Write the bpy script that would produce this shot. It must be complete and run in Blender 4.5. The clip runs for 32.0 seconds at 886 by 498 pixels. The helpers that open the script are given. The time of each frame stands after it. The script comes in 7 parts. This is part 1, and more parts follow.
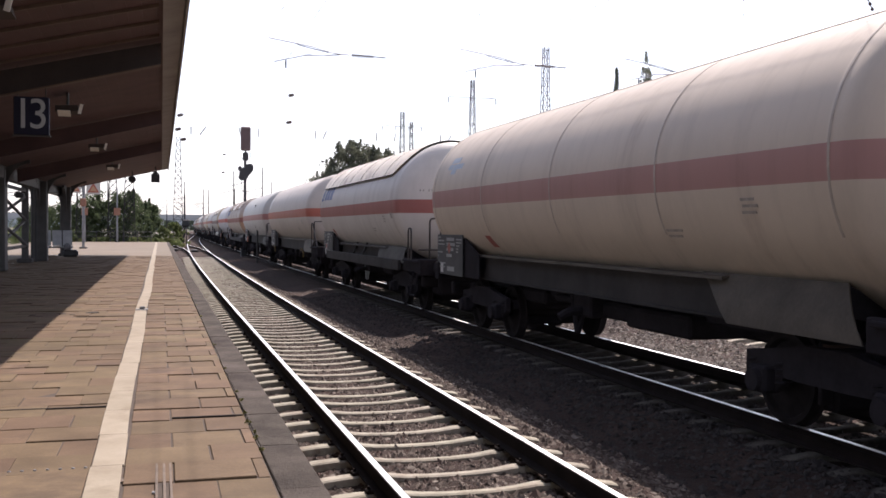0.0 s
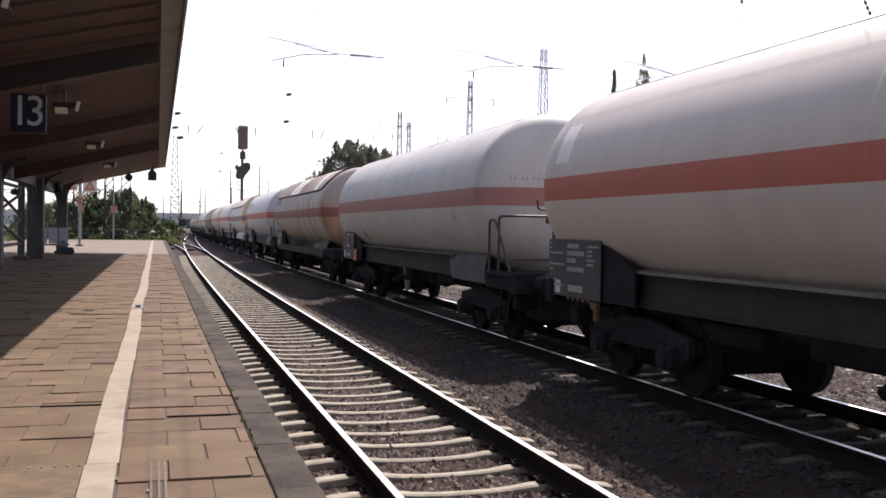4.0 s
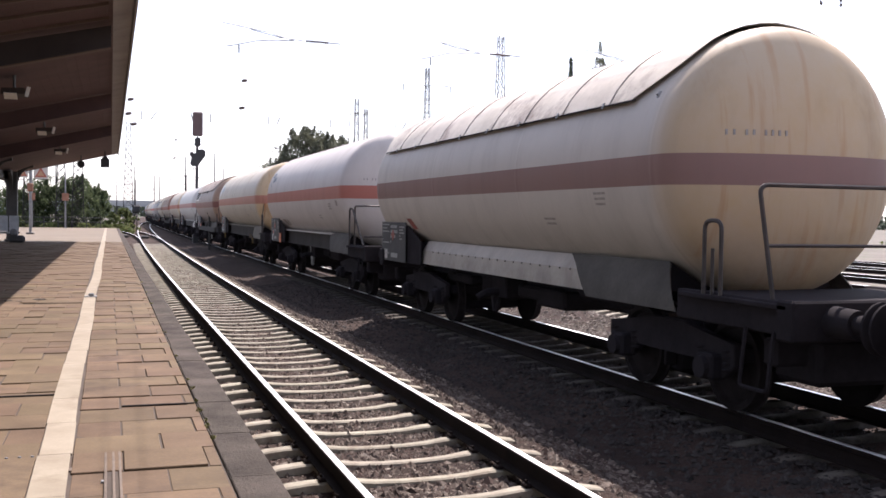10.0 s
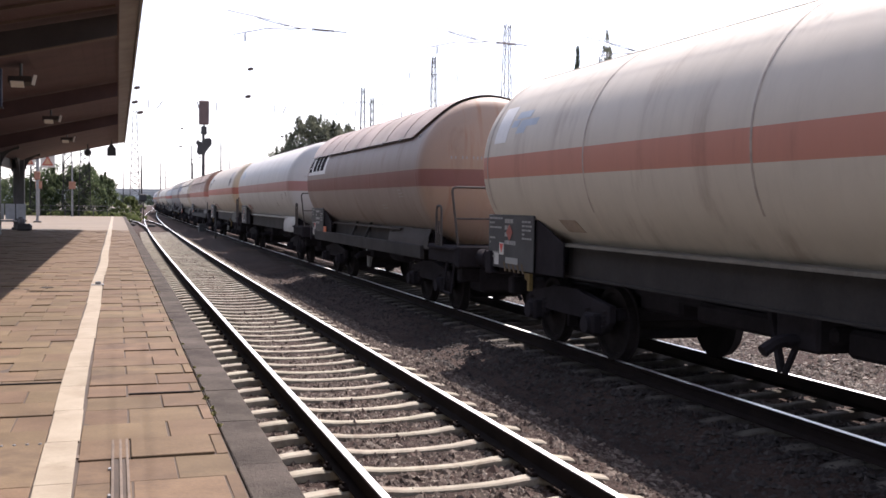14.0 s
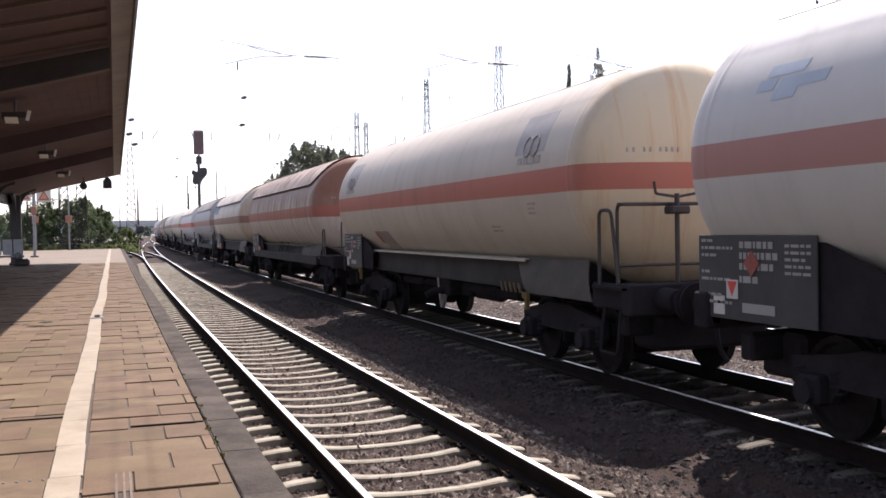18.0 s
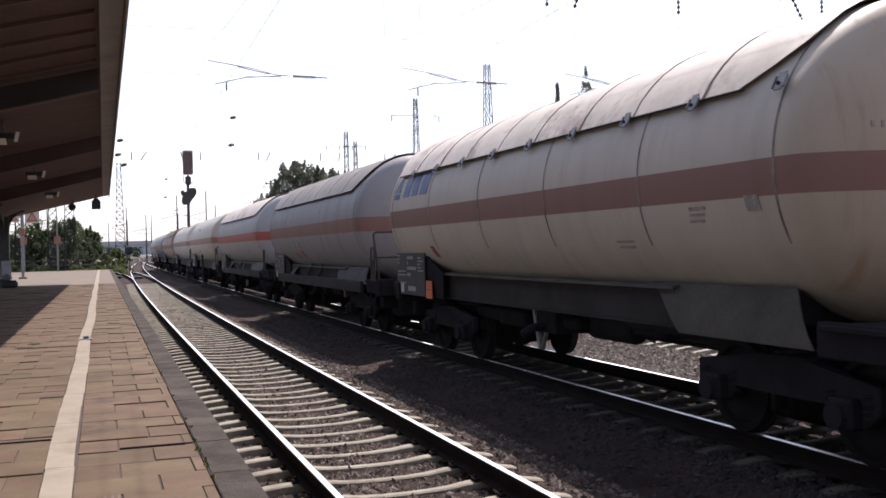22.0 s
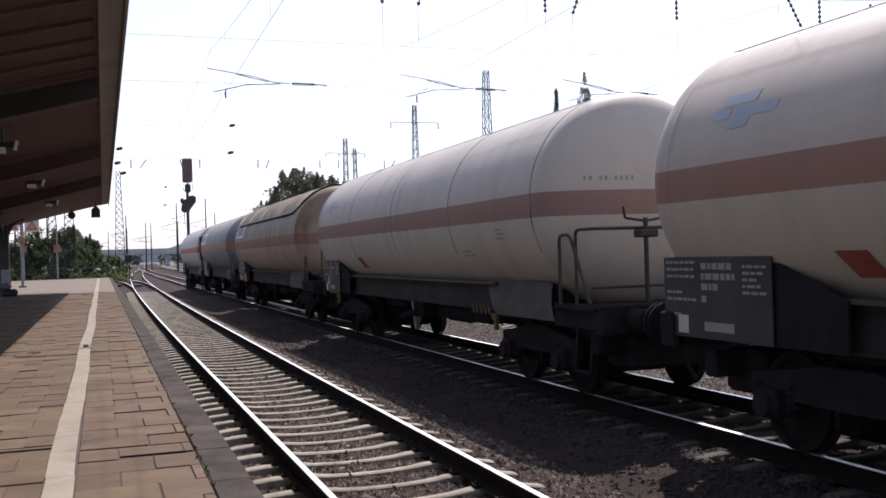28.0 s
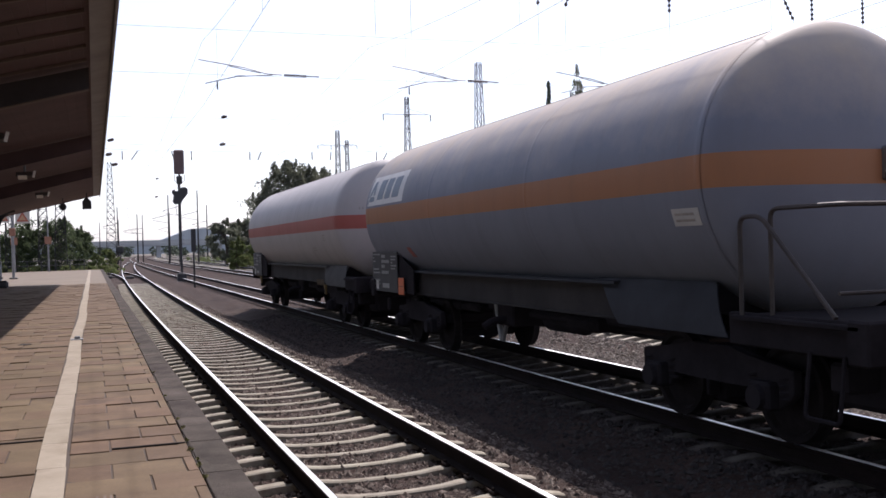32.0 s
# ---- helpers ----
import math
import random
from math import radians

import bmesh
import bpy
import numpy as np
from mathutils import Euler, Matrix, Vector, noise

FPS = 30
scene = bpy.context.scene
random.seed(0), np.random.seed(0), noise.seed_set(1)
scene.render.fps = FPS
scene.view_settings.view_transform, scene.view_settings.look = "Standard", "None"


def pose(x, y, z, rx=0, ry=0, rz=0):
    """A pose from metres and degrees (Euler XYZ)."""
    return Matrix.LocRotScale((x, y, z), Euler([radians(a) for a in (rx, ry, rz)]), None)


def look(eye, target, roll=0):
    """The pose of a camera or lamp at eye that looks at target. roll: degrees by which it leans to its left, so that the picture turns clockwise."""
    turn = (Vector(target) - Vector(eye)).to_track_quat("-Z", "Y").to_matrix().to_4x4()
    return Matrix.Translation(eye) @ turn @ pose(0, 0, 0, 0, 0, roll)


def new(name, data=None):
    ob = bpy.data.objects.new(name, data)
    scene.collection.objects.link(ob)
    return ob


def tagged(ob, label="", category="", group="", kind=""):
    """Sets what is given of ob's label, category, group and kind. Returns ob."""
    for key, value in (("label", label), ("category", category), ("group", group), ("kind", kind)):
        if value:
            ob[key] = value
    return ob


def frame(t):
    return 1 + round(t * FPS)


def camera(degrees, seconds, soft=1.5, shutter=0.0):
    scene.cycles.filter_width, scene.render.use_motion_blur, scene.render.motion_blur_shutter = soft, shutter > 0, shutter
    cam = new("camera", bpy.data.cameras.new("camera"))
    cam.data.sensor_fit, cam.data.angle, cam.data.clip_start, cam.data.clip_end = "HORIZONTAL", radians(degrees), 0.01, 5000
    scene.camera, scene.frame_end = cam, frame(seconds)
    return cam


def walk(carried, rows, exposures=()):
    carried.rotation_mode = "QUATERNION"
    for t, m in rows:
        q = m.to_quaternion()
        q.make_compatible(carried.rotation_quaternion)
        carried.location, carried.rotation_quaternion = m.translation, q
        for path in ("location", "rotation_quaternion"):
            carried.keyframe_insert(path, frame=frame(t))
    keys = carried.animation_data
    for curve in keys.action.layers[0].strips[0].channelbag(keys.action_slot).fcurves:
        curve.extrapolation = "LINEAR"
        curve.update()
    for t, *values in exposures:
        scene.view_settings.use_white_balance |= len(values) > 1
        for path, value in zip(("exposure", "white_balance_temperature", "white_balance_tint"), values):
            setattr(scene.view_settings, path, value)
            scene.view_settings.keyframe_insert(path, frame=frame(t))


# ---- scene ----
cam = camera(48.13, 32.0, soft=1.6)
EYE = (0.0, 0.0, 1.915)
# seconds and the camera's turn: pitch, roll, yaw in degrees; it is held at one spot by hand
TURNS = [
    (0, 88.836, -0.423, -15.947), (0.5, 88.664, -0.763, -15.724), (1, 88.447, -1.140, -15.608), (1.5, 88.360, -0.851, -15.557),
    (2, 88.420, -0.440, -15.700), (2.5, 88.505, -0.758, -15.771), (3, 88.595, -0.972, -15.978), (3.5, 88.746, -0.889, -16.146),
    (5.5, 88.951, -0.809, -16.085), (6, 88.433, -0.852, -16.182), (6.5, 88.205, -0.657, -16.387), (7, 88.237, -0.347, -16.717),
    (7.5, 88.007, -0.109, -17.198), (8, 87.833, -0.402, -17.683), (8.5, 87.694, -0.470, -17.923), (9, 87.775, -0.668, -18.189),
    (9.5, 88.030, -0.439, -18.515), (10, 88.168, -0.811, -18.594), (10.5, 88.212, -1.084, -18.551), (11, 88.271, -1.068, -18.454),
    (11.5, 88.319, -1.051, -18.410), (12, 88.489, -0.721, -18.296), (12.5, 88.464, -0.987, -18.223), (13, 88.276, -1.663, -17.980),
    (13.5, 87.891, -1.098, -17.995), (14, 87.525, -0.901, -18.241), (14.5, 87.235, -1.003, -17.887), (16.5, 87.871, 0.218, -17.985),
    (17, 88.193, -0.076, -18.082), (17.5, 88.441, 0.622, -18.232), (18, 88.772, 0.971, -18.414), (18.5, 89.229, 1.251, -18.677),
    (19, 89.631, 1.382, -18.683), (19.5, 89.863, 1.240, -18.867), (20, 89.986, 1.403, -18.959), (20.5, 90.049, 1.454, -19.133),
    (21, 90.115, 1.669, -19.244), (21.5, 89.985, 1.608, -19.159), (22, 89.832, 1.361, -18.997), (22.5, 89.690, 1.320, -19.001),
    (23, 89.693, 1.364, -19.143), (23.5, 89.655, 1.549, -19.092), (24, 89.524, 1.113, -18.958), (24.5, 89.382, 1.010, -18.984),
    (25, 89.431, 1.223, -19.121), (25.5, 89.665, 1.519, -19.236), (27.5, 89.980, 1.387, -18.929), (28, 90.206, 1.656, -19.011),
    (28.5, 90.510, 1.943, -19.099), (29, 90.584, 1.631, -18.974), (29.5, 90.507, 1.563, -18.872), (30, 90.279, 1.658, -18.844),
    (30.5, 90.146, 1.823, -19.026), (31, 89.983, 1.882, -19.272), (31.5, 89.812, 1.707, -19.304), (32, 89.743, 1.576, -19.463),
]


def camera_walk():
    walk(cam, [(t, pose(*EYE, a, b, c)) for t, a, b, c in TURNS],
         exposures=[(t, EXPO + e, kelvin, 21) for t, e, kelvin in (
             (0.0, -0.02, 6080), (5.5, 0.0, 6080), (8.0, 0.23, 6030), (10.0, 0.28, 6030), (13.0, 0.27, 6030), (16.5, 0.37, 6030), (18.0, 0.28, 6030),
             (19.3, 0.0, 5960), (21.0, -0.18, 5930), (25.0, -0.22, 5880), (29.0, -0.42, 5780), (32.0, -0.38, 5830))])


EXPO = 0.72
camera_walk()

# ---- sky and sun ----
SUN_WAY = Vector((0.44, 0.65, 1.0)).normalized()
world = bpy.data.worlds.new("sky")
scene.world = world
world.use_nodes = True
wt = world.node_tree
sky = wt.nodes.new("ShaderNodeTexSky")
sky.sky_type = "NISHITA"
sky.sun_disc = False
sky.sun_elevation = math.asin(SUN_WAY.z)
sky.sun_rotation = math.atan2(SUN_WAY.x, SUN_WAY.y)
sky.air_density, sky.dust_density, sky.ozone_density = 1.2, 1.0, 1.0
haze = wt.nodes.new("ShaderNodeHueSaturation")  # thin summer haze takes most of the blue away
haze.inputs["Saturation"].default_value = 0.45
wt.links.new(sky.outputs[0], haze.inputs["Color"])
wt.links.new(haze.outputs[0], wt.nodes["Background"].inputs["Color"])
wt.nodes["Background"].inputs["Strength"].default_value = 0.128
sun_data = bpy.data.lights.new("sun", "SUN")
sun_data.energy, sun_data.angle, sun_data.color = 5.0, radians(0.6), (1.0, 0.9, 0.75)
sun = new("sun", sun_data)
sun.matrix_basis = look(SUN_WAY * 100, (0, 0, 0))


# ---- materials ----
def nodes_of(name):
    m = bpy.data.materials.new(name)
    m.use_nodes = True
    t = m.node_tree
    return m, t, t.nodes["Principled BSDF"]


def add(t, kind, **inputs):
    n = t.nodes.new(kind)
    for k, v in inputs.items():
        n.inputs[k.replace("_", " ")].default_value = v
    return n


def ramp(t, fac, stops):
    n = t.nodes.new("ShaderNodeValToRGB")
    e = n.color_ramp.elements
    while len(e) < len(stops):
        e.new(0.5)
    for el, (p, c) in zip(e, stops):
        el.position = p
        el.color = (*c, 1) if len(c) == 3 else c
    t.links.new(fac, n.inputs[0])
    return n.outputs[0]


def mixc(t, fac, a, b, mode="MIX"):
    n = t.nodes.new("ShaderNodeMix")
    n.data_type, n.blend_type = "RGBA", mode
    for i, v in ((0, fac), (6, a), (7, b)):
        if isinstance(v, bpy.types.NodeSocket):
            t.links.new(v, n.inputs[i])
        else:
            n.inputs[i].default_value = v if i == 0 else (*v, 1)
    return n.outputs[2]


def calc(t, op, a, b=0.5, clamp=False):
    n = t.nodes.new("ShaderNodeMath")
    n.operation, n.use_clamp = op, clamp
    for i, v in ((0, a), (1, b)):
        if isinstance(v, bpy.types.NodeSocket):
            t.links.new(v, n.inputs[i])
        else:
            n.inputs[i].default_value = v
    return n.outputs[0]


def coords(t, scale=(1, 1, 1), space="Object"):
    c = t.nodes.new("ShaderNodeTexCoord")
    m = t.nodes.new("ShaderNodeMapping")
    m.inputs["Scale"].default_value = scale
    if space == "World":
        t.links.new(t.nodes.new("ShaderNodeNewGeometry").outputs["Position"], m.inputs[0])
    else:
        t.links.new(c.outputs[space], m.inputs[0])
    return m.outputs[0]


def fuzz(t, vec, scale, detail=4.0, rough=0.6):
    n = add(t, "ShaderNodeTexNoise", Scale=scale, Detail=detail, Roughness=rough)
    t.links.new(vec, n.inputs["Vector"])
    return n.outputs["Fac"]


def bump(t, bsdf, height, strength, dist):
    b = add(t, "ShaderNodeBump", Strength=strength, Distance=dist)
    t.links.new(height, b.inputs["Height"])
    t.links.new(b.outputs[0], bsdf.inputs["Normal"])


def surface(name, dark, light, rough=0.7, metal=0.0, grain=30.0, patch=1.5, relief=0.3, depth=0.004, vary=0.0, space="Object", stain=None, shine=0.5):
    """A worn surface: two scales of colour, fine relief, and an own shade for each object or island."""
    m, t, p = nodes_of(name)
    v = coords(t, space=space)
    a, b = fuzz(t, v, patch, 3), fuzz(t, v, grain, 5)
    f = calc(t, "ADD", calc(t, "MULTIPLY", a, 0.65), calc(t, "MULTIPLY", b, 0.35))
    c = ramp(t, f, [(0.33, dark), (0.67, light)])
    if stain:
        s = ramp(t, fuzz(t, v, patch * 0.7 + 0.3, 6, 0.7), [(0.52, (0, 0, 0)), (0.68, (1, 1, 1))])
        c = mixc(t, s, c, stain)
    if vary:
        o = t.nodes.new("ShaderNodeObjectInfo")
        k = calc(t, "ADD", calc(t, "MULTIPLY", o.outputs["Random"], vary), 1 - vary / 2)
        n = t.nodes.new("ShaderNodeHueSaturation")
        t.links.new(k, n.inputs["Value"])
        w = t.nodes.new("ShaderNodeTexWhiteNoise")
        w.noise_dimensions = "1D"
        t.links.new(o.outputs["Random"], w.inputs["W"])
        t.links.new(calc(t, "ADD", calc(t, "MULTIPLY", w.outputs["Value"], vary * 0.09), 0.5 - vary * 0.03), n.inputs["Hue"])
        t.links.new(c, n.inputs["Color"])
        c = n.outputs[0]
    t.links.new(c, p.inputs["Base Color"])
    p.inputs["Metallic"].default_value = metal
    p.inputs["Specular IOR Level"].default_value = shine
    r = t.nodes.new("ShaderNodeMapRange")
    r.inputs[3].default_value, r.inputs[4].default_value = max(rough - 0.12, 0.05), min(rough + 0.12, 1)
    t.links.new(b, r.inputs[0])
    t.links.new(r.outputs[0], p.inputs["Roughness"])
    bump(t, p, b, relief, depth)
    return m


def island_surface(name, colours, rough=0.85, through_light=0.0):
    """Loose stones or leaves: each island has its own colour out of a few."""
    m, t, p = nodes_of(name)
    g = t.nodes.new("ShaderNodeNewGeometry")
    n = len(colours)
    c = ramp(t, g.outputs["Random Per Island"], [(i / max(n - 1, 1), k) for i, k in enumerate(colours)])
    v = coords(t)
    c = mixc(t, calc(t, "MULTIPLY", fuzz(t, v, 60), 0.5), c, (0.05, 0.045, 0.04))
    t.links.new(c, p.inputs["Base Color"])
    p.inputs["Roughness"].default_value = rough
    p.inputs["Specular IOR Level"].default_value = 0.2
    if through_light:
        tr = t.nodes.new("ShaderNodeBsdfTranslucent")
        t.links.new(c, tr.inputs["Color"])
        mx = t.nodes.new("ShaderNodeMixShader")
        mx.inputs[0].default_value = through_light
        t.links.new(p.outputs[0], mx.inputs[1])
        t.links.new(tr.outputs[0], mx.inputs[2])
        t.links.new(mx.outputs[0], t.nodes["Material Output"].inputs["Surface"])
    return m


def flat(name, colour, rough=0.6, metal=0.0):
    return surface(name, tuple(c * 0.82 for c in colour), colour, rough, metal, 40, 3, 0.1, 0.002)


def tank_paint(name, base, stripe, rust=0.2, grime=0.4, seed=0.0, head=None, wash=None, band_z=2.5, upper=False, crown_tone=None):
    """Old tank paint: a coloured band round the middle, streaks that run down, rust blooms and road grime."""
    m, t, p = nodes_of(name)
    tc = t.nodes.new("ShaderNodeTexCoord")
    sep = t.nodes.new("ShaderNodeSeparateXYZ")
    t.links.new(tc.outputs["Object"], sep.inputs[0])
    mp = t.nodes.new("ShaderNodeMapping")
    mp.inputs["Location"].default_value = (seed, seed * 3.1, seed * 0.7)
    mp.inputs["Scale"].default_value = (0.8, 1.5, 0.2)
    t.links.new(tc.outputs["Object"], mp.inputs[0])
    mb = t.nodes.new("ShaderNodeMapping")
    mb.inputs["Location"].default_value = (seed * 2, seed, seed)
    t.links.new(tc.outputs["Object"], mb.inputs[0])
    streak = fuzz(t, mp.outputs[0], 1.6, 5, 0.65)
    bloom = fuzz(t, mb.outputs[0], 0.8, 6, 0.7)
    fine = fuzz(t, mb.outputs[0], 28, 4)
    c = mixc(t, ramp(t, bloom, [(0.3, (0, 0, 0)), (0.7, (1, 1, 1))]), tuple(min(0.8, k * 0.92) for k in base), tuple(min(0.8, k * 1.04) for k in base))
    if head:
        hr = t.nodes.new("ShaderNodeMapRange")
        hr.inputs[1].default_value, hr.inputs[2].default_value = head[0] - 0.25, head[0] + 0.2
        t.links.new(calc(t, "MULTIPLY", sep.outputs[1], -1.0), hr.inputs[0])
        hm = hr.outputs[0]
        if upper:
            hm = calc(t, "MULTIPLY", hm, calc(t, "GREATER_THAN", calc(t, "ADD", sep.outputs[2], calc(t, "MULTIPLY", calc(t, "SUBTRACT", streak, 0.5), 0.5)), band_z + 0.1))
        c = mixc(t, calc(t, "MULTIPLY", hm, calc(t, "ADD", bloom, 0.25), True), c, head[1])
        mh = t.nodes.new("ShaderNodeMapping")
        mh.inputs["Scale"].default_value = (4.5, 1.0, 0.35)
        t.links.new(tc.outputs["Object"], mh.inputs[0])
        drip = ramp(t, fuzz(t, mh.outputs[0], 1.3, 4, 0.6), [(0.55, (0, 0, 0)), (0.74, (1, 1, 1))])
        c = mixc(t, calc(t, "MULTIPLY", calc(t, "MULTIPLY", hm, drip), min(0.95, 0.4 + rust)), c, tuple(a * b for a, b in zip(head[1], (0.8, 0.55, 0.4))))
    if wash:
        up = t.nodes.new("ShaderNodeMapRange")
        up.inputs[1].default_value, up.inputs[2].default_value = 2.35, 2.95
        t.links.new(calc(t, "ADD", sep.outputs[2], calc(t, "MULTIPLY", calc(t, "SUBTRACT", streak, 0.5), 1.4)), up.inputs[0])
        c = mixc(t, calc(t, "MULTIPLY", up.outputs[0], 0.85), c, wash)
    if stripe:
        band = calc(t, "LESS_THAN", calc(t, "ABSOLUTE", calc(t, "SUBTRACT", sep.outputs[2], band_z)), 0.16)
        faded = mixc(t, calc(t, "MULTIPLY", bloom, 0.6), stripe, tuple(min(1, k * 0.7 + 0.08) for k in stripe))
        c = mixc(t, band, c, faded)
    # the crown's look in the sun is put into the colour, broken by streaks
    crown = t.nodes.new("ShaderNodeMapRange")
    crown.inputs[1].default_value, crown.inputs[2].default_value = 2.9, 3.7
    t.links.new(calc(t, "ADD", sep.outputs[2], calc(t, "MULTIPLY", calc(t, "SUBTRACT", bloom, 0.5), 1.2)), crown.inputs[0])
    c = mixc(t, calc(t, "MULTIPLY", crown.outputs[0], calc(t, "MULTIPLY", streak, 1.15 if crown_tone else 0.75 if wash else 0.28), True), c, crown_tone or wash or (0.3, 0.25, 0.2))
    g = ramp(t, streak, [(0.48, (0, 0, 0)), (0.75, (1, 1, 1))])
    c = mixc(t, calc(t, "MULTIPLY", g, grime * 0.5), c, (0.13, 0.115, 0.1))
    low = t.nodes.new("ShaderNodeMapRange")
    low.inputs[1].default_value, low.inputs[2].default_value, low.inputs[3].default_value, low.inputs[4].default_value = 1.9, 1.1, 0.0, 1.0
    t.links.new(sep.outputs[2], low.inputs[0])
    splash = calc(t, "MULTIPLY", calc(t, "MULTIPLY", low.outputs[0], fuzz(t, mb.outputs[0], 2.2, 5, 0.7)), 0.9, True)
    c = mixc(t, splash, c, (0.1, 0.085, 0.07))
    rs = calc(t, "MULTIPLY", ramp(t, calc(t, "ADD", calc(t, "MULTIPLY", streak, 0.6), calc(t, "MULTIPLY", bloom, 0.4)), [(0.62 - 0.22 * rust, (0, 0, 0)), (0.82 - 0.22 * rust, (1, 1, 1))]), min(1.0, rust * 1.6))
    c = mixc(t, rs, c, (0.16, 0.065, 0.03))
    t.links.new(c, p.inputs["Base Color"])
    r = t.nodes.new("ShaderNodeMapRange")
    r.inputs[3].default_value, r.inputs[4].default_value = 0.45, 0.62
    p.inputs["Specular IOR Level"].default_value = 0.22
    t.links.new(streak, r.inputs[0])
    t.links.new(r.outputs[0], p.inputs["Roughness"])
    bump(t, p, calc(t, "ADD", calc(t, "MULTIPLY", bloom, 0.8), calc(t, "MULTIPLY", fine, 0.1)), 0.12, 0.02)
    return m


PAVER = surface("paver_stone", (0.082, 0.054, 0.033), (0.167, 0.114, 0.071), 0.8, 0, 45, 1.1, 0.5, 0.003, 0.24, space="World", stain=(0.088, 0.06, 0.041), shine=0.15)
JOINT = surface("joint_sand", (0.03, 0.022, 0.017), (0.075, 0.052, 0.036), 0.95, 0, 50, 3)
LINE_PAINT = surface("line_paint", (0.24, 0.2, 0.148), (0.325, 0.28, 0.215), 0.75, 0, 45, 2.5, 0.3, 0.002, 0.05, space="World", stain=(0.22, 0.18, 0.13), shine=0.2)
ASPHALT = surface("kerb_asphalt", (0.03, 0.025, 0.022), (0.098, 0.082, 0.071), 0.95, 0, 55, 2.2, 1.0, 0.012, 0.2, space="World", shine=0.1)
CONCRETE = surface("sleeper_concrete", (0.18, 0.158, 0.118), (0.36, 0.325, 0.255), 0.85, 0, 40, 4, 0.5, 0.004, 0.2, space="World", stain=(0.17, 0.125, 0.09))
# sleeper concrete darkened to carry the shade under the train
SHADED_CONC = surface("shaded_sleeper", (0.045, 0.039, 0.034), (0.12, 0.104, 0.088), 0.9, 0, 40, 4, 0.5, 0.004, 0.3, stain=(0.03, 0.026, 0.023), shine=0.2)
WALL_CONC = surface("platform_wall", (0.08, 0.075, 0.07), (0.17, 0.155, 0.14), 0.9, 0, 20, 1)
BALLAST = surface("ballast_bed", (0.018, 0.011, 0.009), (0.064, 0.042, 0.034), 0.95, 0, 22, 1.2, 1.0, 0.05, shine=0.15)
STONES = island_surface("ballast_stones", [(0.045, 0.032, 0.027), (0.13, 0.1, 0.08), (0.21, 0.17, 0.14), (0.08, 0.046, 0.037), (0.31, 0.265, 0.22)])
GROUND = surface("yard_ground", (0.06, 0.05, 0.04), (0.16, 0.135, 0.11), 0.95, 0, 3, 0.12, 0.6, 0.05, stain=(0.07, 0.085, 0.03))
# dark stones between and under the wagons, with the train's shade in the colour
STONES_SHADED = island_surface("oily_stones", [(0.016, 0.014, 0.014), (0.036, 0.03, 0.029), (0.06, 0.05, 0.047), (0.028, 0.022, 0.02)])
RAIL_TOP = surface("polished_rail", (0.7, 0.7, 0.7), (0.85, 0.85, 0.85), 0.4, 1.0, 50, 2, 0.05, 0.001)
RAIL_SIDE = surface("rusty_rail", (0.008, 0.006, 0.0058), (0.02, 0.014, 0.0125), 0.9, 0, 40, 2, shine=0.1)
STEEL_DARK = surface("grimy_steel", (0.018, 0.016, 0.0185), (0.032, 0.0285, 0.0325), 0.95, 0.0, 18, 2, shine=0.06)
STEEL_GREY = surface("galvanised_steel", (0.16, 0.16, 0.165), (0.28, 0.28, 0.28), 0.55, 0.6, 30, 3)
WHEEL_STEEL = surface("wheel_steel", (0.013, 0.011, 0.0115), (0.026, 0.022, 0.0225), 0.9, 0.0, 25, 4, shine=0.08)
CANOPY_WOOD = surface("canopy_boards", (0.066, 0.032, 0.03), (0.11, 0.054, 0.05), 0.8, 0, 14, 1, vary=0.06)
CANOPY_STEEL = surface("canopy_steel", (0.04, 0.038, 0.037), (0.075, 0.07, 0.068), 0.6, 0, 20, 2)
CANOPY_BEAM = surface("brown_beam", (0.058, 0.03, 0.028), (0.095, 0.05, 0.046), 0.8, 0, 20, 1)
FASCIA = surface("grey_fascia", (0.22, 0.2, 0.185), (0.34, 0.31, 0.285), 0.7, 0, 20, 1.2)
ROOFING = surface("roof_felt", (0.08, 0.075, 0.07), (0.15, 0.14, 0.13), 0.9, 0, 30, 1)
SIGN_BLUE = flat("sign_blue", (0.006, 0.006, 0.026), 0.7)
WHITE = flat("white_label", (0.78, 0.77, 0.74), 0.6)
BOARD = surface("wagon_board", (0.022, 0.022, 0.025), (0.05, 0.05, 0.054), 0.65, 0, 25, 2)
ORANGE = surface("orange_plate", (0.5, 0.1, 0.03), (0.6, 0.16, 0.055), 0.55, 0, 30, 4)
RED = surface("red_label", (0.42, 0.03, 0.025), (0.6, 0.06, 0.045), 0.55, 0, 30, 4)
LOGO_BLUE = flat("logo_blue", (0.06, 0.095, 0.26), 0.5)
LOGO_PALE = flat("pale_blue_logo", (0.4, 0.455, 0.52), 0.55)
SHEET_RUST = surface("rusty_sheet", (0.2, 0.135, 0.105), (0.44, 0.35, 0.29), 0.65, 0.1, 12, 1.3, 0.3, 0.006, 0.3, stain=(0.15, 0.065, 0.035))
# ---- shaping helpers ----
def mesh_of(bm, mat, smooth=False, angle=40):
    bmesh.ops.recalc_face_normals(bm, faces=bm.faces)
    me = bpy.data.meshes.new("mesh")
    bm.to_mesh(me)
    bm.free()
    for k in (mat if isinstance(mat, (list, tuple)) else [mat]):
        me.materials.append(k)
    if smooth:
        me.shade_smooth()
        me.set_sharp_from_angle(angle=radians(angle))
    return me


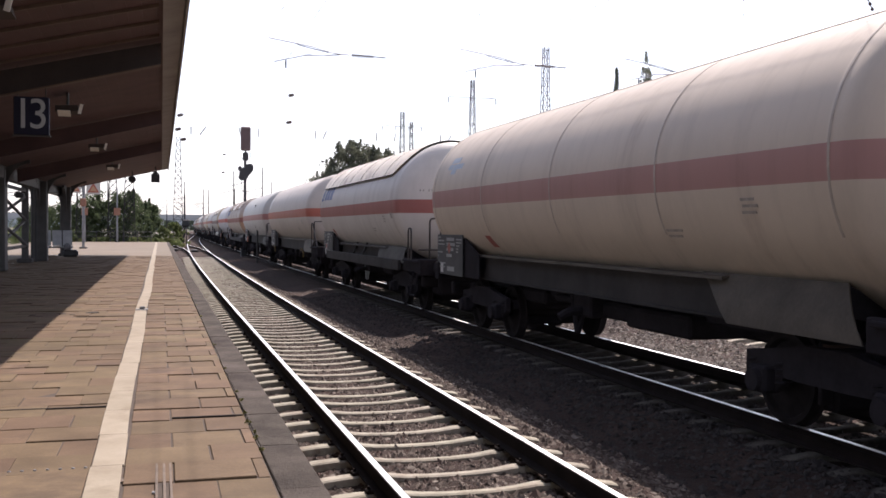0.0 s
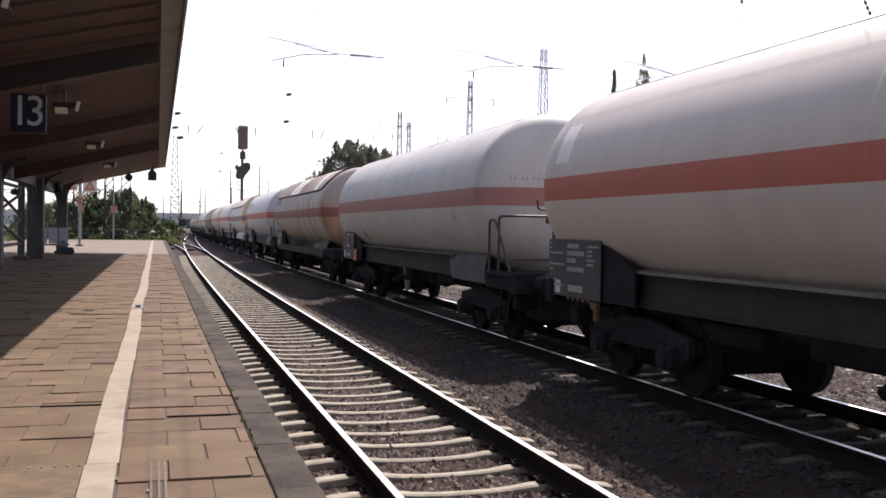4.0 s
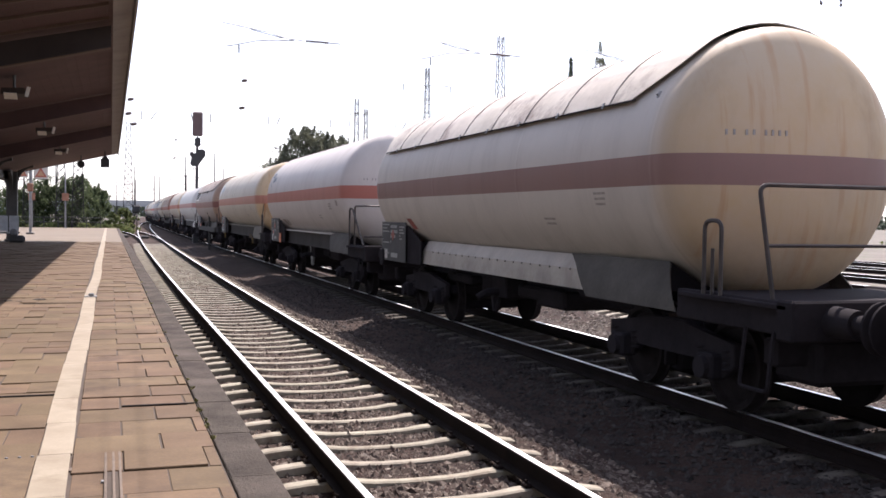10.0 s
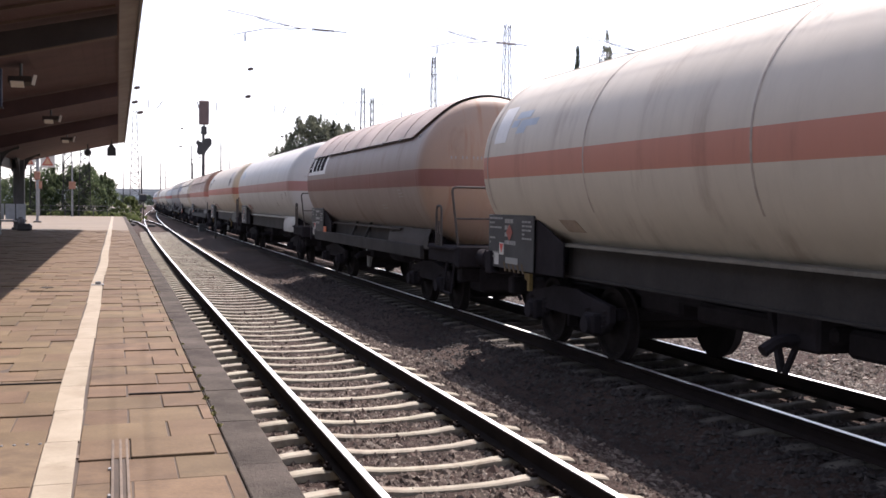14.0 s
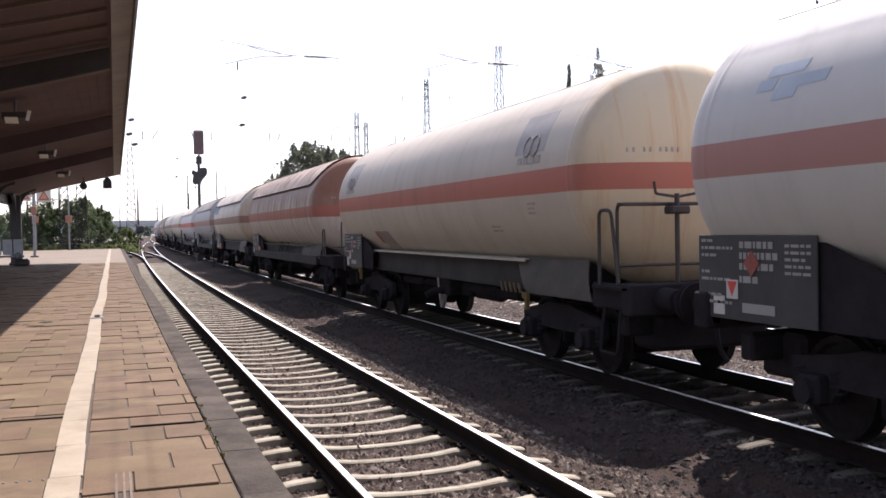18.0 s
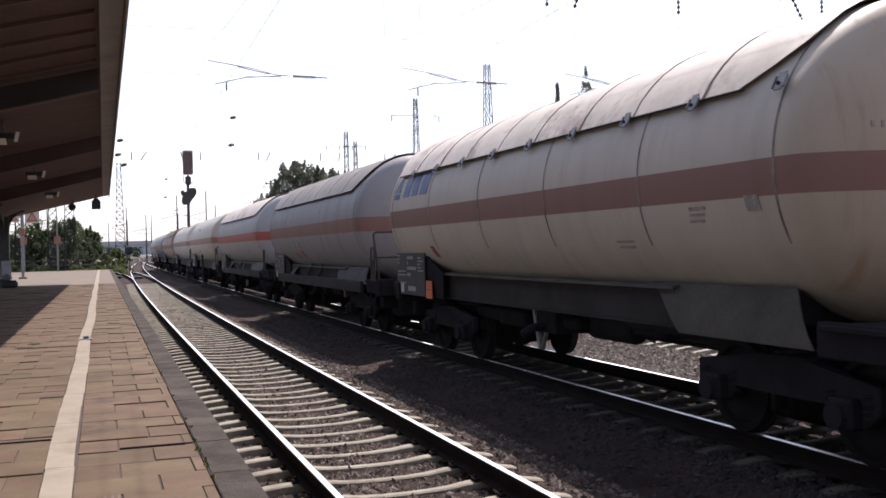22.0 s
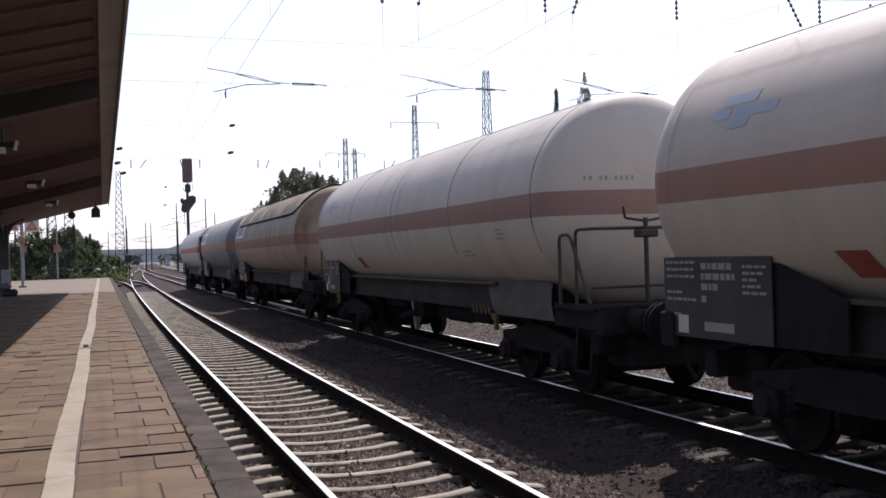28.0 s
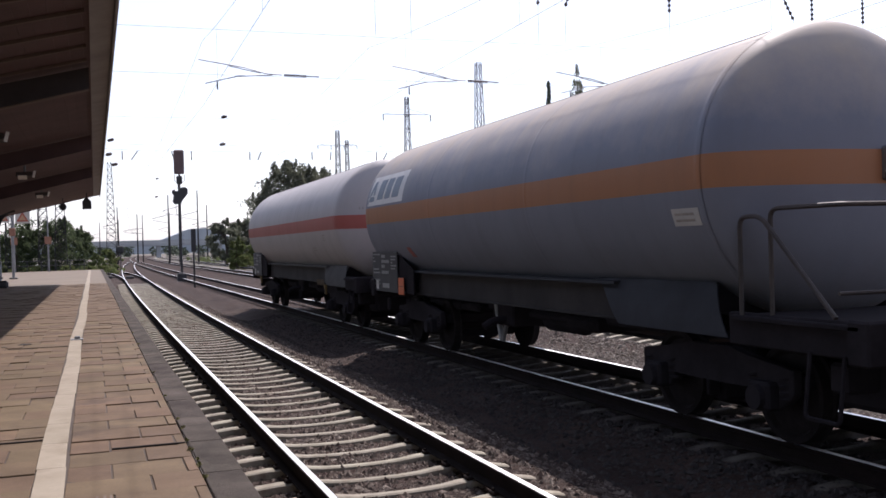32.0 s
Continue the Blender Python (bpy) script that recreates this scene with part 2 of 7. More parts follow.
def put(name, me, parent=None, m=None, label=""):
    ob = new(name, me)
    ob.parent = parent
    if m is not None:
        ob.matrix_basis = m
    return tagged(ob, label)


def part(name, bm, mat, parent=None, label="", smooth=False, m=None):
    return put(name, mesh_of(bm, mat, smooth), parent, m, label)


def thing(name, label, category, m=None, group="", kind=""):
    ob = new(name)
    ob.empty_display_size = 0.2
    if m is not None:
        ob.matrix_basis = m
    return tagged(ob, label, category, group, kind)


def box(bm, a, b, bev=0.0):
    vs = [bm.verts.new((x, y, z)) for x in (a[0], b[0]) for y in (a[1], b[1]) for z in (a[2], b[2])]
    fs = [bm.faces.new([vs[i] for i in f]) for f in ((0, 1, 3, 2), (4, 6, 7, 5), (0, 4, 5, 1), (2, 3, 7, 6), (0, 2, 6, 4), (1, 5, 7, 3))]
    if bev:
        es = list({e for f in fs for e in f.edges})
        bmesh.ops.bevel(bm, geom=es, offset=bev, segments=1, affect="EDGES", profile=0.5)
    return bm


def boxm(a, b, bev=0.0):
    return box(bmesh.new(), a, b, bev)


def prism(bm, outline, axis, lo, hi):
    """A flat outline pushed along an axis ('x', 'y' or 'z')."""
    def at(p, d):
        return {"x": (d, p[0], p[1]), "y": (p[0], d, p[1]), "z": (p[0], p[1], d)}[axis]
    a = [bm.verts.new(at(p, lo)) for p in outline]
    b = [bm.verts.new(at(p, hi)) for p in outline]
    n = len(a)
    bm.faces.new(a)
    bm.faces.new(b[::-1])
    for i in range(n):
        bm.faces.new((a[i], b[i], b[(i + 1) % n], a[(i + 1) % n]))
    return bm


def tube(bm, pts, r, n=6, r2=None):
    """A round bar along a line of points."""
    pts = [Vector(p) for p in pts]
    rings = []
    for i, p in enumerate(pts):
        d = (pts[min(i + 1, len(pts) - 1)] - pts[max(i - 1, 0)]).normalized()
        u = d.orthogonal().normalized() if i == 0 else (u - d * u.dot(d)).normalized()
        w = d.cross(u)
        rr = r if r2 is None else r + (r2 - r) * i / (len(pts) - 1)
        rings.append([bm.verts.new(p + (u * math.cos(k * math.tau / n) + w * math.sin(k * math.tau / n)) * rr) for k in range(n)])
    for a, b in zip(rings, rings[1:]):
        for k in range(n):
            bm.faces.new((a[k], a[(k + 1) % n], b[(k + 1) % n], b[k]))
    bm.faces.new(rings[0][::-1])
    bm.faces.new(rings[-1])
    return bm


def rod(a, b, r, n=8):
    return tube(bmesh.new(), [a, b], r, n)


def bend(pts, radius=0.06, steps=4):
    """The same line with rounded corners."""
    pts = [Vector(p) for p in pts]
    out = [pts[0]]
    for a, b, c in zip(pts, pts[1:], pts[2:]):
        p, q = b + (a - b).normalized() * radius, b + (c - b).normalized() * radius
        for i in range(steps + 1):
            s = i / steps
            out.append(p.lerp(b, s).lerp(b.lerp(q, s), s))
    return out + [pts[-1]]


def lathe(bm, prof, n, centre=(0, 0, 0), axis="y"):
    """A profile of (radius, way along the axis) turned about the axis."""
    def at(r, d, k):
        c, s = math.cos(k * math.tau / n) * r, math.sin(k * math.tau / n) * r
        v = {"y": (c, d, s), "x": (d, c, s), "z": (c, s, d)}[axis]
        return Vector(v) + Vector(centre)
    rings = [[bm.verts.new(at(r, d, k)) for k in range(n)] if r > 1e-4 else [bm.verts.new(at(0, d, 0))] for r, d in prof]
    for a, b in zip(rings, rings[1:]):
        for k in range(n):
            q = [a[k % len(a)], a[(k + 1) % len(a)], b[(k + 1) % len(b)], b[k % len(b)]]
            q = list(dict.fromkeys(q))
            if len(q) > 2:
                bm.faces.new(q)
    return bm


# ---- the lie of the tracks: straight by the platform, then a wide curve to the right ----
def drift(y):
    return max(0.0, y - 40.0) ** 2 / 16000.0


def turn(y):
    return max(0.0, y - 40.0) / 8000.0


def near_along(x, y, z):
    """The platform track, which leads over to the right beyond the platform."""
    return (x + max(0.0, y - 15.0) ** 2 / 7500.0, y, z)


def branch_along(x, y, z):
    """The track that leaves the platform track to the left."""
    return (x + 58.0 ** 2 / 7500.0 + (y - 73.0) * 0.0155 - max(0.0, y - 73.0) ** 2 / 900.0, y, z)


def along(x, y, z):
    return (x + drift(y), y, z)


NEAR_L, TRAIN_C, THIRD_C = 1.69, 6.8, 11.95
NEAR_C = NEAR_L + 0.7525
PLAT = 0.38

RAIL_OUT = [(-0.07, -0.172), (-0.07, -0.16), (-0.011, -0.135), (-0.009, -0.05), (-0.034, -0.036), (-0.036, -0.006), (-0.03, -0.0035),
            (0.03, -0.0035), (0.036, -0.006), (0.034, -0.036), (0.009, -0.05), (0.011, -0.135), (0.07, -0.16), (0.07, -0.172)]
RAIL_CAP = [(-0.028, -0.0035), (-0.026, 0.0), (0.026, 0.0), (0.028, -0.0035)]


def sweep(bm, outline, line):
    rings = [[bm.verts.new((x + px, y, z + pz)) for px, pz in outline] for x, y, z in line]
    n = len(outline)
    for a, b in zip(rings, rings[1:]):
        for i in range(n):
            bm.faces.new((a[i], a[(i + 1) % n], b[(i + 1) % n], b[i]))
    bm.faces.new(rings[0])
    bm.faces.new(rings[-1][::-1])
    return bm


def steps(y0, y1, d=4.0, grow=1.06):
    ys, y = [y0], y0
    while y < y1:
        y = min(y1, y + d)
        if y > 30:
            d = min(25, d * grow)
        ys.append(y)
    return ys


def rail(parent, x, y0=-40, y1=700, path=along):
    line = [path(x, y, 0) for y in steps(y0, y1)]
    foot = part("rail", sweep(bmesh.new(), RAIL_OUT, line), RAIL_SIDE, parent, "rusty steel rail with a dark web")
    part("running_surface", sweep(bmesh.new(), RAIL_CAP, line), RAIL_TOP, foot, "polished bright rail head")


def sleeper_mesh(mat):
    """A concrete sleeper: high under the rails, hollow in the middle, falling to the ends."""
    prof = [(-1.3, -0.235, 0.15), (-1.1, -0.2, 0.155), (-0.92, -0.185, 0.15), (-0.58, -0.19, 0.145), (-0.4, -0.212, 0.12), (-0.2, -0.222, 0.11), (0, -0.224, 0.11)]
    prof = prof + [(-x, z, w) for x, z, w in prof[-2::-1]]
    bm = bmesh.new()
    rings = [[bm.verts.new(v) for v in ((x, -w / 2 - 0.03, -0.42), (x, -w / 2, z - 0.012), (x, -w / 2 + 0.02, z), (x, w / 2 - 0.02, z), (x, w / 2, z - 0.012), (x, w / 2 + 0.03, -0.42))] for x, z, w in prof]
    for a, b in zip(rings, rings[1:]):
        for i in range(5):
            bm.faces.new((a[i], a[i + 1], b[i + 1], b[i]))
    bm.faces.new(rings[0])
    bm.faces.new(rings[-1][::-1])
    return mesh_of(bm, mat, True, 30)


SLEEPER, SLEEPER_SHADED = sleeper_mesh(CONCRETE), sleeper_mesh(SHADED_CONC)


def clip_mesh():
    bm = bmesh.new()
    for s in (-1, 1):
        box(bm, (s * 0.085 - 0.03, -0.05, -0.19), (s * 0.085 + 0.03, 0.05, -0.155), 0.008)
        tube(bm, [(s * 0.09, 0, -0.16), (s * 0.09, 0, -0.13)], 0.014, 6)
    return mesh_of(bm, RAIL_SIDE)


CLIP = clip_mesh()


# ---- ground, ballast and tracks ----
def ground_sheet():
    bm = bmesh.new()
    xs = [-2500, -600, -150, -60, -30, -14, -4, 4, 14, 30, 60, 120, 300, 900, 2500]
    ys = [-800, -200, -60, -20, 10, 40, 80, 120, 180, 260, 400, 700, 1200, 2500, 4000]
    grid = [[bm.verts.new((x, y, -0.5 + (0.12 * noise.noise((x * 0.05, y * 0.05, 0)) if x > 20 or x < -25 else 0))) for x in xs] for y in ys]
    for a, b in zip(grid, grid[1:]):
        for i in range(len(xs) - 1):
            bm.faces.new((a[i], a[i + 1], b[i + 1], b[i]))
    ob = part("ground", bm, GROUND)
    tagged(ob, "dark stony railway yard ground with weeds", "ground", kind="structure")


ground_sheet()


def bed_height(x):
    pts = [(0.9, -0.34), (1.15, -0.28), (1.69, -0.252), (3.2, -0.252), (3.66, -0.262), (3.88, -0.25), (4.3, -0.33), (4.7, -0.36), (5.0, -0.3), (5.45, -0.21), (5.9, -0.215), (6.15, -0.275), (7.5, -0.275), (8.2, -0.25),
           (9.0, -0.42), (9.9, -0.42), (10.5, -0.25), (11.2, -0.27), (12.7, -0.27), (13.4, -0.25), (14.3, -0.49)]
    for (a, za), (b, zb) in zip(pts, pts[1:]):
        if x <= b:
            return za + (zb - za) * max(0, (x - a)) / (b - a)
    return -0.49


def ballast_bed():
    xs = [0.9, 1.15, 1.4, 1.69, 2.2, 2.7, 3.2, 3.55, 3.9, 4.25, 4.55, 4.8, 5.2, 5.5, 6.05, 6.8, 7.55, 8.2, 8.6, 9.0, 9.5, 9.9, 10.5, 11.2, 12.0, 12.7, 13.4, 14.3]
    ys = list(np.arange(-40, 0, 2.0)) + list(np.arange(0, 40, 0.25)) + steps(40, 700, 2.0)
    bm = bmesh.new()
    grid = [[bm.verts.new(along(x, float(y), bed_height(x) + (0.022 * noise.noise((x * 4, float(y) * 4, 0)) if 0 < y < 41 else 0))) for x in xs] for y in ys]
    for a, b in zip(grid, grid[1:]):
        for i in range(len(xs) - 1):
            bm.faces.new((a[i], a[i + 1], b[i + 1], b[i]))
    ob = part("ballast", bm, BALLAST, smooth=True)
    tagged(ob, "dark brown crushed stone track ballast", "ballast", kind="structure")


ballast_bed()

near_track = thing("railway_track", "empty platform track with concrete sleepers and bright worn rails", "railway track", group="tracks", kind="structure")
train_track = thing("railway_track", "through track with concrete sleepers under the passing train", "railway track", group="tracks", kind="structure")
third_track = thing("railway_track", "further track with concrete sleepers and rusty rails beyond the train", "railway track", group="tracks", kind="structure")
for c, tr in ((NEAR_C, near_track), (TRAIN_C, train_track), (THIRD_C, third_track)):
    for s in (-1, 1):
        rail(tr, c + s * 0.7525, -40, 230 if tr is near_track else 700, near_along if tr is near_track else along)
branch = thing("railway_track", "siding that branches off the platform track at points", "railway track", group="tracks", kind="structure")
for s in (-1, 1):
    rail(branch, NEAR_C + s * 0.7525, 73, 108, branch_along)
for c in (16.6, 21.3, 26.0, 30.7, 35.4):
    tr = thing("railway_track", "distant yard track with rusty rails on dark stones", "railway track", group="yard tracks", kind="structure")
    for s in (-1, 1):
        rail(tr, c + s * 0.7525, 10, 600)
# ---- platform ----
platform_body = part("platform", boxm((-11.5, -30, -0.5), (0.95, 104, PLAT - 0.05)), WALL_CONC)
tagged(platform_body, "long station platform with dark concrete side walls", "platform", kind="structure")
pavement = part("pavement", boxm((-11.5, -30, PLAT - 0.05), (0.67, 104, PLAT - 0.012)), JOINT)
tagged(pavement, "sandy brown paving slabs laid in staggered rows", "pavement", kind="structure")
kerb = part("kerb", boxm((0.68, -30, PLAT - 0.05), (0.94, 104, PLAT - 0.014)), WALL_CONC)
tagged(kerb, "dark worn platform edge stones", "kerb", kind="structure")


# ---- canopy ----
ROOF_OUT, ROOF_IN, ROOF_END = (0.425, 5.25), (-5.2, 3.92), 58.6
canopy_ob = thing("platform_canopy", "old platform canopy with dark board ceiling and steel beams", "canopy", pose(-0.062, 0, 0, 0, 0, -0.109), kind="structure")


def ceiling_z(x):
    return ROOF_IN[1] + abs(x - ROOF_IN[0]) * (ROOF_OUT[1] - ROOF_IN[1]) / (ROOF_OUT[0] - ROOF_IN[0])


# darker tone for one main beam and the lamp housings
CANOPY_DARK = surface("dark_beam", (0.03, 0.022, 0.02), (0.06, 0.045, 0.04), 0.8, 0, 20, 1)
# pale lath tone: the rafters' lit lower edges are put into the colour
CANOPY_LATH = surface("canopy_lath", (0.09, 0.058, 0.042), (0.15, 0.1, 0.075), 0.8, 0, 20, 1)


def canopy():
    c = canopy_ob
    for xa, xb in ((ROOF_OUT[0] - 0.02, ROOF_IN[0]), (ROOF_IN[0], -10.8)):
        za, zb = ceiling_z(xa), ceiling_z(xb)
        part("roof", prism(bmesh.new(), [(xa, za + 0.08), (xb, zb + 0.08), (xb, zb + 0.14), (xa, za + 0.14)], "y", -30, ROOF_END), ROOFING, c, "dark roofing felt")
    # ceiling boards run along the platform, each a little apart from the next
    x = ROOF_OUT[0] - 0.03
    while x > ROOF_IN[0]:
        xb = x - 0.205
        part("ceiling_board", prism(bmesh.new(), [(x, ceiling_z(x)), (xb + 0.003, ceiling_z(xb)), (xb + 0.003, ceiling_z(xb) + 0.06), (x, ceiling_z(x) + 0.06)], "y", -30, ROOF_END - 0.02), CANOPY_WOOD, c)
        x = xb
    part("ceiling", prism(bmesh.new(), [(-5.2, 3.92), (-10.8, 5.25), (-10.8, 5.31), (-5.2, 3.98)], "y", -30, ROOF_END - 0.02), CANOPY_WOOD, c)
    # rafters across, hung under the boards
    y = 17.4
    while y > -5:
        part("rafter", prism(bmesh.new(), [(0.02, ceiling_z(0.02) - 0.003), (-4.9, ceiling_z(-4.9) - 0.003), (-4.9, ceiling_z(-4.9) - 0.05), (0.02, ceiling_z(0.02) - 0.05)], "y", y - 0.03, y + 0.03), CANOPY_LATH, c)
        y -= 1.17
    for y in (38.4, 28.2, 18.0, 7.8, -2.4, -12.6):
        for xa, xb in ((0.05, -4.9), (-5.5, -10.6)):
            za, zb = ceiling_z(xa), ceiling_z(xb)
            b = part("main_beam", prism(bmesh.new(), [(xa, za - 0.06), (xb, zb - 0.06), (xb, zb - 0.5), (xa, za - 0.42)], "y", y - 0.06, y + 0.06), CANOPY_DARK if y == 18.0 else CANOPY_BEAM, c)
            part("beam_flange", prism(bmesh.new(), [(xa, za - 0.423), (xb, zb - 0.503), (xb, zb - 0.525), (xa, za - 0.445)], "y", y - 0.1, y + 0.1), CANOPY_LATH if y == 18.0 else CANOPY_BEAM, b)
    part("fascia", boxm((ROOF_OUT[0] - 0.02, -30, ROOF_OUT[1] - 0.16), (ROOF_OUT[0] + 0.015, ROOF_END + 0.03, ROOF_OUT[1] + 0.2)), FASCIA, c, "grey-brown fascia board along the canopy edge")
    part("soffit_board", prism(bmesh.new(), [(0.395, ceiling_z(0.395) - 0.02), (0.08, ceiling_z(0.08) - 0.02), (0.08, ceiling_z(0.08) - 0.045), (0.395, ceiling_z(0.395) - 0.045)], "y", -30, ROOF_END), FASCIA, c, "grey-brown board under the canopy edge")
    part("gutter", tube(bmesh.new(), [(ROOF_OUT[0] + 0.02, -30, ROOF_OUT[1] + 0.24), (ROOF_OUT[0] + 0.02, ROOF_END, ROOF_OUT[1] + 0.24)], 0.045, 8), CANOPY_STEEL, c)
    for xa, xb in ((ROOF_OUT[0], ROOF_IN[0]), (ROOF_IN[0], -10.8)):
        za, zb = ceiling_z(xa), ceiling_z(xb)
        part("end_board", prism(bmesh.new(), [(xa, za - 0.03), (xb, zb - 0.03), (xb, zb + 0.16), (xa, za + 0.18)], "y", ROOF_END, ROOF_END + 0.03), CANOPY_WOOD, c)
    # columns with curved brackets
    for x, y in ((-4.72, 54.9), (-5.05, 46.4), (-5.3, 36.2), (-5.3, 26.0), (-5.3, 15.8), (-5.3, 5.6)):
        w, h = 0.26 if y > 50 else 0.33, ceiling_z(x)
        col = part("column", boxm((x - w, y - w, PLAT + 0.1), (x + w, y + w, h - 0.1), 0.03), CANOPY_STEEL, c, "dark riveted steel canopy column")
        part("column_foot", boxm((x - 0.34, y - 0.34, PLAT - 0.006), (x + 0.34, y + 0.34, PLAT + 0.14), 0.04), CANOPY_STEEL, col)
        for s in (-1, 1):
            top = ceiling_z(x + s * 1.2) - 0.06
            arc = [(x + s * w, top - 1.1)] + [(x + s * (w + 0.75 * (1 - math.cos(a))), top - 1.1 + 1.0 * math.sin(a)) for a in np.linspace(0.15, math.pi / 2, 8)]
            arc = arc + [(x + s * (w + 0.75), top + 0.04), (x + s * w, h - 0.05)]
            part("bracket", prism(bmesh.new(), arc, "y", y - 0.06, y + 0.06), CANOPY_STEEL, col, "curved plate bracket under the canopy")
            arc = [(y + s * w, h - 1.5)] + [(y + s * (w + 1.3 * (1 - math.cos(a))), h - 1.5 + 1.3 * math.sin(a)) for a in np.linspace(0.15, math.pi / 2, 8)] + [(y + s * (w + 1.3), h - 0.06), (y + s * w, h - 0.06)]
            if y + s * 2 < 55.5:
                part("bracket", prism(bmesh.new(), arc, "x", x - 0.06, x + 0.06), CANOPY_STEEL, col)
    part("long_beam", boxm((-5.3, -30, 3.5), (-5.0, ROOF_END, 3.92), 0.02), CANOPY_STEEL, c)


canopy()
# ---- tank wagons ----
RAD, MID, HEAD = 1.45, 2.55, 0.6


def head_depth(x, z):
    """How far the dished head stands out at a place on it."""
    return HEAD * max(0.0, 1 - (math.hypot(x, z - MID) / RAD) ** 2.15) ** (1 / 2.15)


def wheelset_mesh():
    bm = bmesh.new()
    for s in (-1, 1):
        lathe(bm, [(0.0, s * 0.7), (0.09, s * 0.69), (0.2, s * 0.715), (0.36, s * 0.70), (0.4, s * 0.69), (0.485, s * 0.685), (0.485, s * 0.705), (0.462, s * 0.72), (0.456, s * 0.82), (0.4, s * 0.82), (0.37, s * 0.77), (0.2, s * 0.785), (0.11, s * 0.83), (0.0, s * 0.83)], 28, (0, 0, 0), "x")
        lathe(bm, [(0.0, s * 0.84), (0.075, s * 0.84), (0.075, s * 1.0), (0, s * 1.0)], 12, (0, 0, 0), "x")
    tube(bm, [(-0.7, 0, 0), (0.7, 0, 0)], 0.085, 12)
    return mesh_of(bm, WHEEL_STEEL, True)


WHEELSET = wheelset_mesh()


def side_frame_mesh():
    """The pressed side frame of a two-axle bogie, with its axle-box guides."""
    out = [(-1.25, 0.5), (-1.25, 0.72), (-0.55, 0.8), (-0.35, 0.86), (0.35, 0.86), (0.55, 0.8), (1.25, 0.72), (1.25, 0.5), (1.08, 0.36), (0.74, 0.36), (0.62, 0.52), (0.3, 0.5), (-0.3, 0.5), (-0.62, 0.52), (-0.74, 0.36), (-1.08, 0.36)]
    bm = prism(bmesh.new(), out, "x", -0.05, 0.05)
    bmesh.ops.bevel(bm, geom=list(bm.edges), offset=0.012, segments=1, affect="EDGES")
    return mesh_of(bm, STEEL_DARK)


def axle_box_mesh():
    bm = boxm((-0.11, -0.15, 0.34), (0.11, 0.15, 0.6), 0.03)
    lathe(bm, [(0, -0.16), (0.11, -0.16), (0.12, -0.1), (0.12, 0.0)], 14, (0, 0, 0.46), "x")
    return mesh_of(bm, STEEL_DARK)


def spring_mesh():
    bm = bmesh.new()
    tube(bm, [(0.075 * math.cos(a * 0.7), 0.075 * math.sin(a * 0.7), 0.42 + a * 0.0068) for a in range(38)], 0.016, 5)
    return mesh_of(bm, STEEL_DARK)


def brake_mesh():
    bm = bmesh.new()
    box(bm, (-0.07, -0.03, 0.28), (0.07, 0.03, 0.66), 0.012)
    tube(bm, [(0, 0, 0.62), (0, 0.1, 0.86)], 0.022, 6)
    return mesh_of(bm, STEEL_DARK)


def buffer_mesh(s):
    bm = bmesh.new()
    lathe(bm, [(0.0, s * 0.62), (0.1, s * 0.62), (0.2, s * 0.605), (0.225, s * 0.585), (0.225, s * 0.56), (0.1, s * 0.545), (0.085, s * 0.3), (0.125, s * 0.3), (0.14, s * 0.0), (0.0, s * 0.0)], 18)
    return mesh_of(bm, STEEL_DARK, True)


SIDE_FRAME, AXLE_BOX, SPRING, BRAKE = side_frame_mesh(), axle_box_mesh(), spring_mesh(), brake_mesh()
BUFFERS = {s: buffer_mesh(s) for s in (-1, 1)}
BOLSTER = mesh_of(boxm((-0.95, -0.22, 0.5), (0.95, 0.22, 0.84), 0.04), STEEL_DARK)
HEADSTOCK = mesh_of(boxm((-0.9, -0.06, 0.52), (0.9, 0.06, 0.68), 0.02), STEEL_DARK)
# plain blocks for the brake rigging, added to shut out light between the wheels
BRAKE_BEAM = mesh_of(boxm((-0.66, -0.14, 0.2), (0.66, 0.14, 0.5), 0.04), STEEL_DARK)
CENTRE_PLATE = mesh_of(boxm((-0.62, -1.06, 0.845), (0.62, 1.06, 0.89), 0.01), STEEL_DARK)
HOOK = mesh_of(box(tube(bmesh.new(), bend([(0, 0, 1.02), (0, 0.36, 1.02), (0, 0.42, 0.92), (0, 0.34, 0.86)], 0.05), 0.04, 8), (-0.12, -0.04, 0.9), (0.12, 0.0, 1.14), 0.01), STEEL_DARK)
HOSE = mesh_of(tube(bmesh.new(), bend([(0.35, 0, 0.9), (0.35, 0.2, 0.9), (0.35, 0.26, 0.5), (0.3, 0.36, 0.36)], 0.1), 0.03, 6), STEEL_DARK, True)


def add_bogie(w, y, wheels):
    b = put("bogie", BOLSTER, w, pose(0, y, 0), "dark grimy two-axle bogie with coil springs")
    put("centre_plate", CENTRE_PLATE, b)
    for s in (-1, 1):
        put("headstock", HEADSTOCK, b, pose(0, s * 1.14, 0))
        put("brake_beam", BRAKE_BEAM, b, pose(0, s * 0.48, 0))
        put("side_frame", SIDE_FRAME, b, pose(s * 1.0, 0, 0))
    for a in (-0.9, 0.9):
        wheels.append(put("wheelset", WHEELSET, b, pose(0, a, 0.46), "steel wheels on an axle with bright treads"))
        for s in (-1, 1):
            put("axle_box", AXLE_BOX, b, pose(s * 1.06, a, 0, 0, 0, 180 if s > 0 else 0))
            for d in (-0.22, 0.22):
                put("coil_spring", SPRING, b, pose(s * 1.0, a + d, 0))
            put("brake_block", BRAKE, b, pose(s * 0.76, a + (0.53 if a < 0 else -0.53), 0))


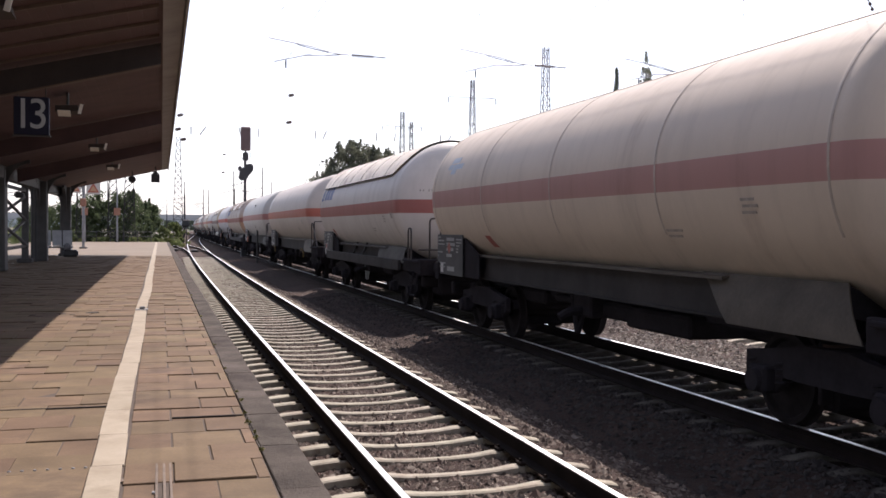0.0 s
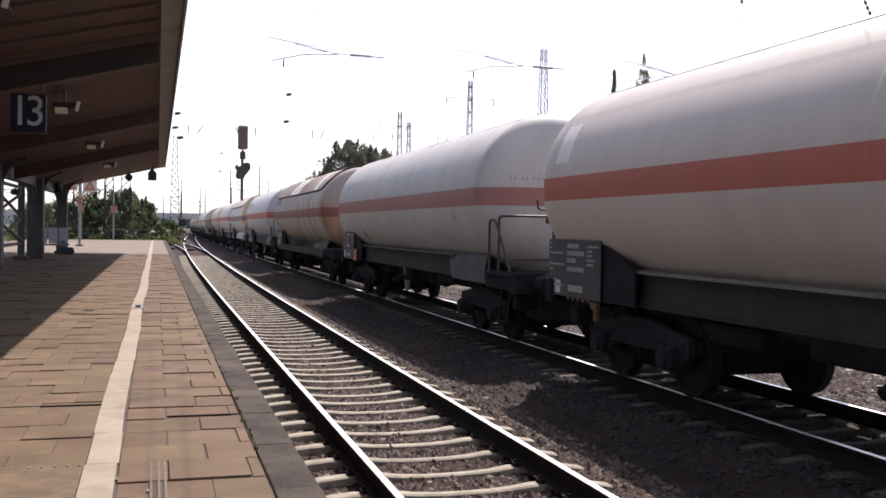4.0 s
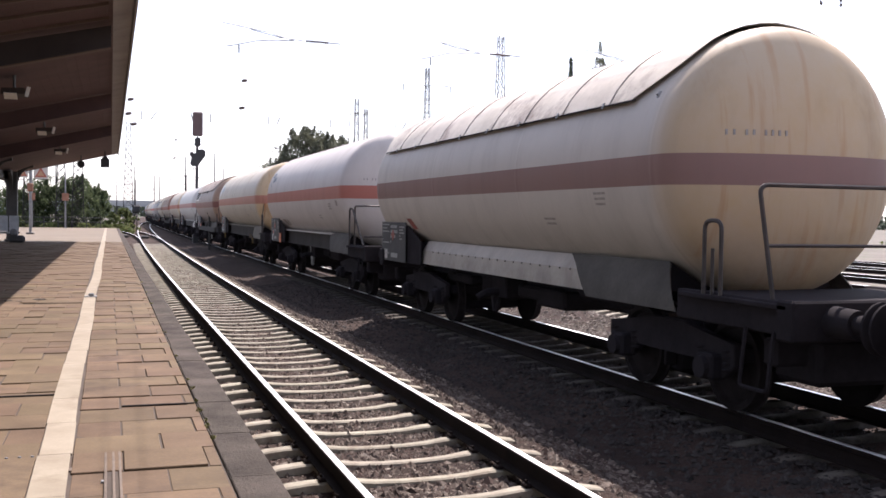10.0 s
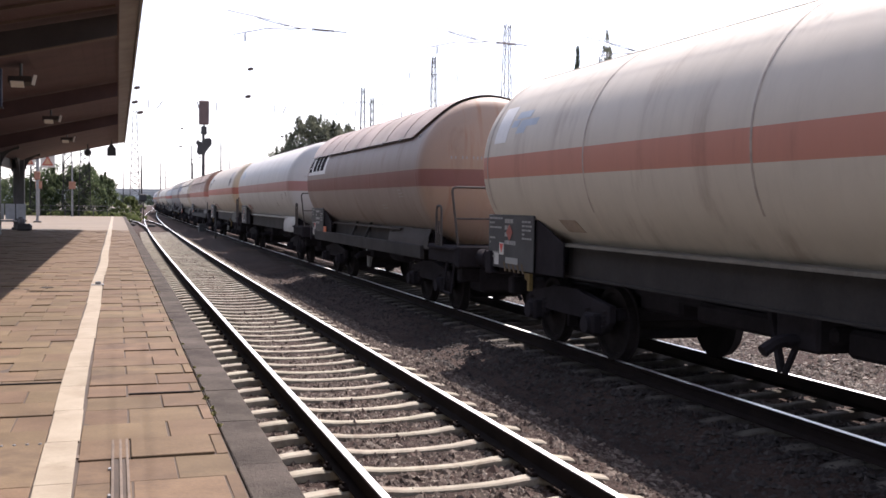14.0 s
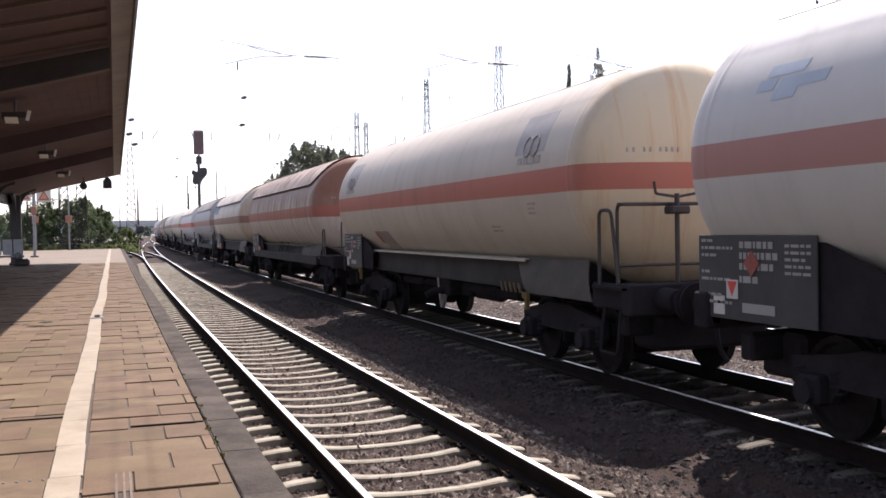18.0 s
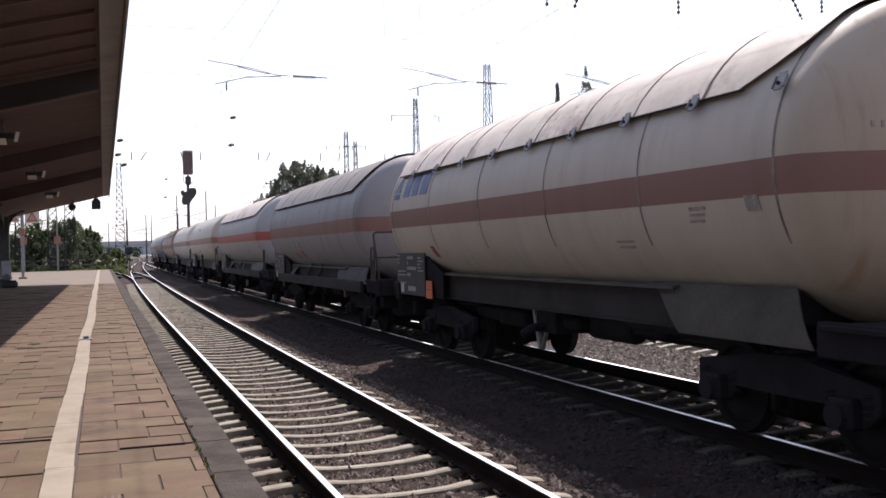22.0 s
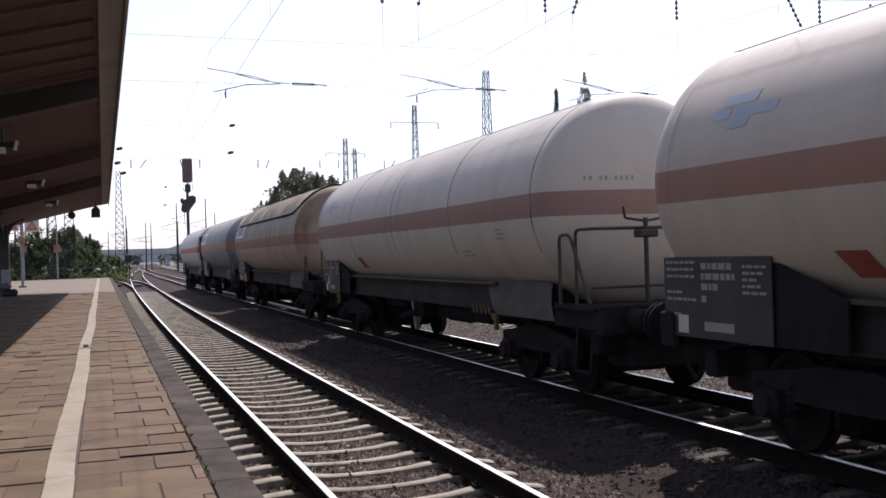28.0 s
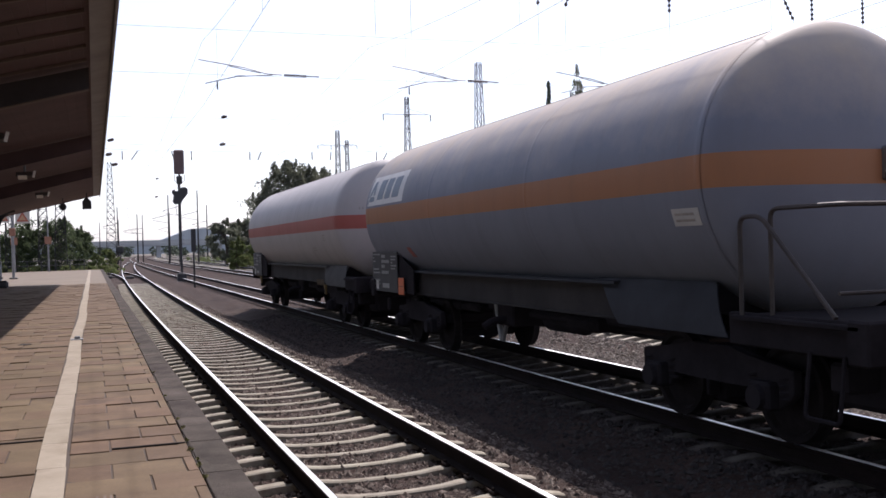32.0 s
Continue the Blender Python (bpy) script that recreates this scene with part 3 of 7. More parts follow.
def tank_mesh(y0, y1, mat, seams):
    """A drum with dished ends; y0 and y1 are the ends of its straight part. Weld seams stand a little proud."""
    prof, hd = [], HEAD
    for i in range(0, 16):
        a = i / 16 * math.pi / 2
        prof.append((RAD * math.sin(a) ** 0.93 if i else 0.0, y0 - hd * math.cos(a) ** 0.93))
    prof.append((RAD, y0))
    for y in seams:
        prof += [(RAD, y - 0.07), (RAD, y - 0.03), (RAD + 0.004, y - 0.012), (RAD + 0.004, y + 0.012), (RAD, y + 0.03), (RAD, y + 0.07)]
    prof.append((RAD, y1))
    for i in range(15, -1, -1):
        a = i / 16 * math.pi / 2
        prof.append((RAD * math.sin(a) ** 0.93 if i else 0.0, y1 + hd * math.cos(a) ** 0.93))
    return mesh_of(lathe(bmesh.new(), prof, 72, (0, 0, MID)), mat, True, 50)


def shell_sheet(y0, y1, a0, a1, r, thick, na=14, ny=4, end0=0.0, end1=0.0, sag=0.0, seed=0):
    """A curved sheet over the tank from angle a0 to a1 (degrees from the top); the ends may draw in at the lower corners."""
    bm = bmesh.new()
    rows_o, rows_i = [], []
    for j in range(ny + 1):
        ro, ri = [], []
        for i in range(na + 1):
            a = a0 + (a1 - a0) * i / na
            k = abs(2 * i / na - 1)
            cut = max(0.0, (k - 0.62) / 0.38) ** 2
            ya, yb = y0 + end0 * cut, y1 - end1 * cut
            y = ya + (yb - ya) * j / ny
            rr = r + sag * noise.noise((i * 0.7 + seed, y * 1.7, seed))
            s, c = math.sin(radians(a)), math.cos(radians(a))
            ro.append(bm.verts.new((s * rr, y, MID + c * rr)))
            ri.append(bm.verts.new((s * (rr - thick), y, MID + c * (rr - thick))))
        rows_o.append(ro)
        rows_i.append(ri)
    for j in range(ny):
        for i in range(na):
            bm.faces.new((rows_o[j][i], rows_o[j][i + 1], rows_o[j + 1][i + 1], rows_o[j + 1][i]))
            bm.faces.new((rows_i[j][i], rows_i[j + 1][i], rows_i[j + 1][i + 1], rows_i[j][i + 1]))
    for j in range(ny):
        for i in (0, na):
            bm.faces.new((rows_o[j][i], rows_o[j + 1][i], rows_i[j + 1][i], rows_i[j][i]))
    for i in range(na):
        for j in (0, ny):
            bm.faces.new((rows_o[j][i], rows_o[j][i + 1], rows_i[j][i + 1], rows_i[j][i]))
    return bm


def decal(y0, y1, a0, a1, mat, w, name, label="", r=0.006):
    """Paint or a foil on the platform side of the tank, between two heights given as angles from the top."""
    return part(name, shell_sheet(y0, y1, -a1, -a0, RAD + r, 0.004, 4, 1), mat, w, label, True)


def slanted_bar(y, z, ly, lz, lean, mat, w, name, r=0.007):
    """A leaning stroke of a painted mark on the tank's side."""
    bm = bmesh.new()
    ring = []
    for k in range(5):
        zz = z + lz * k / 4
        yy = y - lean * (k / 4)
        x = -math.sqrt((RAD + r) ** 2 - (zz - MID) ** 2)
        ring.append((bm.verts.new((x, yy, zz)), bm.verts.new((x, yy - ly, zz)), bm.verts.new((x + 0.004, yy, zz)), bm.verts.new((x + 0.004, yy - ly, zz))))
    for a, b in zip(ring, ring[1:]):
        bm.faces.new((a[0], a[1], b[1], b[0]))
        bm.faces.new((a[2], b[2], b[3], a[3]))
        bm.faces.new((a[0], b[0], b[2], a[2]))
        bm.faces.new((a[1], a[3], b[3], b[1]))
    bm.faces.new(ring[0])
    bm.faces.new(ring[-1][::-1])
    return part(name, bm, mat, w, smooth=True)


def flange(w, x, z, y, r, mat, bolts):
    """A round manhole cover on the head with its ring of bolts."""
    f = part("manhole_flange", lathe(bmesh.new(), [(0, y - 0.06), (r * 0.72, y - 0.06), (r * 0.74, y - 0.03), (r * 0.98, y - 0.03), (r, y - 0.015), (r, y + 0.12), (0, y + 0.12)], 32, (x, 0, z)), mat, w, "round bolted manhole cover on the tank head", True)
    nut = mesh_of(lathe(bmesh.new(), [(0, -0.045), (0.02, -0.045), (0.024, 0), (0, 0)], 6), bolts)
    for k in range(20):
        a = k * math.tau / 20
        put("bolt", nut, f, pose(x + math.cos(a) * r * 0.87, y - 0.03, z + math.sin(a) * r * 0.87))


def railing(w, y0, y1, style, zf):
    """Hand rails on the end platform; y1 lies at the tank, y0 at the buffers."""
    ym = y0 + 0.35
    x = 1.25
    p = bmesh.new()
    box(p, (-1.3, y0 + 0.1, zf - 0.05), (1.3, y1, zf), 0.01)
    part("end_platform", p, STEEL_DARK, w, "dark steel end platform")
    hi = zf + (0.95)
    if style == 0:
        return
    yb = y1 - 0.4
    side = [(-x, yb, zf), (-x, yb, zf + 0.72), (-x, yb - 0.28, zf + 0.72), (-x, yb - 0.28, zf)]
    arch = [(-x, y1 - 0.12, zf), (-x, y1 - 0.12, hi - 0.06), (-x, y1 - 0.42, hi - 0.06), (-x, ym + 0.05, zf + 0.04)]
    long = [(-x + 0.04, y1 - 0.5, zf), (-x + 0.04, y1 - 0.5, hi), (-x + 0.04, ym, hi), (x, ym, hi), (x, ym, zf)]
    across = [(-0.92, ym + 0.25, zf), (-0.92, ym + 0.25, hi), (x, ym + 0.25, hi), (x, ym + 0.25, zf)]
    inner = [(-0.72, ym + 0.04, zf), (-0.72, ym + 0.04, hi - 0.1), (0.9, ym + 0.04, hi - 0.1), (0.9, ym + 0.04, zf)]
    tall = [(-x + 0.1, ym + 0.12, zf), (-x, ym + 0.22, hi + 0.1), (x, ym + 0.22, hi + 0.1), (x, ym + 0.12, zf)]
    loops = {1: [side], 2: [arch, long], 3: [across, side, inner], 4: [side, tall]}[style]
    for l in loops:
        part("hand_rail", tube(bmesh.new(), bend(l, 0.1), 0.022, 7), STEEL_RAIL, w, "bent dark steel hand rail", True)
    if style in (1, 4):
        part("rail_post", rod((-x, yb - 0.14, zf), (-x, yb - 0.14, zf + 0.45), 0.018), STEEL_RAIL, w)
        if style == 4:
            part("middle_rail", rod((-x + 0.05, ym + 0.17, zf + 0.5), (x, ym + 0.17, zf + 0.5), 0.016), STEEL_RAIL, w)
        return
    for xx in (-0.1, 0.8) if style == 3 else (0.2, 0.8):
        part("rail_post", rod((xx, ym, zf), (xx, ym, hi - 0.05), 0.02), STEEL_RAIL, w)
    for zz in (0.24,):
        part("middle_rail", rod((-x, ym, zf + zz), (x, ym, zf + zz), 0.018), STEEL_RAIL, w)
    part("brake_crank", tube(bmesh.new(), bend([(-0.85, ym - 0.1, hi + 0.26), (-0.83, ym - 0.1, hi + 0.12), (-0.55, ym - 0.1, hi + 0.08), (-0.3, ym - 0.1, hi + 0.12), (-0.18, ym - 0.1, hi + 0.12)], 0.03), 0.017, 6), STEEL_RAIL, w, "hand brake crank")
    part("brake_spindle", rod((-0.55, ym - 0.1, zf - 0.2), (-0.55, ym - 0.1, hi + 0.12), 0.03), STEEL_RAIL, w)
    part("spindle_bearing", boxm((-0.66, ym - 0.16, hi - 0.12), (-0.4, ym + 0.02, hi - 0.02), 0.02), STEEL_RAIL, w)


STEEL_RAIL = surface("worn_dark_rail", (0.03, 0.025, 0.024), (0.07, 0.058, 0.054), 0.6, 0, 25, 3, shine=0.4)


def letter_strokes(w, y, z, h, mat, plate=None):
    """The owner's mark as plain shapes: a three-armed sign and three slanted blocks."""
    if plate:
        decal(y - h * 5.4, y + 0.12, math.degrees(math.acos((z + h * 1.18 - MID) / RAD)), math.degrees(math.acos((z - h * 0.2 - MID) / RAD)), plate, w, "white_panel", "white painted panel", 0.003)
    e = h / 0.42
    for dy, dz, ly, lz, lean in ((0.0, 0.0, 0.34, 0.1, -0.02), (0.02, 0.12, 0.12, 0.28, 0.14), (-0.22, 0.12, 0.12, 0.28, -0.06)):
        slanted_bar(y + dy * e, z + dz * e, ly * e, lz * e, lean * e, mat, w, "owner_mark")
    # three plain leaning blocks follow the sign
    for dy, ly in ((-0.55, 0.38), (-1.06, 0.36), (-1.55, 0.42)):
        slanted_bar(y + dy * e, z + 0.04 * h, ly * e, h * 0.92, 0.05 * e, mat, w, "owner_mark")


def label_board(w, y1, seed, extra):
    """The dark plate over the bogie with its painted notices."""
    rnd = random.Random(seed)
    x = -1.26
    b = part("label_board", boxm((x, y1 - 1.75, 1.0), (x + 0.02, y1, 1.8), 0.006), BOARD, w, "dark grey plate with painted notices")
    def tab(ya, yb, za, zb, mat, name):
        part(name, boxm((x - 0.006, ya, za), (x - 0.002, yb, zb)), mat, b)
    for ya, yb, rows, h in ((y1 - 0.06, y1 - 0.6, (1.76, 1.69, 1.62, 1.46, 1.39, 1.24, 1.17), 0.028), (y1 - 0.68, y1 - 1.24, (1.74, 1.64, 1.54, 1.42), 0.062), (y1 - 1.34, y1 - 1.68, (1.72, 1.66, 1.6, 1.54, 1.48), 0.026)):
        for z in rows:
            yy = ya
            while yy > yb + 0.05:
                l = min(rnd.uniform(0.03, 0.12), yy - yb)
                tab(yy - l, yy, z - h, z, WHITE_DIM, "painted_line")
                yy -= l + 0.022
                if rnd.random() < 0.16:
                    break
    tab(y1 - 0.44, y1 - 0.26, 1.04, 1.22, WHITE_OLD, "paper_label")
    tab(y1 - 1.2, y1 - 0.72, 1.08, 1.17, WHITE_DIM, "painted_line")
    if "orange" in extra:
        part("hazard_plate", boxm((x - 0.018, y1 - 2.2, 0.98), (x - 0.007, y1 - 1.86, 1.3), 0.004), ORANGE, b, "orange hazard plate")
        part("plate_line", boxm((x - 0.022, y1 - 2.18, 1.135), (x - 0.019, y1 - 1.88, 1.145)), BOARD, b)
        part("plate_holder", boxm((x - 0.006, y1 - 2.22, 1.0), (x + 0.02, y1 - 1.74, 1.05), 0.004), BOARD, b)
    if "flame" in extra:
        bm = prism(bmesh.new(), [(y1 - 0.87, 1.42), (y1 - 0.75, 1.54), (y1 - 0.87, 1.66), (y1 - 0.99, 1.54)], "x", x - 0.012, x - 0.0065)
        part("danger_label", bm, DULL_RED, b, "red diamond danger label")
    if "tri" in extra:
        part("notice_plate", boxm((x - 0.011, y1 - 0.66, 1.2), (x - 0.0065, y1 - 0.48, 1.38)), WHITE_OLD, b)
        bm = prism(bmesh.new(), [(y1 - 0.645, 1.365), (y1 - 0.495, 1.365), (y1 - 0.57, 1.225)], "x", x - 0.015, x - 0.0115)
        part("warning_triangle", bm, RED, b, "red warning triangle")


YELLOW_DIM = flat("dirty_yellow_stripe", (0.09, 0.06, 0.03), 0.8)
WHITE_DIM = flat("faded_white_lettering", (0.3, 0.3, 0.295), 0.7)
WHITE_OLD = flat("old_white_paper", (0.55, 0.54, 0.52), 0.7)
RUST_RUN = surface("rust_run", (0.3, 0.1, 0.035), (0.5, 0.24, 0.09), 0.7, 0, 20, 5)

WHEELS = []


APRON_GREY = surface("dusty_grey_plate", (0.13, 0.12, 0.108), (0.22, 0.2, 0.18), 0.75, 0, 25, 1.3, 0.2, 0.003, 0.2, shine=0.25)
GIRDER = surface("sooty_girder", (0.02, 0.0185, 0.019), (0.048, 0.043, 0.042), 0.8, 0, 20, 1.2, shine=0.2)
BRACKET = surface("dull_yellow_steel", (0.09, 0.06, 0.025), (0.17, 0.12, 0.045), 0.8, 0, 20, 6, shine=0.2)


def cowl(w, x, y, s, run, slant, low, mat):
    """The plate that leads the tank's belly down to the sill; both its ends run askew. y is the tank's end, s points outwards."""
    bm = bmesh.new()
    rows = []
    for q in range(5):
        f = q / 4
        z = 1.47 + (low - 1.47) * f
        px = x * (1.05 + 0.17 * math.sin(f * math.pi / 2))
        a = y - s * (0.35 - 0.4 * f)
        b = y - s * (run - slant * f ** 0.8)
        ys = [a + (b - a) * i / 6 for i in range(7)]
        rows.append([(bm.verts.new((px, yy, z)), bm.verts.new((px - x * 0.015, yy, z - 0.004))) for yy in ys])
    for a, b in zip(rows, rows[1:]):
        for i in range(6):
            bm.faces.new((a[i][0], a[i + 1][0], b[i + 1][0], b[i][0]))
            bm.faces.new((a[i][1], b[i][1], b[i + 1][1], a[i + 1][1]))
        for i in (0, 6):
            bm.faces.new((a[i][0], b[i][0], b[i][1], a[i][1]))
    for r in (rows[0], rows[-1]):
        for i in range(6):
            bm.faces.new((r[i][0], r[i][1], r[i + 1][1], r[i + 1][0]))
    part("belly_cowl", bm, mat, w, "sloping plate between the tank's belly and the sill", True)


def belly_lip(w, y0, y1, mat):
    """The long angle iron along the tank's belly, with the dark girder set back below it."""
    for x in (-1, 1):
        lip = [(x * 1.0, 1.455), (x * 1.15, 1.44), (x * 1.155, 1.405), (x * 1.135, 1.405), (x * 1.13, 1.425), (x * 1.0, 1.435)]
        part("belly_lip", prism(bmesh.new(), lip, "y", y0, y1), mat, w)
        part("long_girder", prism(bmesh.new(), [(x * 1.04, 1.43), (x * 1.06, 1.43), (x * 1.06, 1.02), (x * 1.1, 1.02), (x * 1.1, 0.995), (x * 0.98, 0.995), (x * 0.98, 1.02), (x * 1.04, 1.02)], "y", y0, y1), GIRDER, w, "sooty girder below the tank's belly")


def tank_wagon(spec):
    k = dict(length=16.0, near=2.65, shield=None, railing=1, flange=None, logo=None, skirt=False, clips=False, rings=2, seed=1, extra="", patches=False, label="", far_label=False)
    k.update(spec)
    L, seed = k["length"], k["seed"]
    rnd = random.Random(seed)
    w = thing("tank_wagon", k["label"], "tank wagon", group="wagons of the goods train")
    yn, yf = -L / 2 + k["near"], L / 2 - 0.95
    seams = [yn + (0.05 if seed == 21 else 0.12)] + [yn + (yf - yn) * (i + 1) / (k["rings"] + 1) for i in range(k["rings"])] + [yf - 0.12]
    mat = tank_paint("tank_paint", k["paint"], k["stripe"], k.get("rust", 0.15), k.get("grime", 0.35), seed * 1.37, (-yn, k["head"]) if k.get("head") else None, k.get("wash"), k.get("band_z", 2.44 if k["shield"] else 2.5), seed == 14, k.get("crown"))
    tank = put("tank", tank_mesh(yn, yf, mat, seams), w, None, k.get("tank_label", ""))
    # tank paint darkened, so cowls and lips carry the shade under the belly
    shaded_paint = surface("shaded_apron_paint", tuple(c * (0.2 if seed in (4, 10, 16, 17) else 0.09) for c in k["paint"]), tuple(c * (0.36 if seed in (4, 10, 16, 17) else 0.2) for c in k["paint"]), 0.75, 0, 25, 1.3, 0.2, 0.003, shine=0.25)
    # saddles, sills and draw gear
    zf = 1.2
    for s, y in ((-1, yn), (1, yf)):
        e = s * L / 2
        part("end_sill", boxm((-1.3, min(e - s * 0.62, e - s * 0.86), 0.88), (1.3, max(e - s * 0.62, e - s * 0.86), 1.24), 0.02), STEEL_DARK, w)
        part("centre_sill", boxm((-0.4, min(y - s * 2.6, e - s * 0.86), 0.9), (0.4, max(y - s * 2.6, e - s * 0.86), 1.12), 0.02), STEEL_DARK, w)
        for x in (-1.24, 1.14):
            part("side_sill", boxm((x, min(y + s * 0.1, e - s * 0.86), 0.92), (x + 0.1, max(y + s * 0.1, e - s * 0.86), 1.22), 0.015), STEEL_DARK, w)
        sad = [(-1.1, 1.18), (-0.98, 1.44)] + [(math.sin(radians(a)) * (RAD + 0.01), MID - math.cos(radians(a)) * (RAD + 0.01)) for a in (-38, -26, -13, 0, 13, 26, 38)] + [(0.98, 1.44), (1.1, 1.18), (0, 0.98)]
        for d in (0.45, 1.75):
            part("saddle", prism(bmesh.new(), sad, "y", y - s * d - 0.05, y - s * d + 0.05), STEEL_DARK, w)
        # cowls from the tank's belly out to the sill; the far end has a flat dark sheet
        for x in (-1, 1):
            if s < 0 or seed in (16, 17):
                pale = mat if seed == 12 and s < 0 else shaded_paint
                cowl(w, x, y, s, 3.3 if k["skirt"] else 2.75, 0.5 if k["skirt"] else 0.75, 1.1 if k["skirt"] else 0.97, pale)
            if s > 0:
                ends = [(y - 0.2, 1.74), (y - 1.5, 1.74), (y - 2.35, 1.44), (y - 2.35, 1.0), (y - 0.2, 1.0)]
                part("end_plate", prism(bmesh.new(), ends, "x", x * 1.19, x * 1.215), STEEL_DARK, w, "flat dark sheet behind the notices")
        for x in (-0.875, 0.875):
            put("buffer", BUFFERS[s], w, pose(x, e - s * 0.62, 1.06), "round-headed steel buffer")
        put("coupling_hook", HOOK, w, pose(0, e - s * 0.6, 0, 0, 0, 0 if s > 0 else 180))
        put("brake_hose", HOSE, w, pose(0, e - s * 0.62, 0, 0, 0, 0 if s > 0 else 180))
        # plain block added behind the buffers to stop sunlight under the wagon's end
        part("brake_gear", box(boxm((-0.75, min(e - s * 0.95, e - s * 1.6), 0.42), (0.75, max(e - s * 0.95, e - s * 1.6), 0.86), 0.05), (-1.1, min(e - s * 1.1, e - s * 1.3), 0.6), (1.1, max(e - s * 1.1, e - s * 1.3), 0.86), 0.03), STEEL_DARK, w, "dark block for brake gear behind the buffers, added to shut out light")
        add_bogie(w, e - s * 3.05, WHEELS)
    # running gear between the bogies
    ym = (yn + yf) / 2
    part("brake_cylinder", lathe(bmesh.new(), [(0, -0.45), (0.2, -0.45), (0.22, -0.4), (0.22, 0.3), (0.1, 0.4), (0, 0.4)], 16, (0.35, ym + 1.1, 0.72)), STEEL_DARK, w, "brake cylinder under the tank", True)
    part("air_tank", lathe(bmesh.new(), [(0, -0.6), (0.15, -0.58), (0.19, -0.5), (0.19, 0.5), (0.15, 0.58), (0, 0.6)], 16, (-0.45, ym - 1.2, 0.8)), STEEL_DARK, w, "air reservoir under the tank", True)
    for s in (-1, 1):
        part("gear_strut", tube(tube(bmesh.new(), [(s * 0.9, ym + 0.5, 1.35), (s * 0.9, ym + 0.2, 0.42)], 0.045, 6), [(s * 0.9, ym - 0.35, 1.32), (s * 0.9, ym + 0.15, 0.42)], 0.035, 6), STEEL_GREY if seed % 2 else STEEL_DARK, w)
        part("step", tube(bmesh.new(), bend([(s * 1.28, -L / 2 + 0.9, 0.95), (s * 1.34, -L / 2 + 0.9, 0.42), (s * 1.34, -L / 2 + 1.3, 0.42), (s * 1.28, -L / 2 + 1.3, 0.95)], 0.05), 0.02, 6), STEEL_DARK, w, "entry step")
    part("valve_box", boxm((-0.95, ym - 0.35, 0.66), (-0.45, ym + 0.25, 1.12), 0.03), STEEL_DARK, w, "bottom valve box")
    part("outlet_pipe", tube(bmesh.new(), bend([(-0.75, ym - 0.05, 0.75), (-1.15, ym - 0.05, 0.75), (-1.3, ym - 0.05, 0.66)], 0.08), 0.06, 8), STEEL_DARK, w, "", True)
    part("underframe", boxm((-0.6, yn + 1.2, 0.82), (0.6, yf - 1.2, 1.1), 0.03), STEEL_DARK, w, "sooty longitudinal underframe below the tank")
    hang = yn + 3.4
    while hang < yf - 3.6:
        l = rnd.uniform(0.7, 1.7)
        part("equipment_box", boxm((-rnd.uniform(0.55, 0.85), hang, rnd.uniform(0.62, 0.78)), (rnd.uniform(0.3, 0.8), hang + l, 0.9), 0.04), STEEL_DARK, w)
        hang += l + rnd.choice((0.02, 0.03, 0.5))
    part("pull_rod", rod((0.1, yn + 1.5, 0.62), (0.1, yf - 1.5, 0.62), 0.025), STEEL_DARK, w)
    part("air_pipe", tube(bmesh.new(), [(-0.7, -L / 2 + 0.8, 0.98), (-0.7, L / 2 - 0.8, 0.98)], 0.022, 6), STEEL_DARK, w)
    if k["skirt"]:
        part("side_girder", boxm((-1.28, yn + 0.3, 0.9), (-1.2, yf - 0.3, 1.16), 0.012), GIRDER, w, "long grimy side girder under the tank")
        for y0 in (ym - 0.5, ym + 0.9):
            part("skirt_strut", prism(bmesh.new(), [(-1.22, 1.14), (-1.06, 1.5), (-1.02, 1.5), (-1.16, 1.14)], "y", y0 - 0.05, y0 + 0.05), APRON_GREY if seed == 17 else GIRDER, w)
    if seed != 8:
        belly_lip(w, yn + 2.2, yf - 2.2, mat if seed in (1, 9, 12, 13) else shaded_paint)
    else:
        for x in (-1, 1):
            part("belly_skirt", prism(bmesh.new(), [(x * 1.0, 1.46), (x * 1.12, 1.28), (x * 1.15, 1.03), (x * 1.13, 1.03), (x * 1.1, 1.27), (x * 0.98, 1.45)], "y", yn + 1.9, yf - 2.2), mat, w, "long cream skirt along the tank's belly")
        for q in range(int((yf - yn - 4.2) / 0.32)):
            part("skirt_bolt", boxm((-1.13, -0.012, 1.255), (-1.112, 0.012, 1.28), 0.004), STEEL_DARK, w, m=pose(0, yn + 2.0 + q * 0.32, 0))
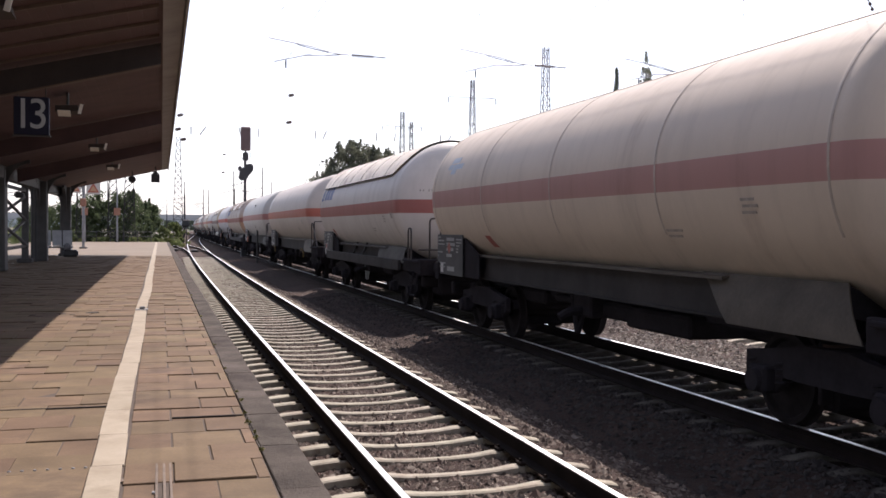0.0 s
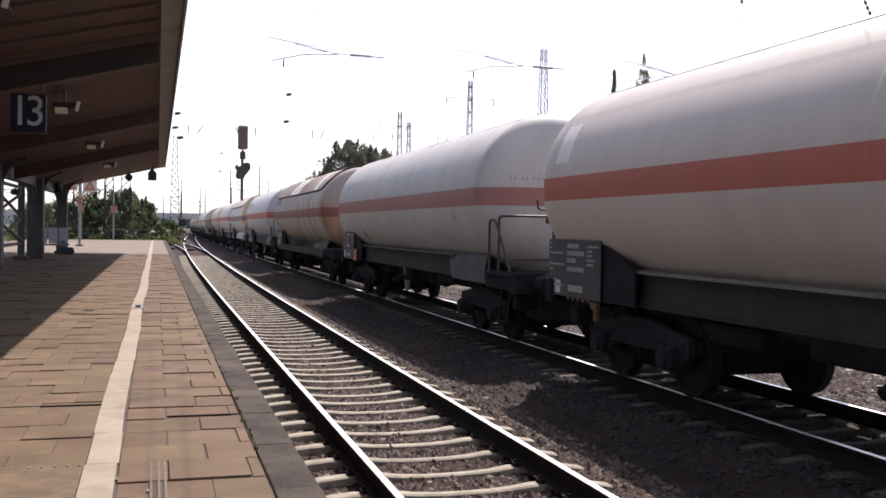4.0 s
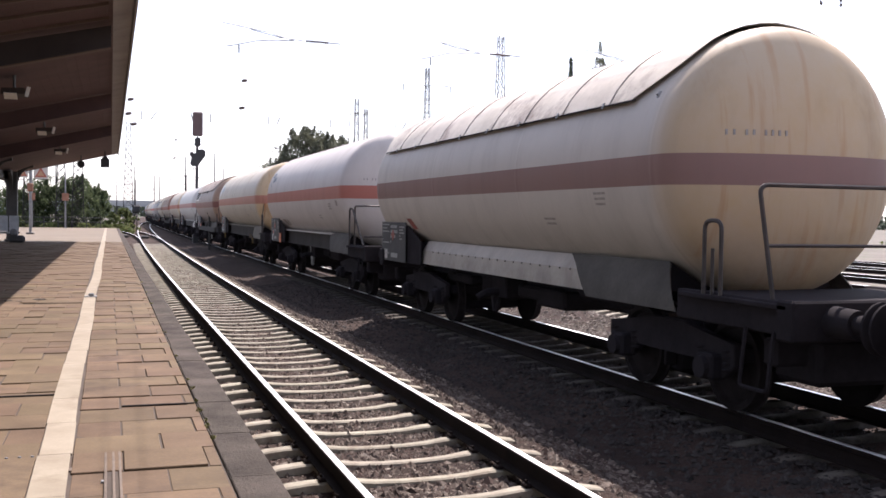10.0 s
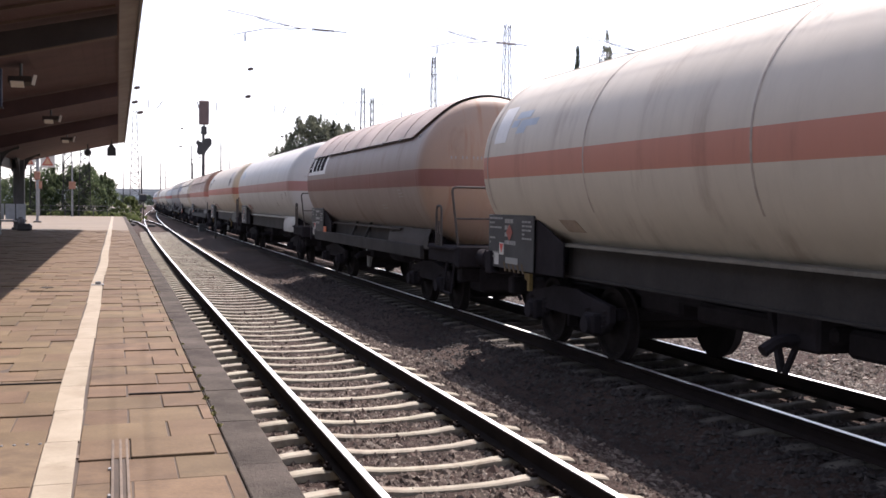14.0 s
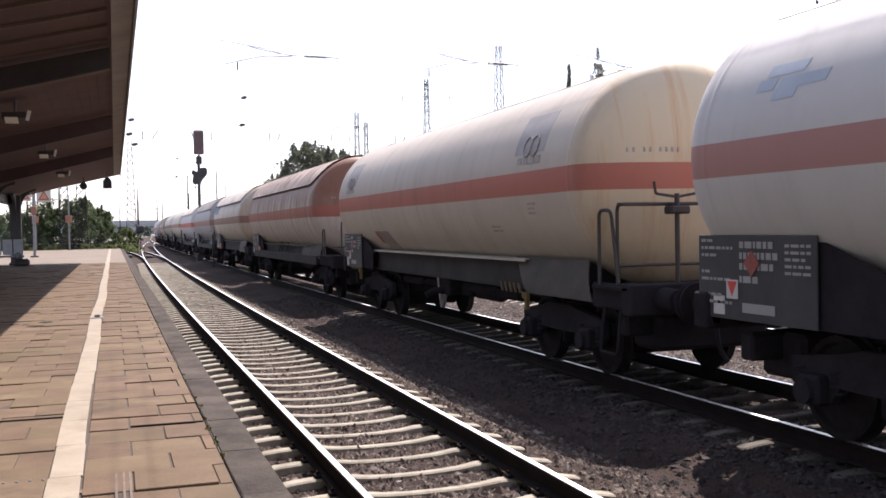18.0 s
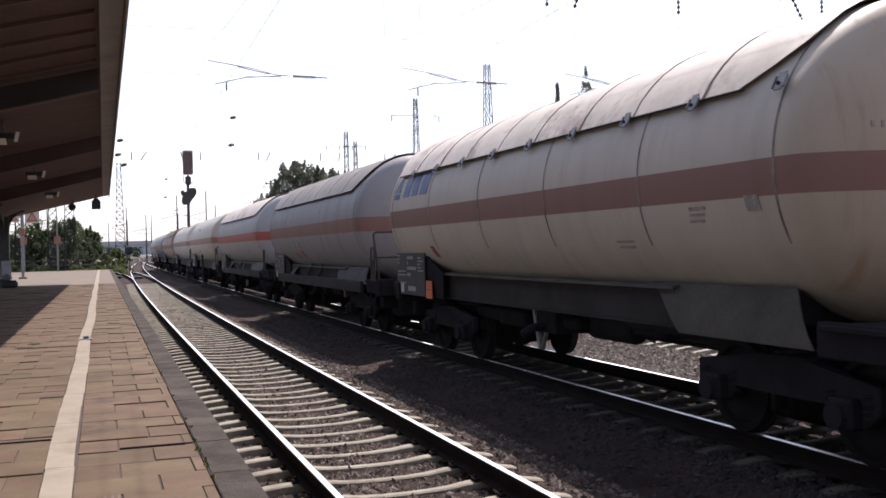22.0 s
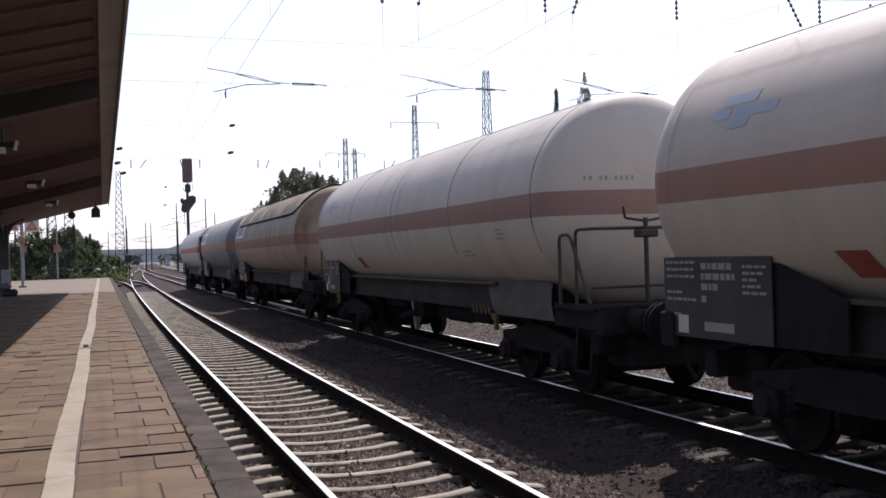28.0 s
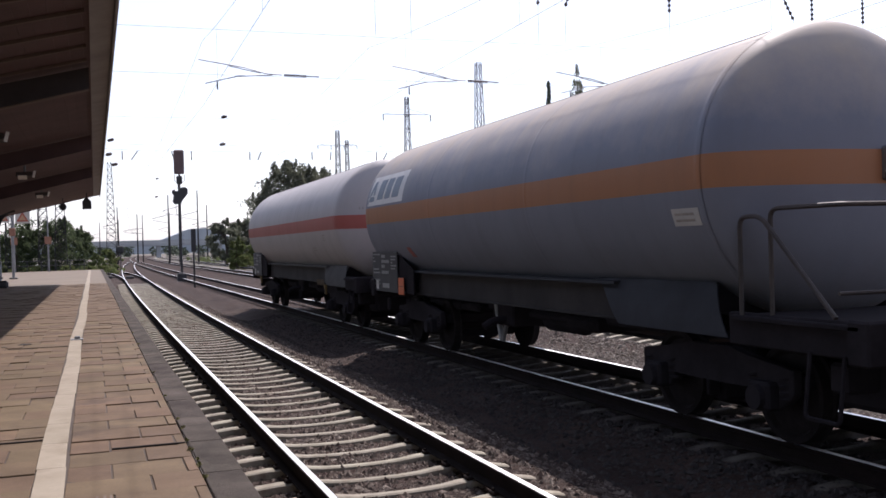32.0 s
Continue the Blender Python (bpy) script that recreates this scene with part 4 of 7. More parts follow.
    # sun shield
    if k["shield"]:
        n = k.get("panels", 8)
        half = k.get("span", 63)
        a, b = yn + 0.02, yf + 0.0
        smat = k["shield"]
        for i in range(n):
            y0, y1 = a + (b - a) * i / n, a + (b - a) * (i + 1) / n - 0.012
            me = WHITE_SHEET if k["patches"] and rnd.random() < (0.24 if seed == 6 else 0.08) else smat
            rough = 0.02 if k["patches"] else 0.006
            part("sun_shield_panel", shell_sheet(y0, y1, -half, half, RAD + 0.055, 0.006, 16, 4, 0.75 if i == 0 else 0, 0.3 if i == n - 1 else 0, rough, seed + i), me, w, "", True)
            if k["clips"]:
                big = 1.0 if seed == 15 else 0.45
                sx, sz = -math.sin(radians(half)) * (RAD + 0.06), MID + math.cos(radians(half)) * (RAD + 0.06)
                br = part("shield_bracket", boxm((-0.012, -0.05 * big, -0.11 * big), (0.004, 0.05 * big, 0.07 * big), 0.004), STEEL_GREY, w, "grey clip under the sun shield's edge", m=pose(sx - 0.012, y0 + 0.1, sz, 0, 26, 0))
                part("bracket_bolt", rod((-0.03, 0, -0.05 * big), (-0.01, 0, -0.05 * big), 0.018 * big, 6), STEEL_DARK, br)
                if big == 1.0:
                    for yy in (-0.07, 0.07):
                        part("bracket_arm", boxm((-0.02, yy - 0.012, -0.09), (0.004, yy + 0.012, 0.03), 0.004), STEEL_GREY, br)
        for i in range(1, n):
            y0 = a + (b - a) * i / n - 0.006
            part("shield_seam", shell_sheet(y0 - 0.014, y0 + 0.014, -half, half, RAD + 0.062, 0.007, 16, 1), SEAM_PALE if seed == 20 else SEAM if not k["patches"] else STEEL_DARK, w)
        if seed == 20:
            for y0, wide in ((yf - 0.55, 0.3), (yf - 3.35, 0.26), (yf - 6.1, 0.07)):
                part("pale_patch", shell_sheet(y0 - wide, y0, -half + 3, -half + 34, RAD + 0.064, 0.006, 8, 2, 0, 0, 0.006, 5), WHITE_SHEET, w, "pale bare patch on the sun shield", True)
        part("shield_rim", shell_sheet(yn + 0.66, yf - 0.3, -half - 0.5, -half + 0.2, RAD + 0.06, 0.012, 2, 12), STEEL_DARK, w)
    else:
        part("top_rib", shell_sheet(yn + 0.06, yf - 0.06, -22.6, -21.6, RAD + 0.012 - 0.006 * (seed == 21), 0.01, 2, 8), mat, w)
    railing(w, -L / 2 + 0.62, yn - 0.2, k["railing"], zf)
    # grab irons by the near head
    if k.get("rusty_head"):
        part("grab_iron", tube(bmesh.new(), bend([(-1.1, yn - 0.3, 2.35), (-1.14, yn - 0.42, 2.33), (-1.2, yn - 0.42, 1.95)], 0.05), 0.016, 6), STEEL_RAIL, w, "bent grab iron at the tank head", True)
    if k["flange"]:
        fx, fz, fr = k["flange"]
        flange(w, fx, fz, yn - head_depth(fx, fz) - 0.05, fr, mat, STEEL_DARK if seed in (3, 10, 14, 16) else NOTICE)
    if k.get("rusty_head"):
        for x, top, low, wd in ((-0.5, 2.42, 1.7, 0.034), (-0.38, 2.42, 2.0, 0.018), (-1.1, 2.34, 1.8, 0.026), (-1.04, 2.3, 2.1, 0.012)):
            bm = bmesh.new()
            rows = [[bm.verts.new((xx, yn - head_depth(xx, z) - d, z)) for xx in (x - wd * (0.25 + q / 9), x + wd * (0.25 + q / 9)) for d in (0.006, -0.002)] for q, z in enumerate(np.linspace(low, top, 8))]
            for a, b in zip(rows, rows[1:]):
                bm.faces.new((a[0], a[2], b[2], b[0]))
                bm.faces.new((a[1], b[1], b[3], a[3]))
            part("rust_run", bm, RUST_RUN, w, "orange rust run below a fitting", True)
        part("head_bracket", boxm((-0.56, yn - head_depth(-0.5, 2.43) - 0.06, 2.42), (-0.3, yn - head_depth(-0.3, 2.43) + 0.02, 2.46), 0.01), RUST_RUN, w)
        part("head_bracket", boxm((-0.1, yn - head_depth(0, 2.66) - 0.05, 2.62), (0.2, yn - head_depth(0.1, 2.66) + 0.02, 2.65), 0.01), RUST_RUN, w)
    if k.get("vent"):
        part("head_valve", boxm((-0.07, yn - HEAD - 0.09, -0.16), (0.07, yn - HEAD + 0.1, 0.16), 0.02), STEEL_GREY if seed == 21 else GREY_PANEL, w, "valve box on the tank head", m=pose(0.2, 0, 2.56) if seed == 21 else pose(-0.13, 0, 2.66))
    # number lines on the head, as bars
    for i in range(0 if seed == 21 else 8):
        x = -0.95 + i * 0.075 + (0.05 if i > 1 else 0) + (0.05 if i > 3 else 0)
        part("head_number", boxm((x, -0.004, 2.785), (x + 0.026, 0.004, 2.84)), GREY_PANEL, w, m=pose(0, yn - head_depth(x, 2.81) - 0.006, 0))
    for s, y in ((-1, yn + 1.9), (1, yf - 1.35)):
        if seed % 3 != 1:
            continue
        part("lifting_bracket", prism(bmesh.new(), [(y - 0.05, 0.74), (y - 0.05, 0.98), (y + 0.14, 0.98), (y + 0.12, 0.9), (y + 0.03, 0.88), (y + 0.03, 0.74)], "x", -1.28, -1.23), BRACKET, w, "dull yellow lifting bracket")
        for q in range(5):
            part("warning_stripe", prism(bmesh.new(), [(y + 0.2 + q * 0.17, 0.96), (y + 0.27 + q * 0.17, 0.96), (y + 0.33 + q * 0.17, 1.1), (y + 0.26 + q * 0.17, 1.1)], "x", -1.262, -1.242), YELLOW_DIM, w)
    label_board(w, yf + 0.28, seed, k["extra"])
    if k["logo"] == "mark":
        letter_strokes(w, yf - 0.2, 2.82, 0.42, k.get("logo_mat", LOGO_BLUE), k.get("logo_plate"))
    elif k["logo"] == "pale":
        for dy, z, ly in ((-0.9, 3.18, 0.5), (-1.1, 3.05, 0.62), (-0.8, 3.06, 0.25), (-1.05, 2.96, 0.3)):
            slanted_bar(yf + dy, z, ly, 0.1, 0.03, LOGO_PALE, w, "owner_mark", 0.003)
    elif k["logo"] == "twin":
        for dy, z in ((-0.3, 3.2), (-0.66, 3.04)):
            slanted_bar(yf + dy, z, 0.52, 0.15, 0.04, LOGO_SLATE, w, "owner_mark")
            for q in range(5):
                slanted_bar(yf + dy - 0.08 - q * 0.075, z + 0.04, 0.045, 0.07, 0.015, GREY_PANEL, w, "mark_letter_bar", 0.012)
        slanted_bar(yf - 0.58, 2.88, 0.05, 0.16, -0.08, LOGO_SLATE, w, "owner_mark")
    elif k["logo"] == "loops":
        for where in (yf - 0.6, yn + 1.9):
            decal(where - 1.0, where, 52, 76, GREY_PANEL, w, "grey_panel", "faded grey painted panel", 0.003)
            for c, z in ((-0.42, 3.0), (-0.66, 3.0)):
                pts = [(where + c + 0.12 * math.cos(a), z + 0.14 * math.sin(a)) for a in np.linspace(0, math.tau, 17)]
                part("owner_mark", tube(bmesh.new(), [(-math.sqrt((RAD + 0.008) ** 2 - (z2 - MID) ** 2), y2, z2) for y2, z2 in pts], 0.012, 4), NOTICE, w)
            for q in range(4):
                slanted_bar(where - 0.16 - q * 0.2, 2.76, 0.15, 0.1, 0.0, NOTICE, w, "owner_mark")
    if k["far_label"]:
        decal(yf - 0.75, yf - 0.3, 55, 78, WHITE, w, "white_panel", "white painted panel near the tank's end", 0.005)
    # small marks low on the shell
    for dy, z, n, ly in ((3.1, 1.84, 2, 0.42), (1.5, 2.08, 3, 0.3)):
        for q in range(0 if seed == 21 else n):
            slanted_bar(yn + dy - rnd.uniform(0, 0.05), z + q * 0.062, ly * rnd.uniform(0.7, 1.0), 0.028, 0, NOTICE, w, "painted_notice")
    if seed % 3 == 0 and seed != 21:
        slanted_bar(yn + 0.55, 2.16, 0.2, 0.14, -0.02, NOTICE, w, "painted_notice")
    # danger labels, worn notices and stains: metres from the far end, height, length, tallness, lean, paint
    for dy, z, ly, lz, lean, mm in k.get("marks", ()):
        slanted_bar(yf - dy, z, ly, lz, lean, mm, w, "danger_label" if mm in (DULL_RED, RED_PLATE) else "stain_patch", 0.006)
        if mm is RED_PLATE:
            for q in (0.03, 0.1):
                slanted_bar(yf - dy - 0.04 + q * 0.5, z + q, ly - 0.1, 0.025, -0.02, SMEAR, w, "plate_line", 0.011)
    if seed == 21:
        slanted_bar(yn + 0.56, 2.03, 0.46, 0.17, 0.0, WHITE_OLD, w, "notice_plate", 0.005)
        for q in range(2):
            slanted_bar(yn + 0.51, 2.07 + q * 0.06, 0.32, 0.025, 0.0, NOTICE, w, "plate_line", 0.01)
    if seed == 17:
        for q in range(4):
            slanted_bar(yn + 0.55 - 0.016 * (3 - q), 2.14 + q * 0.03, 0.03 + 0.032 * q, 0.03, 0.0, DULL_RED, w, "warning_triangle", 0.005)
    if (k["rings"] >= 3 or seed == 16) and not k["patches"]:
        for y in seams:
            part("dark_seam", shell_sheet(y - 0.016, y + 0.016, -118, -12, RAD + 0.0055, 0.003, 30, 1, 0, 0, 0.0), SEAM_DIRT if seed in (12, 19, 14, 15, 16) else SEAM_PALE, w, "dirty weld seam", True)
    return w


RED_PLATE = surface("red_hazard_plate", (0.3, 0.06, 0.04), (0.44, 0.11, 0.07), 0.6, 0, 30, 6)
DULL_RED = surface("faded_red_label", (0.2, 0.05, 0.04), (0.34, 0.09, 0.07), 0.6, 0, 30, 6)
STAIN = surface("dark_paint_patch", (0.17, 0.14, 0.12), (0.33, 0.28, 0.245), 0.7, 0, 14, 7)
SMEAR = surface("rusty_smear", (0.2, 0.15, 0.115), (0.38, 0.31, 0.25), 0.7, 0, 14, 3)
SEAM_PALE = surface("faint_seam_dirt", (0.26, 0.22, 0.19), (0.46, 0.4, 0.34), 0.7, 0, 10, 2.5)
SEAM_DIRT = surface("seam_dirt", (0.1, 0.08, 0.07), (0.34, 0.29, 0.25), 0.7, 0, 10, 2.5)
NOTICE = surface("worn_notice", (0.2, 0.18, 0.165), (0.42, 0.38, 0.35), 0.6, 0, 60, 14)
SEAM = surface("shield_seam", (0.12, 0.1, 0.085), (0.24, 0.2, 0.17), 0.6, 0, 20, 2)
LOGO_SLATE = flat("slate_blue_mark", (0.13, 0.17, 0.22), 0.5)
GREY_PANEL = surface("faded_panel", (0.25, 0.235, 0.225), (0.38, 0.355, 0.335), 0.6, 0, 20, 2)
WHITE_SHEET = surface("pale_sheet", (0.5, 0.47, 0.43), (0.68, 0.65, 0.6), 0.5, 0.1, 14, 1.5, 0.2, 0.004, 0.15)
CREAM_SHEET = surface("cream_sheet", (0.5, 0.43, 0.345), (0.7, 0.62, 0.52), 0.5, 0.0, 14, 1.2, 0.2, 0.004, 0.12, stain=(0.28, 0.2, 0.15))
GREY_SHEET = surface("grey_sheet", (0.155, 0.128, 0.1), (0.27, 0.225, 0.18), 0.5, 0.0, 14, 1.2, 0.2, 0.004, 0.12)
OLIVE_SHEET = surface("olive_brown_sheet", (0.17, 0.135, 0.095), (0.31, 0.255, 0.185), 0.65, 0.0, 14, 1.2, 0.4, 0.008, 0.25, stain=(0.12, 0.085, 0.055), shine=0.2)
BROWN_SHEET = surface("brown_sheet", (0.25, 0.185, 0.15), (0.4, 0.31, 0.255), 0.55, 0.0, 14, 1.2, 0.3, 0.005, 0.2)

CREAM, OFFWHITE = (0.54, 0.475, 0.405), (0.57, 0.53, 0.505)
# far end of each tank at the start, in metres along the track, and how each wagon looks
SPEED = 9.5
# band colours are worn paint, greyed further to carry glare and shade
TRAIN = [
    (3.6, dict(paint=CREAM, stripe=(0.38, 0.19, 0.17), label="cream gas tank wagon with a faded red band", near=2.4, seed=1)),
    (19.5, dict(paint=(0.55, 0.47, 0.385), stripe=(0.39, 0.21, 0.19), logo="pale", rings=3, rust=0.22, marks=((2.9, 1.6, 0.28, 0.2, -0.14, DULL_RED),), label="cream gas tank wagon, pale red band, rusty seams", extra="flame", near=2.4, seed=2)),
    (34.2, dict(paint=(0.58, 0.55, 0.52), stripe=(0.34, 0.115, 0.1), shield=CREAM_SHEET, panels=7, logo="mark", flange=(0.55, 2.62, 0.38), railing=3, skirt=True, rings=2, marks=((1.75, 1.68, 0.26, 0.2, -0.14, DULL_RED),), label="white gas tank wagon, cream sun shield, dark red band", extra="tri", near=2.5, seed=3)),
    (51.25, dict(paint=(0.55, 0.5, 0.455), stripe=(0.45, 0.13, 0.09), railing=2, vent=True, far_label=True, rings=1, grime=0.2, rust=0.05, label="clean white gas tank wagon with a bright orange-red band", near=2.7, seed=4)),
    (67.93, dict(paint=(0.5, 0.49, 0.47), stripe=(0.37, 0.17, 0.155), railing=2, logo="pale", rings=2, marks=((2.9, 1.6, 0.34, 0.24, -0.2, STAIN),), label="greyish gas tank wagon with a pale red band", extra="orange flame", near=2.4, seed=5)),
    (85.05, dict(paint=(0.5, 0.44, 0.37), stripe=(0.27, 0.095, 0.08), wash=(0.36, 0.31, 0.28), shield=SHEET_RUST, panels=11, patches=True, rust=0.6, grime=0.5, railing=0, logo="mark", skirt=True, rings=5, head=(0.42, 0.25, 0.15), marks=((1.9, 1.66, 0.18, 0.22, -0.14, DULL_RED), (2.3, 1.6, 0.34, 0.22, -0.1, RED_PLATE)), label="rust-streaked gas tank wagon with a patched brown sun shield", extra="tri", near=2.67, seed=6)),
    (100.43, dict(paint=(0.52, 0.51, 0.52), stripe=(0.45, 0.13, 0.1), flange=(-0.1, 2.05, 0.3), railing=4, logo="twin", grime=0.2, rust=0.05, rings=1, label="pale blue-white gas tank wagon with a bright orange-red band", extra="orange", near=2.72, seed=7)),
    (115.25, dict(paint=(0.55, 0.51, 0.46), stripe=(0.26, 0.155, 0.135), shield=CREAM_SHEET, panels=9, clips=True, head=(0.5, 0.36, 0.2), railing=4, rings=2, rust=0.15, marks=((1.75, 1.68, 0.3, 0.2, -0.12, DULL_RED),), label="cream gas tank wagon, ribbed sun shield, yellowed ends", extra="flame", near=2.64, seed=8)),
    (130.57, dict(paint=OFFWHITE, stripe=(0.43, 0.15, 0.115), railing=2, logo="twin", rings=2, grime=0.25, rust=0.1, marks=((2.15, 1.62, 0.16, 0.16, -0.1, STAIN), (2.4, 1.58, 0.3, 0.2, -0.15, STAIN), (2.85, 1.6, 0.18, 0.16, -0.1, STAIN)), label="white gas tank wagon, orange-red band, slate mark", extra="tri flame orange", near=2.75, seed=9)),
    (147.22, dict(paint=(0.56, 0.51, 0.43), stripe=(0.5, 0.22, 0.16), flange=(0.12, 1.95, 0.44), railing=1, rusty_head=True, head=(0.62, 0.46, 0.27), rust=0.3, logo="pale", far_label=True, marks=((2.3, 1.6, 0.5, 0.16, -0.1, SMEAR),), rings=3, label="yellowed gas tank wagon with rust-stained head and bolted manhole", extra="flame tri", near=2.33, seed=10)),
    (162, dict(paint=(0.3, 0.25, 0.225), stripe=(0.21, 0.085, 0.07), shield=BROWN_SHEET, panels=8, clips=True, rust=0.35, railing=4, logo="mark", logo_mat=STEEL_DARK, logo_plate=WHITE, skirt=True, head=(0.36, 0.24, 0.17), label="brown-grey gas tank wagon with a brown sun shield", extra="tri orange", near=2.63, seed=11)),
    (179.3, dict(paint=(0.54, 0.53, 0.51), stripe=(0.42, 0.22, 0.195), flange=(-0.22, 1.95, 0.36), railing=4, logo="pale", rings=2, marks=((2.45, 1.66, 0.28, 0.2, -0.14, DULL_RED), (2.95, 1.66, 0.3, 0.2, -0.15, STAIN)), label="off-white gas tank wagon, dark weld seams, faded red band", extra="flame tri", near=2.72, seed=12)),
    (195.2, dict(paint=(0.49, 0.435, 0.365), stripe=(0.43, 0.14, 0.095), railing=2, logo="loops", head=(0.62, 0.5, 0.33), rings=2, rust=0.2, marks=((2.9, 1.6, 0.26, 0.26, -0.1, DULL_RED), (3.2, 1.5, 0.9, 0.36, -0.2, STAIN)), label="cream gas tank wagon with a red band and looped owner mark", extra="tri flame", near=1.8, seed=13)),
    (212.5, dict(paint=(0.5, 0.44, 0.385), stripe=(0.36, 0.12, 0.085), wash=(0.2, 0.095, 0.06), shield=SHEET_RUST, panels=10, rust=0.45, grime=0.4, flange=(0.3, 2.58, 0.36), railing=3, skirt=True, rings=4, head=(0.22, 0.085, 0.05), marks=((2.2, 1.6, 0.5, 0.12, -0.1, STAIN),), label="heavily rusted gas tank wagon with rusty sun shield", extra="orange", near=2.75, seed=14)),
    (227.62, dict(paint=(0.56, 0.51, 0.44), stripe=(0.28, 0.155, 0.125), shield=CREAM_SHEET, panels=9, clips=True, span=62, logo="mark", railing=0, rings=4, head=(0.46, 0.38, 0.28), rust=0.2, marks=((2.05, 1.72, 0.2, 0.2, -0.1, DULL_RED),), label="cream gas tank wagon, clipped sun shield, blue mark", extra="orange", near=2.4, seed=15)),
    (242.28, dict(paint=(0.32, 0.315, 0.325), stripe=(0.28, 0.15, 0.12), shield=GREY_SHEET, panels=7, flange=(0.2, 2.15, 0.4), railing=4, skirt=True, rings=2, grime=0.5, marks=((4.5, 1.66, 0.42, 0.22, -0.14, RED_PLATE), (3.5, 1.62, 0.6, 0.2, -0.1, STAIN), (4.6, 1.94, 0.2, 0.18, 0.0, STAIN)), label="grimy grey gas tank wagon with a grey sun shield", extra="flame", near=1.98, seed=16)),
    (258.1, dict(paint=(0.45, 0.445, 0.45), stripe=(0.46, 0.12, 0.09), shield=CREAM_SHEET, panels=2, flange=(0.22, 2.12, 0.34), railing=3, vent=True, skirt=True, rings=2, grime=0.2, rust=0.08, marks=((2.3, 1.68, 0.5, 0.12, -0.1, DULL_RED),), label="white gas tank wagon, smooth sun shield, railed platform", extra="tri", near=2.52, seed=17)),
    (274.75, dict(paint=(0.54, 0.49, 0.42), stripe=(0.36, 0.2, 0.155), railing=2, logo="pale", rings=2, marks=((2.4, 1.62, 0.36, 0.22, -0.12, DULL_RED), (3.1, 1.6, 0.36, 0.22, -0.12, STAIN)), label="cream gas tank wagon, faded red band, pale blue mark", extra="", near=2.5, seed=18)),
    (291.42, dict(paint=(0.55, 0.51, 0.45), stripe=(0.32, 0.2, 0.17), railing=2, logo="pale", rings=3, marks=((3.5, 1.62, 0.4, 0.24, -0.12, DULL_RED),), label="cream gas tank wagon with a salmon band and dark seams", extra="tri", near=2.15, seed=19)),
    (308.42, dict(paint=(0.43, 0.36, 0.285), stripe=(0.28, 0.155, 0.13), shield=OLIVE_SHEET, panels=10, wash=(0.22, 0.17, 0.125), patches=True, rust=0.5, railing=3, vent=True, logo="mark", logo_mat=LOGO_SLATE, logo_plate=WHITE, rings=3, head=(0.36, 0.27, 0.21), marks=((2.3, 1.75, 0.2, 0.18, -0.1, DULL_RED),), label="shabby cream gas tank wagon with a torn brown sun shield", extra="orange", near=2.58, seed=20)),
    (323.85, dict(paint=(0.2, 0.215, 0.265), stripe=(0.38, 0.17, 0.075), railing=2, vent=True, crown=(0.56, 0.46, 0.35), band_z=2.53, logo="mark", logo_mat=LOGO_SLATE, logo_plate=WHITE, rings=2, rust=0.1, marks=((2.3, 1.7, 0.22, 0.18, -0.1, DULL_RED),), label="blue-grey gas tank wagon with an orange band", extra="orange", near=2.55, seed=21)),
    (340.2, dict(paint=(0.43, 0.41, 0.41), stripe=(0.38, 0.1, 0.08), railing=0, rings=2, grime=0.3, label="pale grey gas tank wagon at the train's end", extra="", near=2, seed=22)),
]
MOVING = []
far_before = TRAIN[0][0] - 15.9
for far_end, spec in TRAIN:
    spec["length"] = far_end - far_before
    MOVING.append((tank_wagon(spec), far_end + 0.95 - spec["length"] / 2))
    far_before = far_end
# ---- leaves ----
def leafy_mesh(clumps, per, leaf, mats, seed, droop=0.3):
    """Leaves in loose clumps: each clump is (x, y, z, radius); two triangles a leaf."""
    rng = np.random.default_rng(seed)
    c = np.array(clumps)
    n = len(c) * per
    idx = np.repeat(np.arange(len(c)), per)
    d = rng.normal(size=(n, 3))
    d /= np.linalg.norm(d, axis=1)[:, None]
    pos = c[idx, :3] + d * (c[idx, 3] * rng.random(n) ** 0.45)[:, None] * np.array([1, 1, 0.85])
    u = rng.normal(size=(n, 3))
    u[:, 2] -= droop
    u /= np.linalg.norm(u, axis=1)[:, None]
    v = np.cross(u, rng.normal(size=(n, 3)))
    v /= np.linalg.norm(v, axis=1)[:, None]
    s = leaf * rng.uniform(0.6, 1.4, n)[:, None]
    fold = np.cross(u, v) * s * 0.18
    quad = np.stack([pos - u * s, pos + v * s * 0.45 + fold, pos + u * s, pos - v * s * 0.45 + fold], 1).reshape(-1, 3)
    f = np.arange(n * 4).reshape(-1, 4)
    me = bpy.data.meshes.new("leaves")
    me.from_pydata(quad.tolist(), [], np.concatenate([f[:, [0, 1, 2]], f[:, [0, 2, 3]]]).tolist())
    me.materials.append(mats)
    return me


LEAF_DARK = island_surface("dark_leaves", [(0.055, 0.08, 0.04), (0.09, 0.125, 0.055), (0.14, 0.18, 0.08), (0.07, 0.1, 0.05)], 0.6, 0.5)
LEAF_LIGHT = island_surface("bright_leaves", [(0.1, 0.14, 0.045), (0.14, 0.19, 0.06), (0.2, 0.23, 0.09), (0.15, 0.15, 0.06)], 0.6, 0.5)
# LEAF_FAR carries the distance haze in its leaf colours
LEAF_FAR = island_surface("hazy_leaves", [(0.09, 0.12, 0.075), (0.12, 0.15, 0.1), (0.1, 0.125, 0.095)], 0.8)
BARK = surface("bark", (0.05, 0.04, 0.03), (0.12, 0.1, 0.08), 0.9, 0, 20, 3)


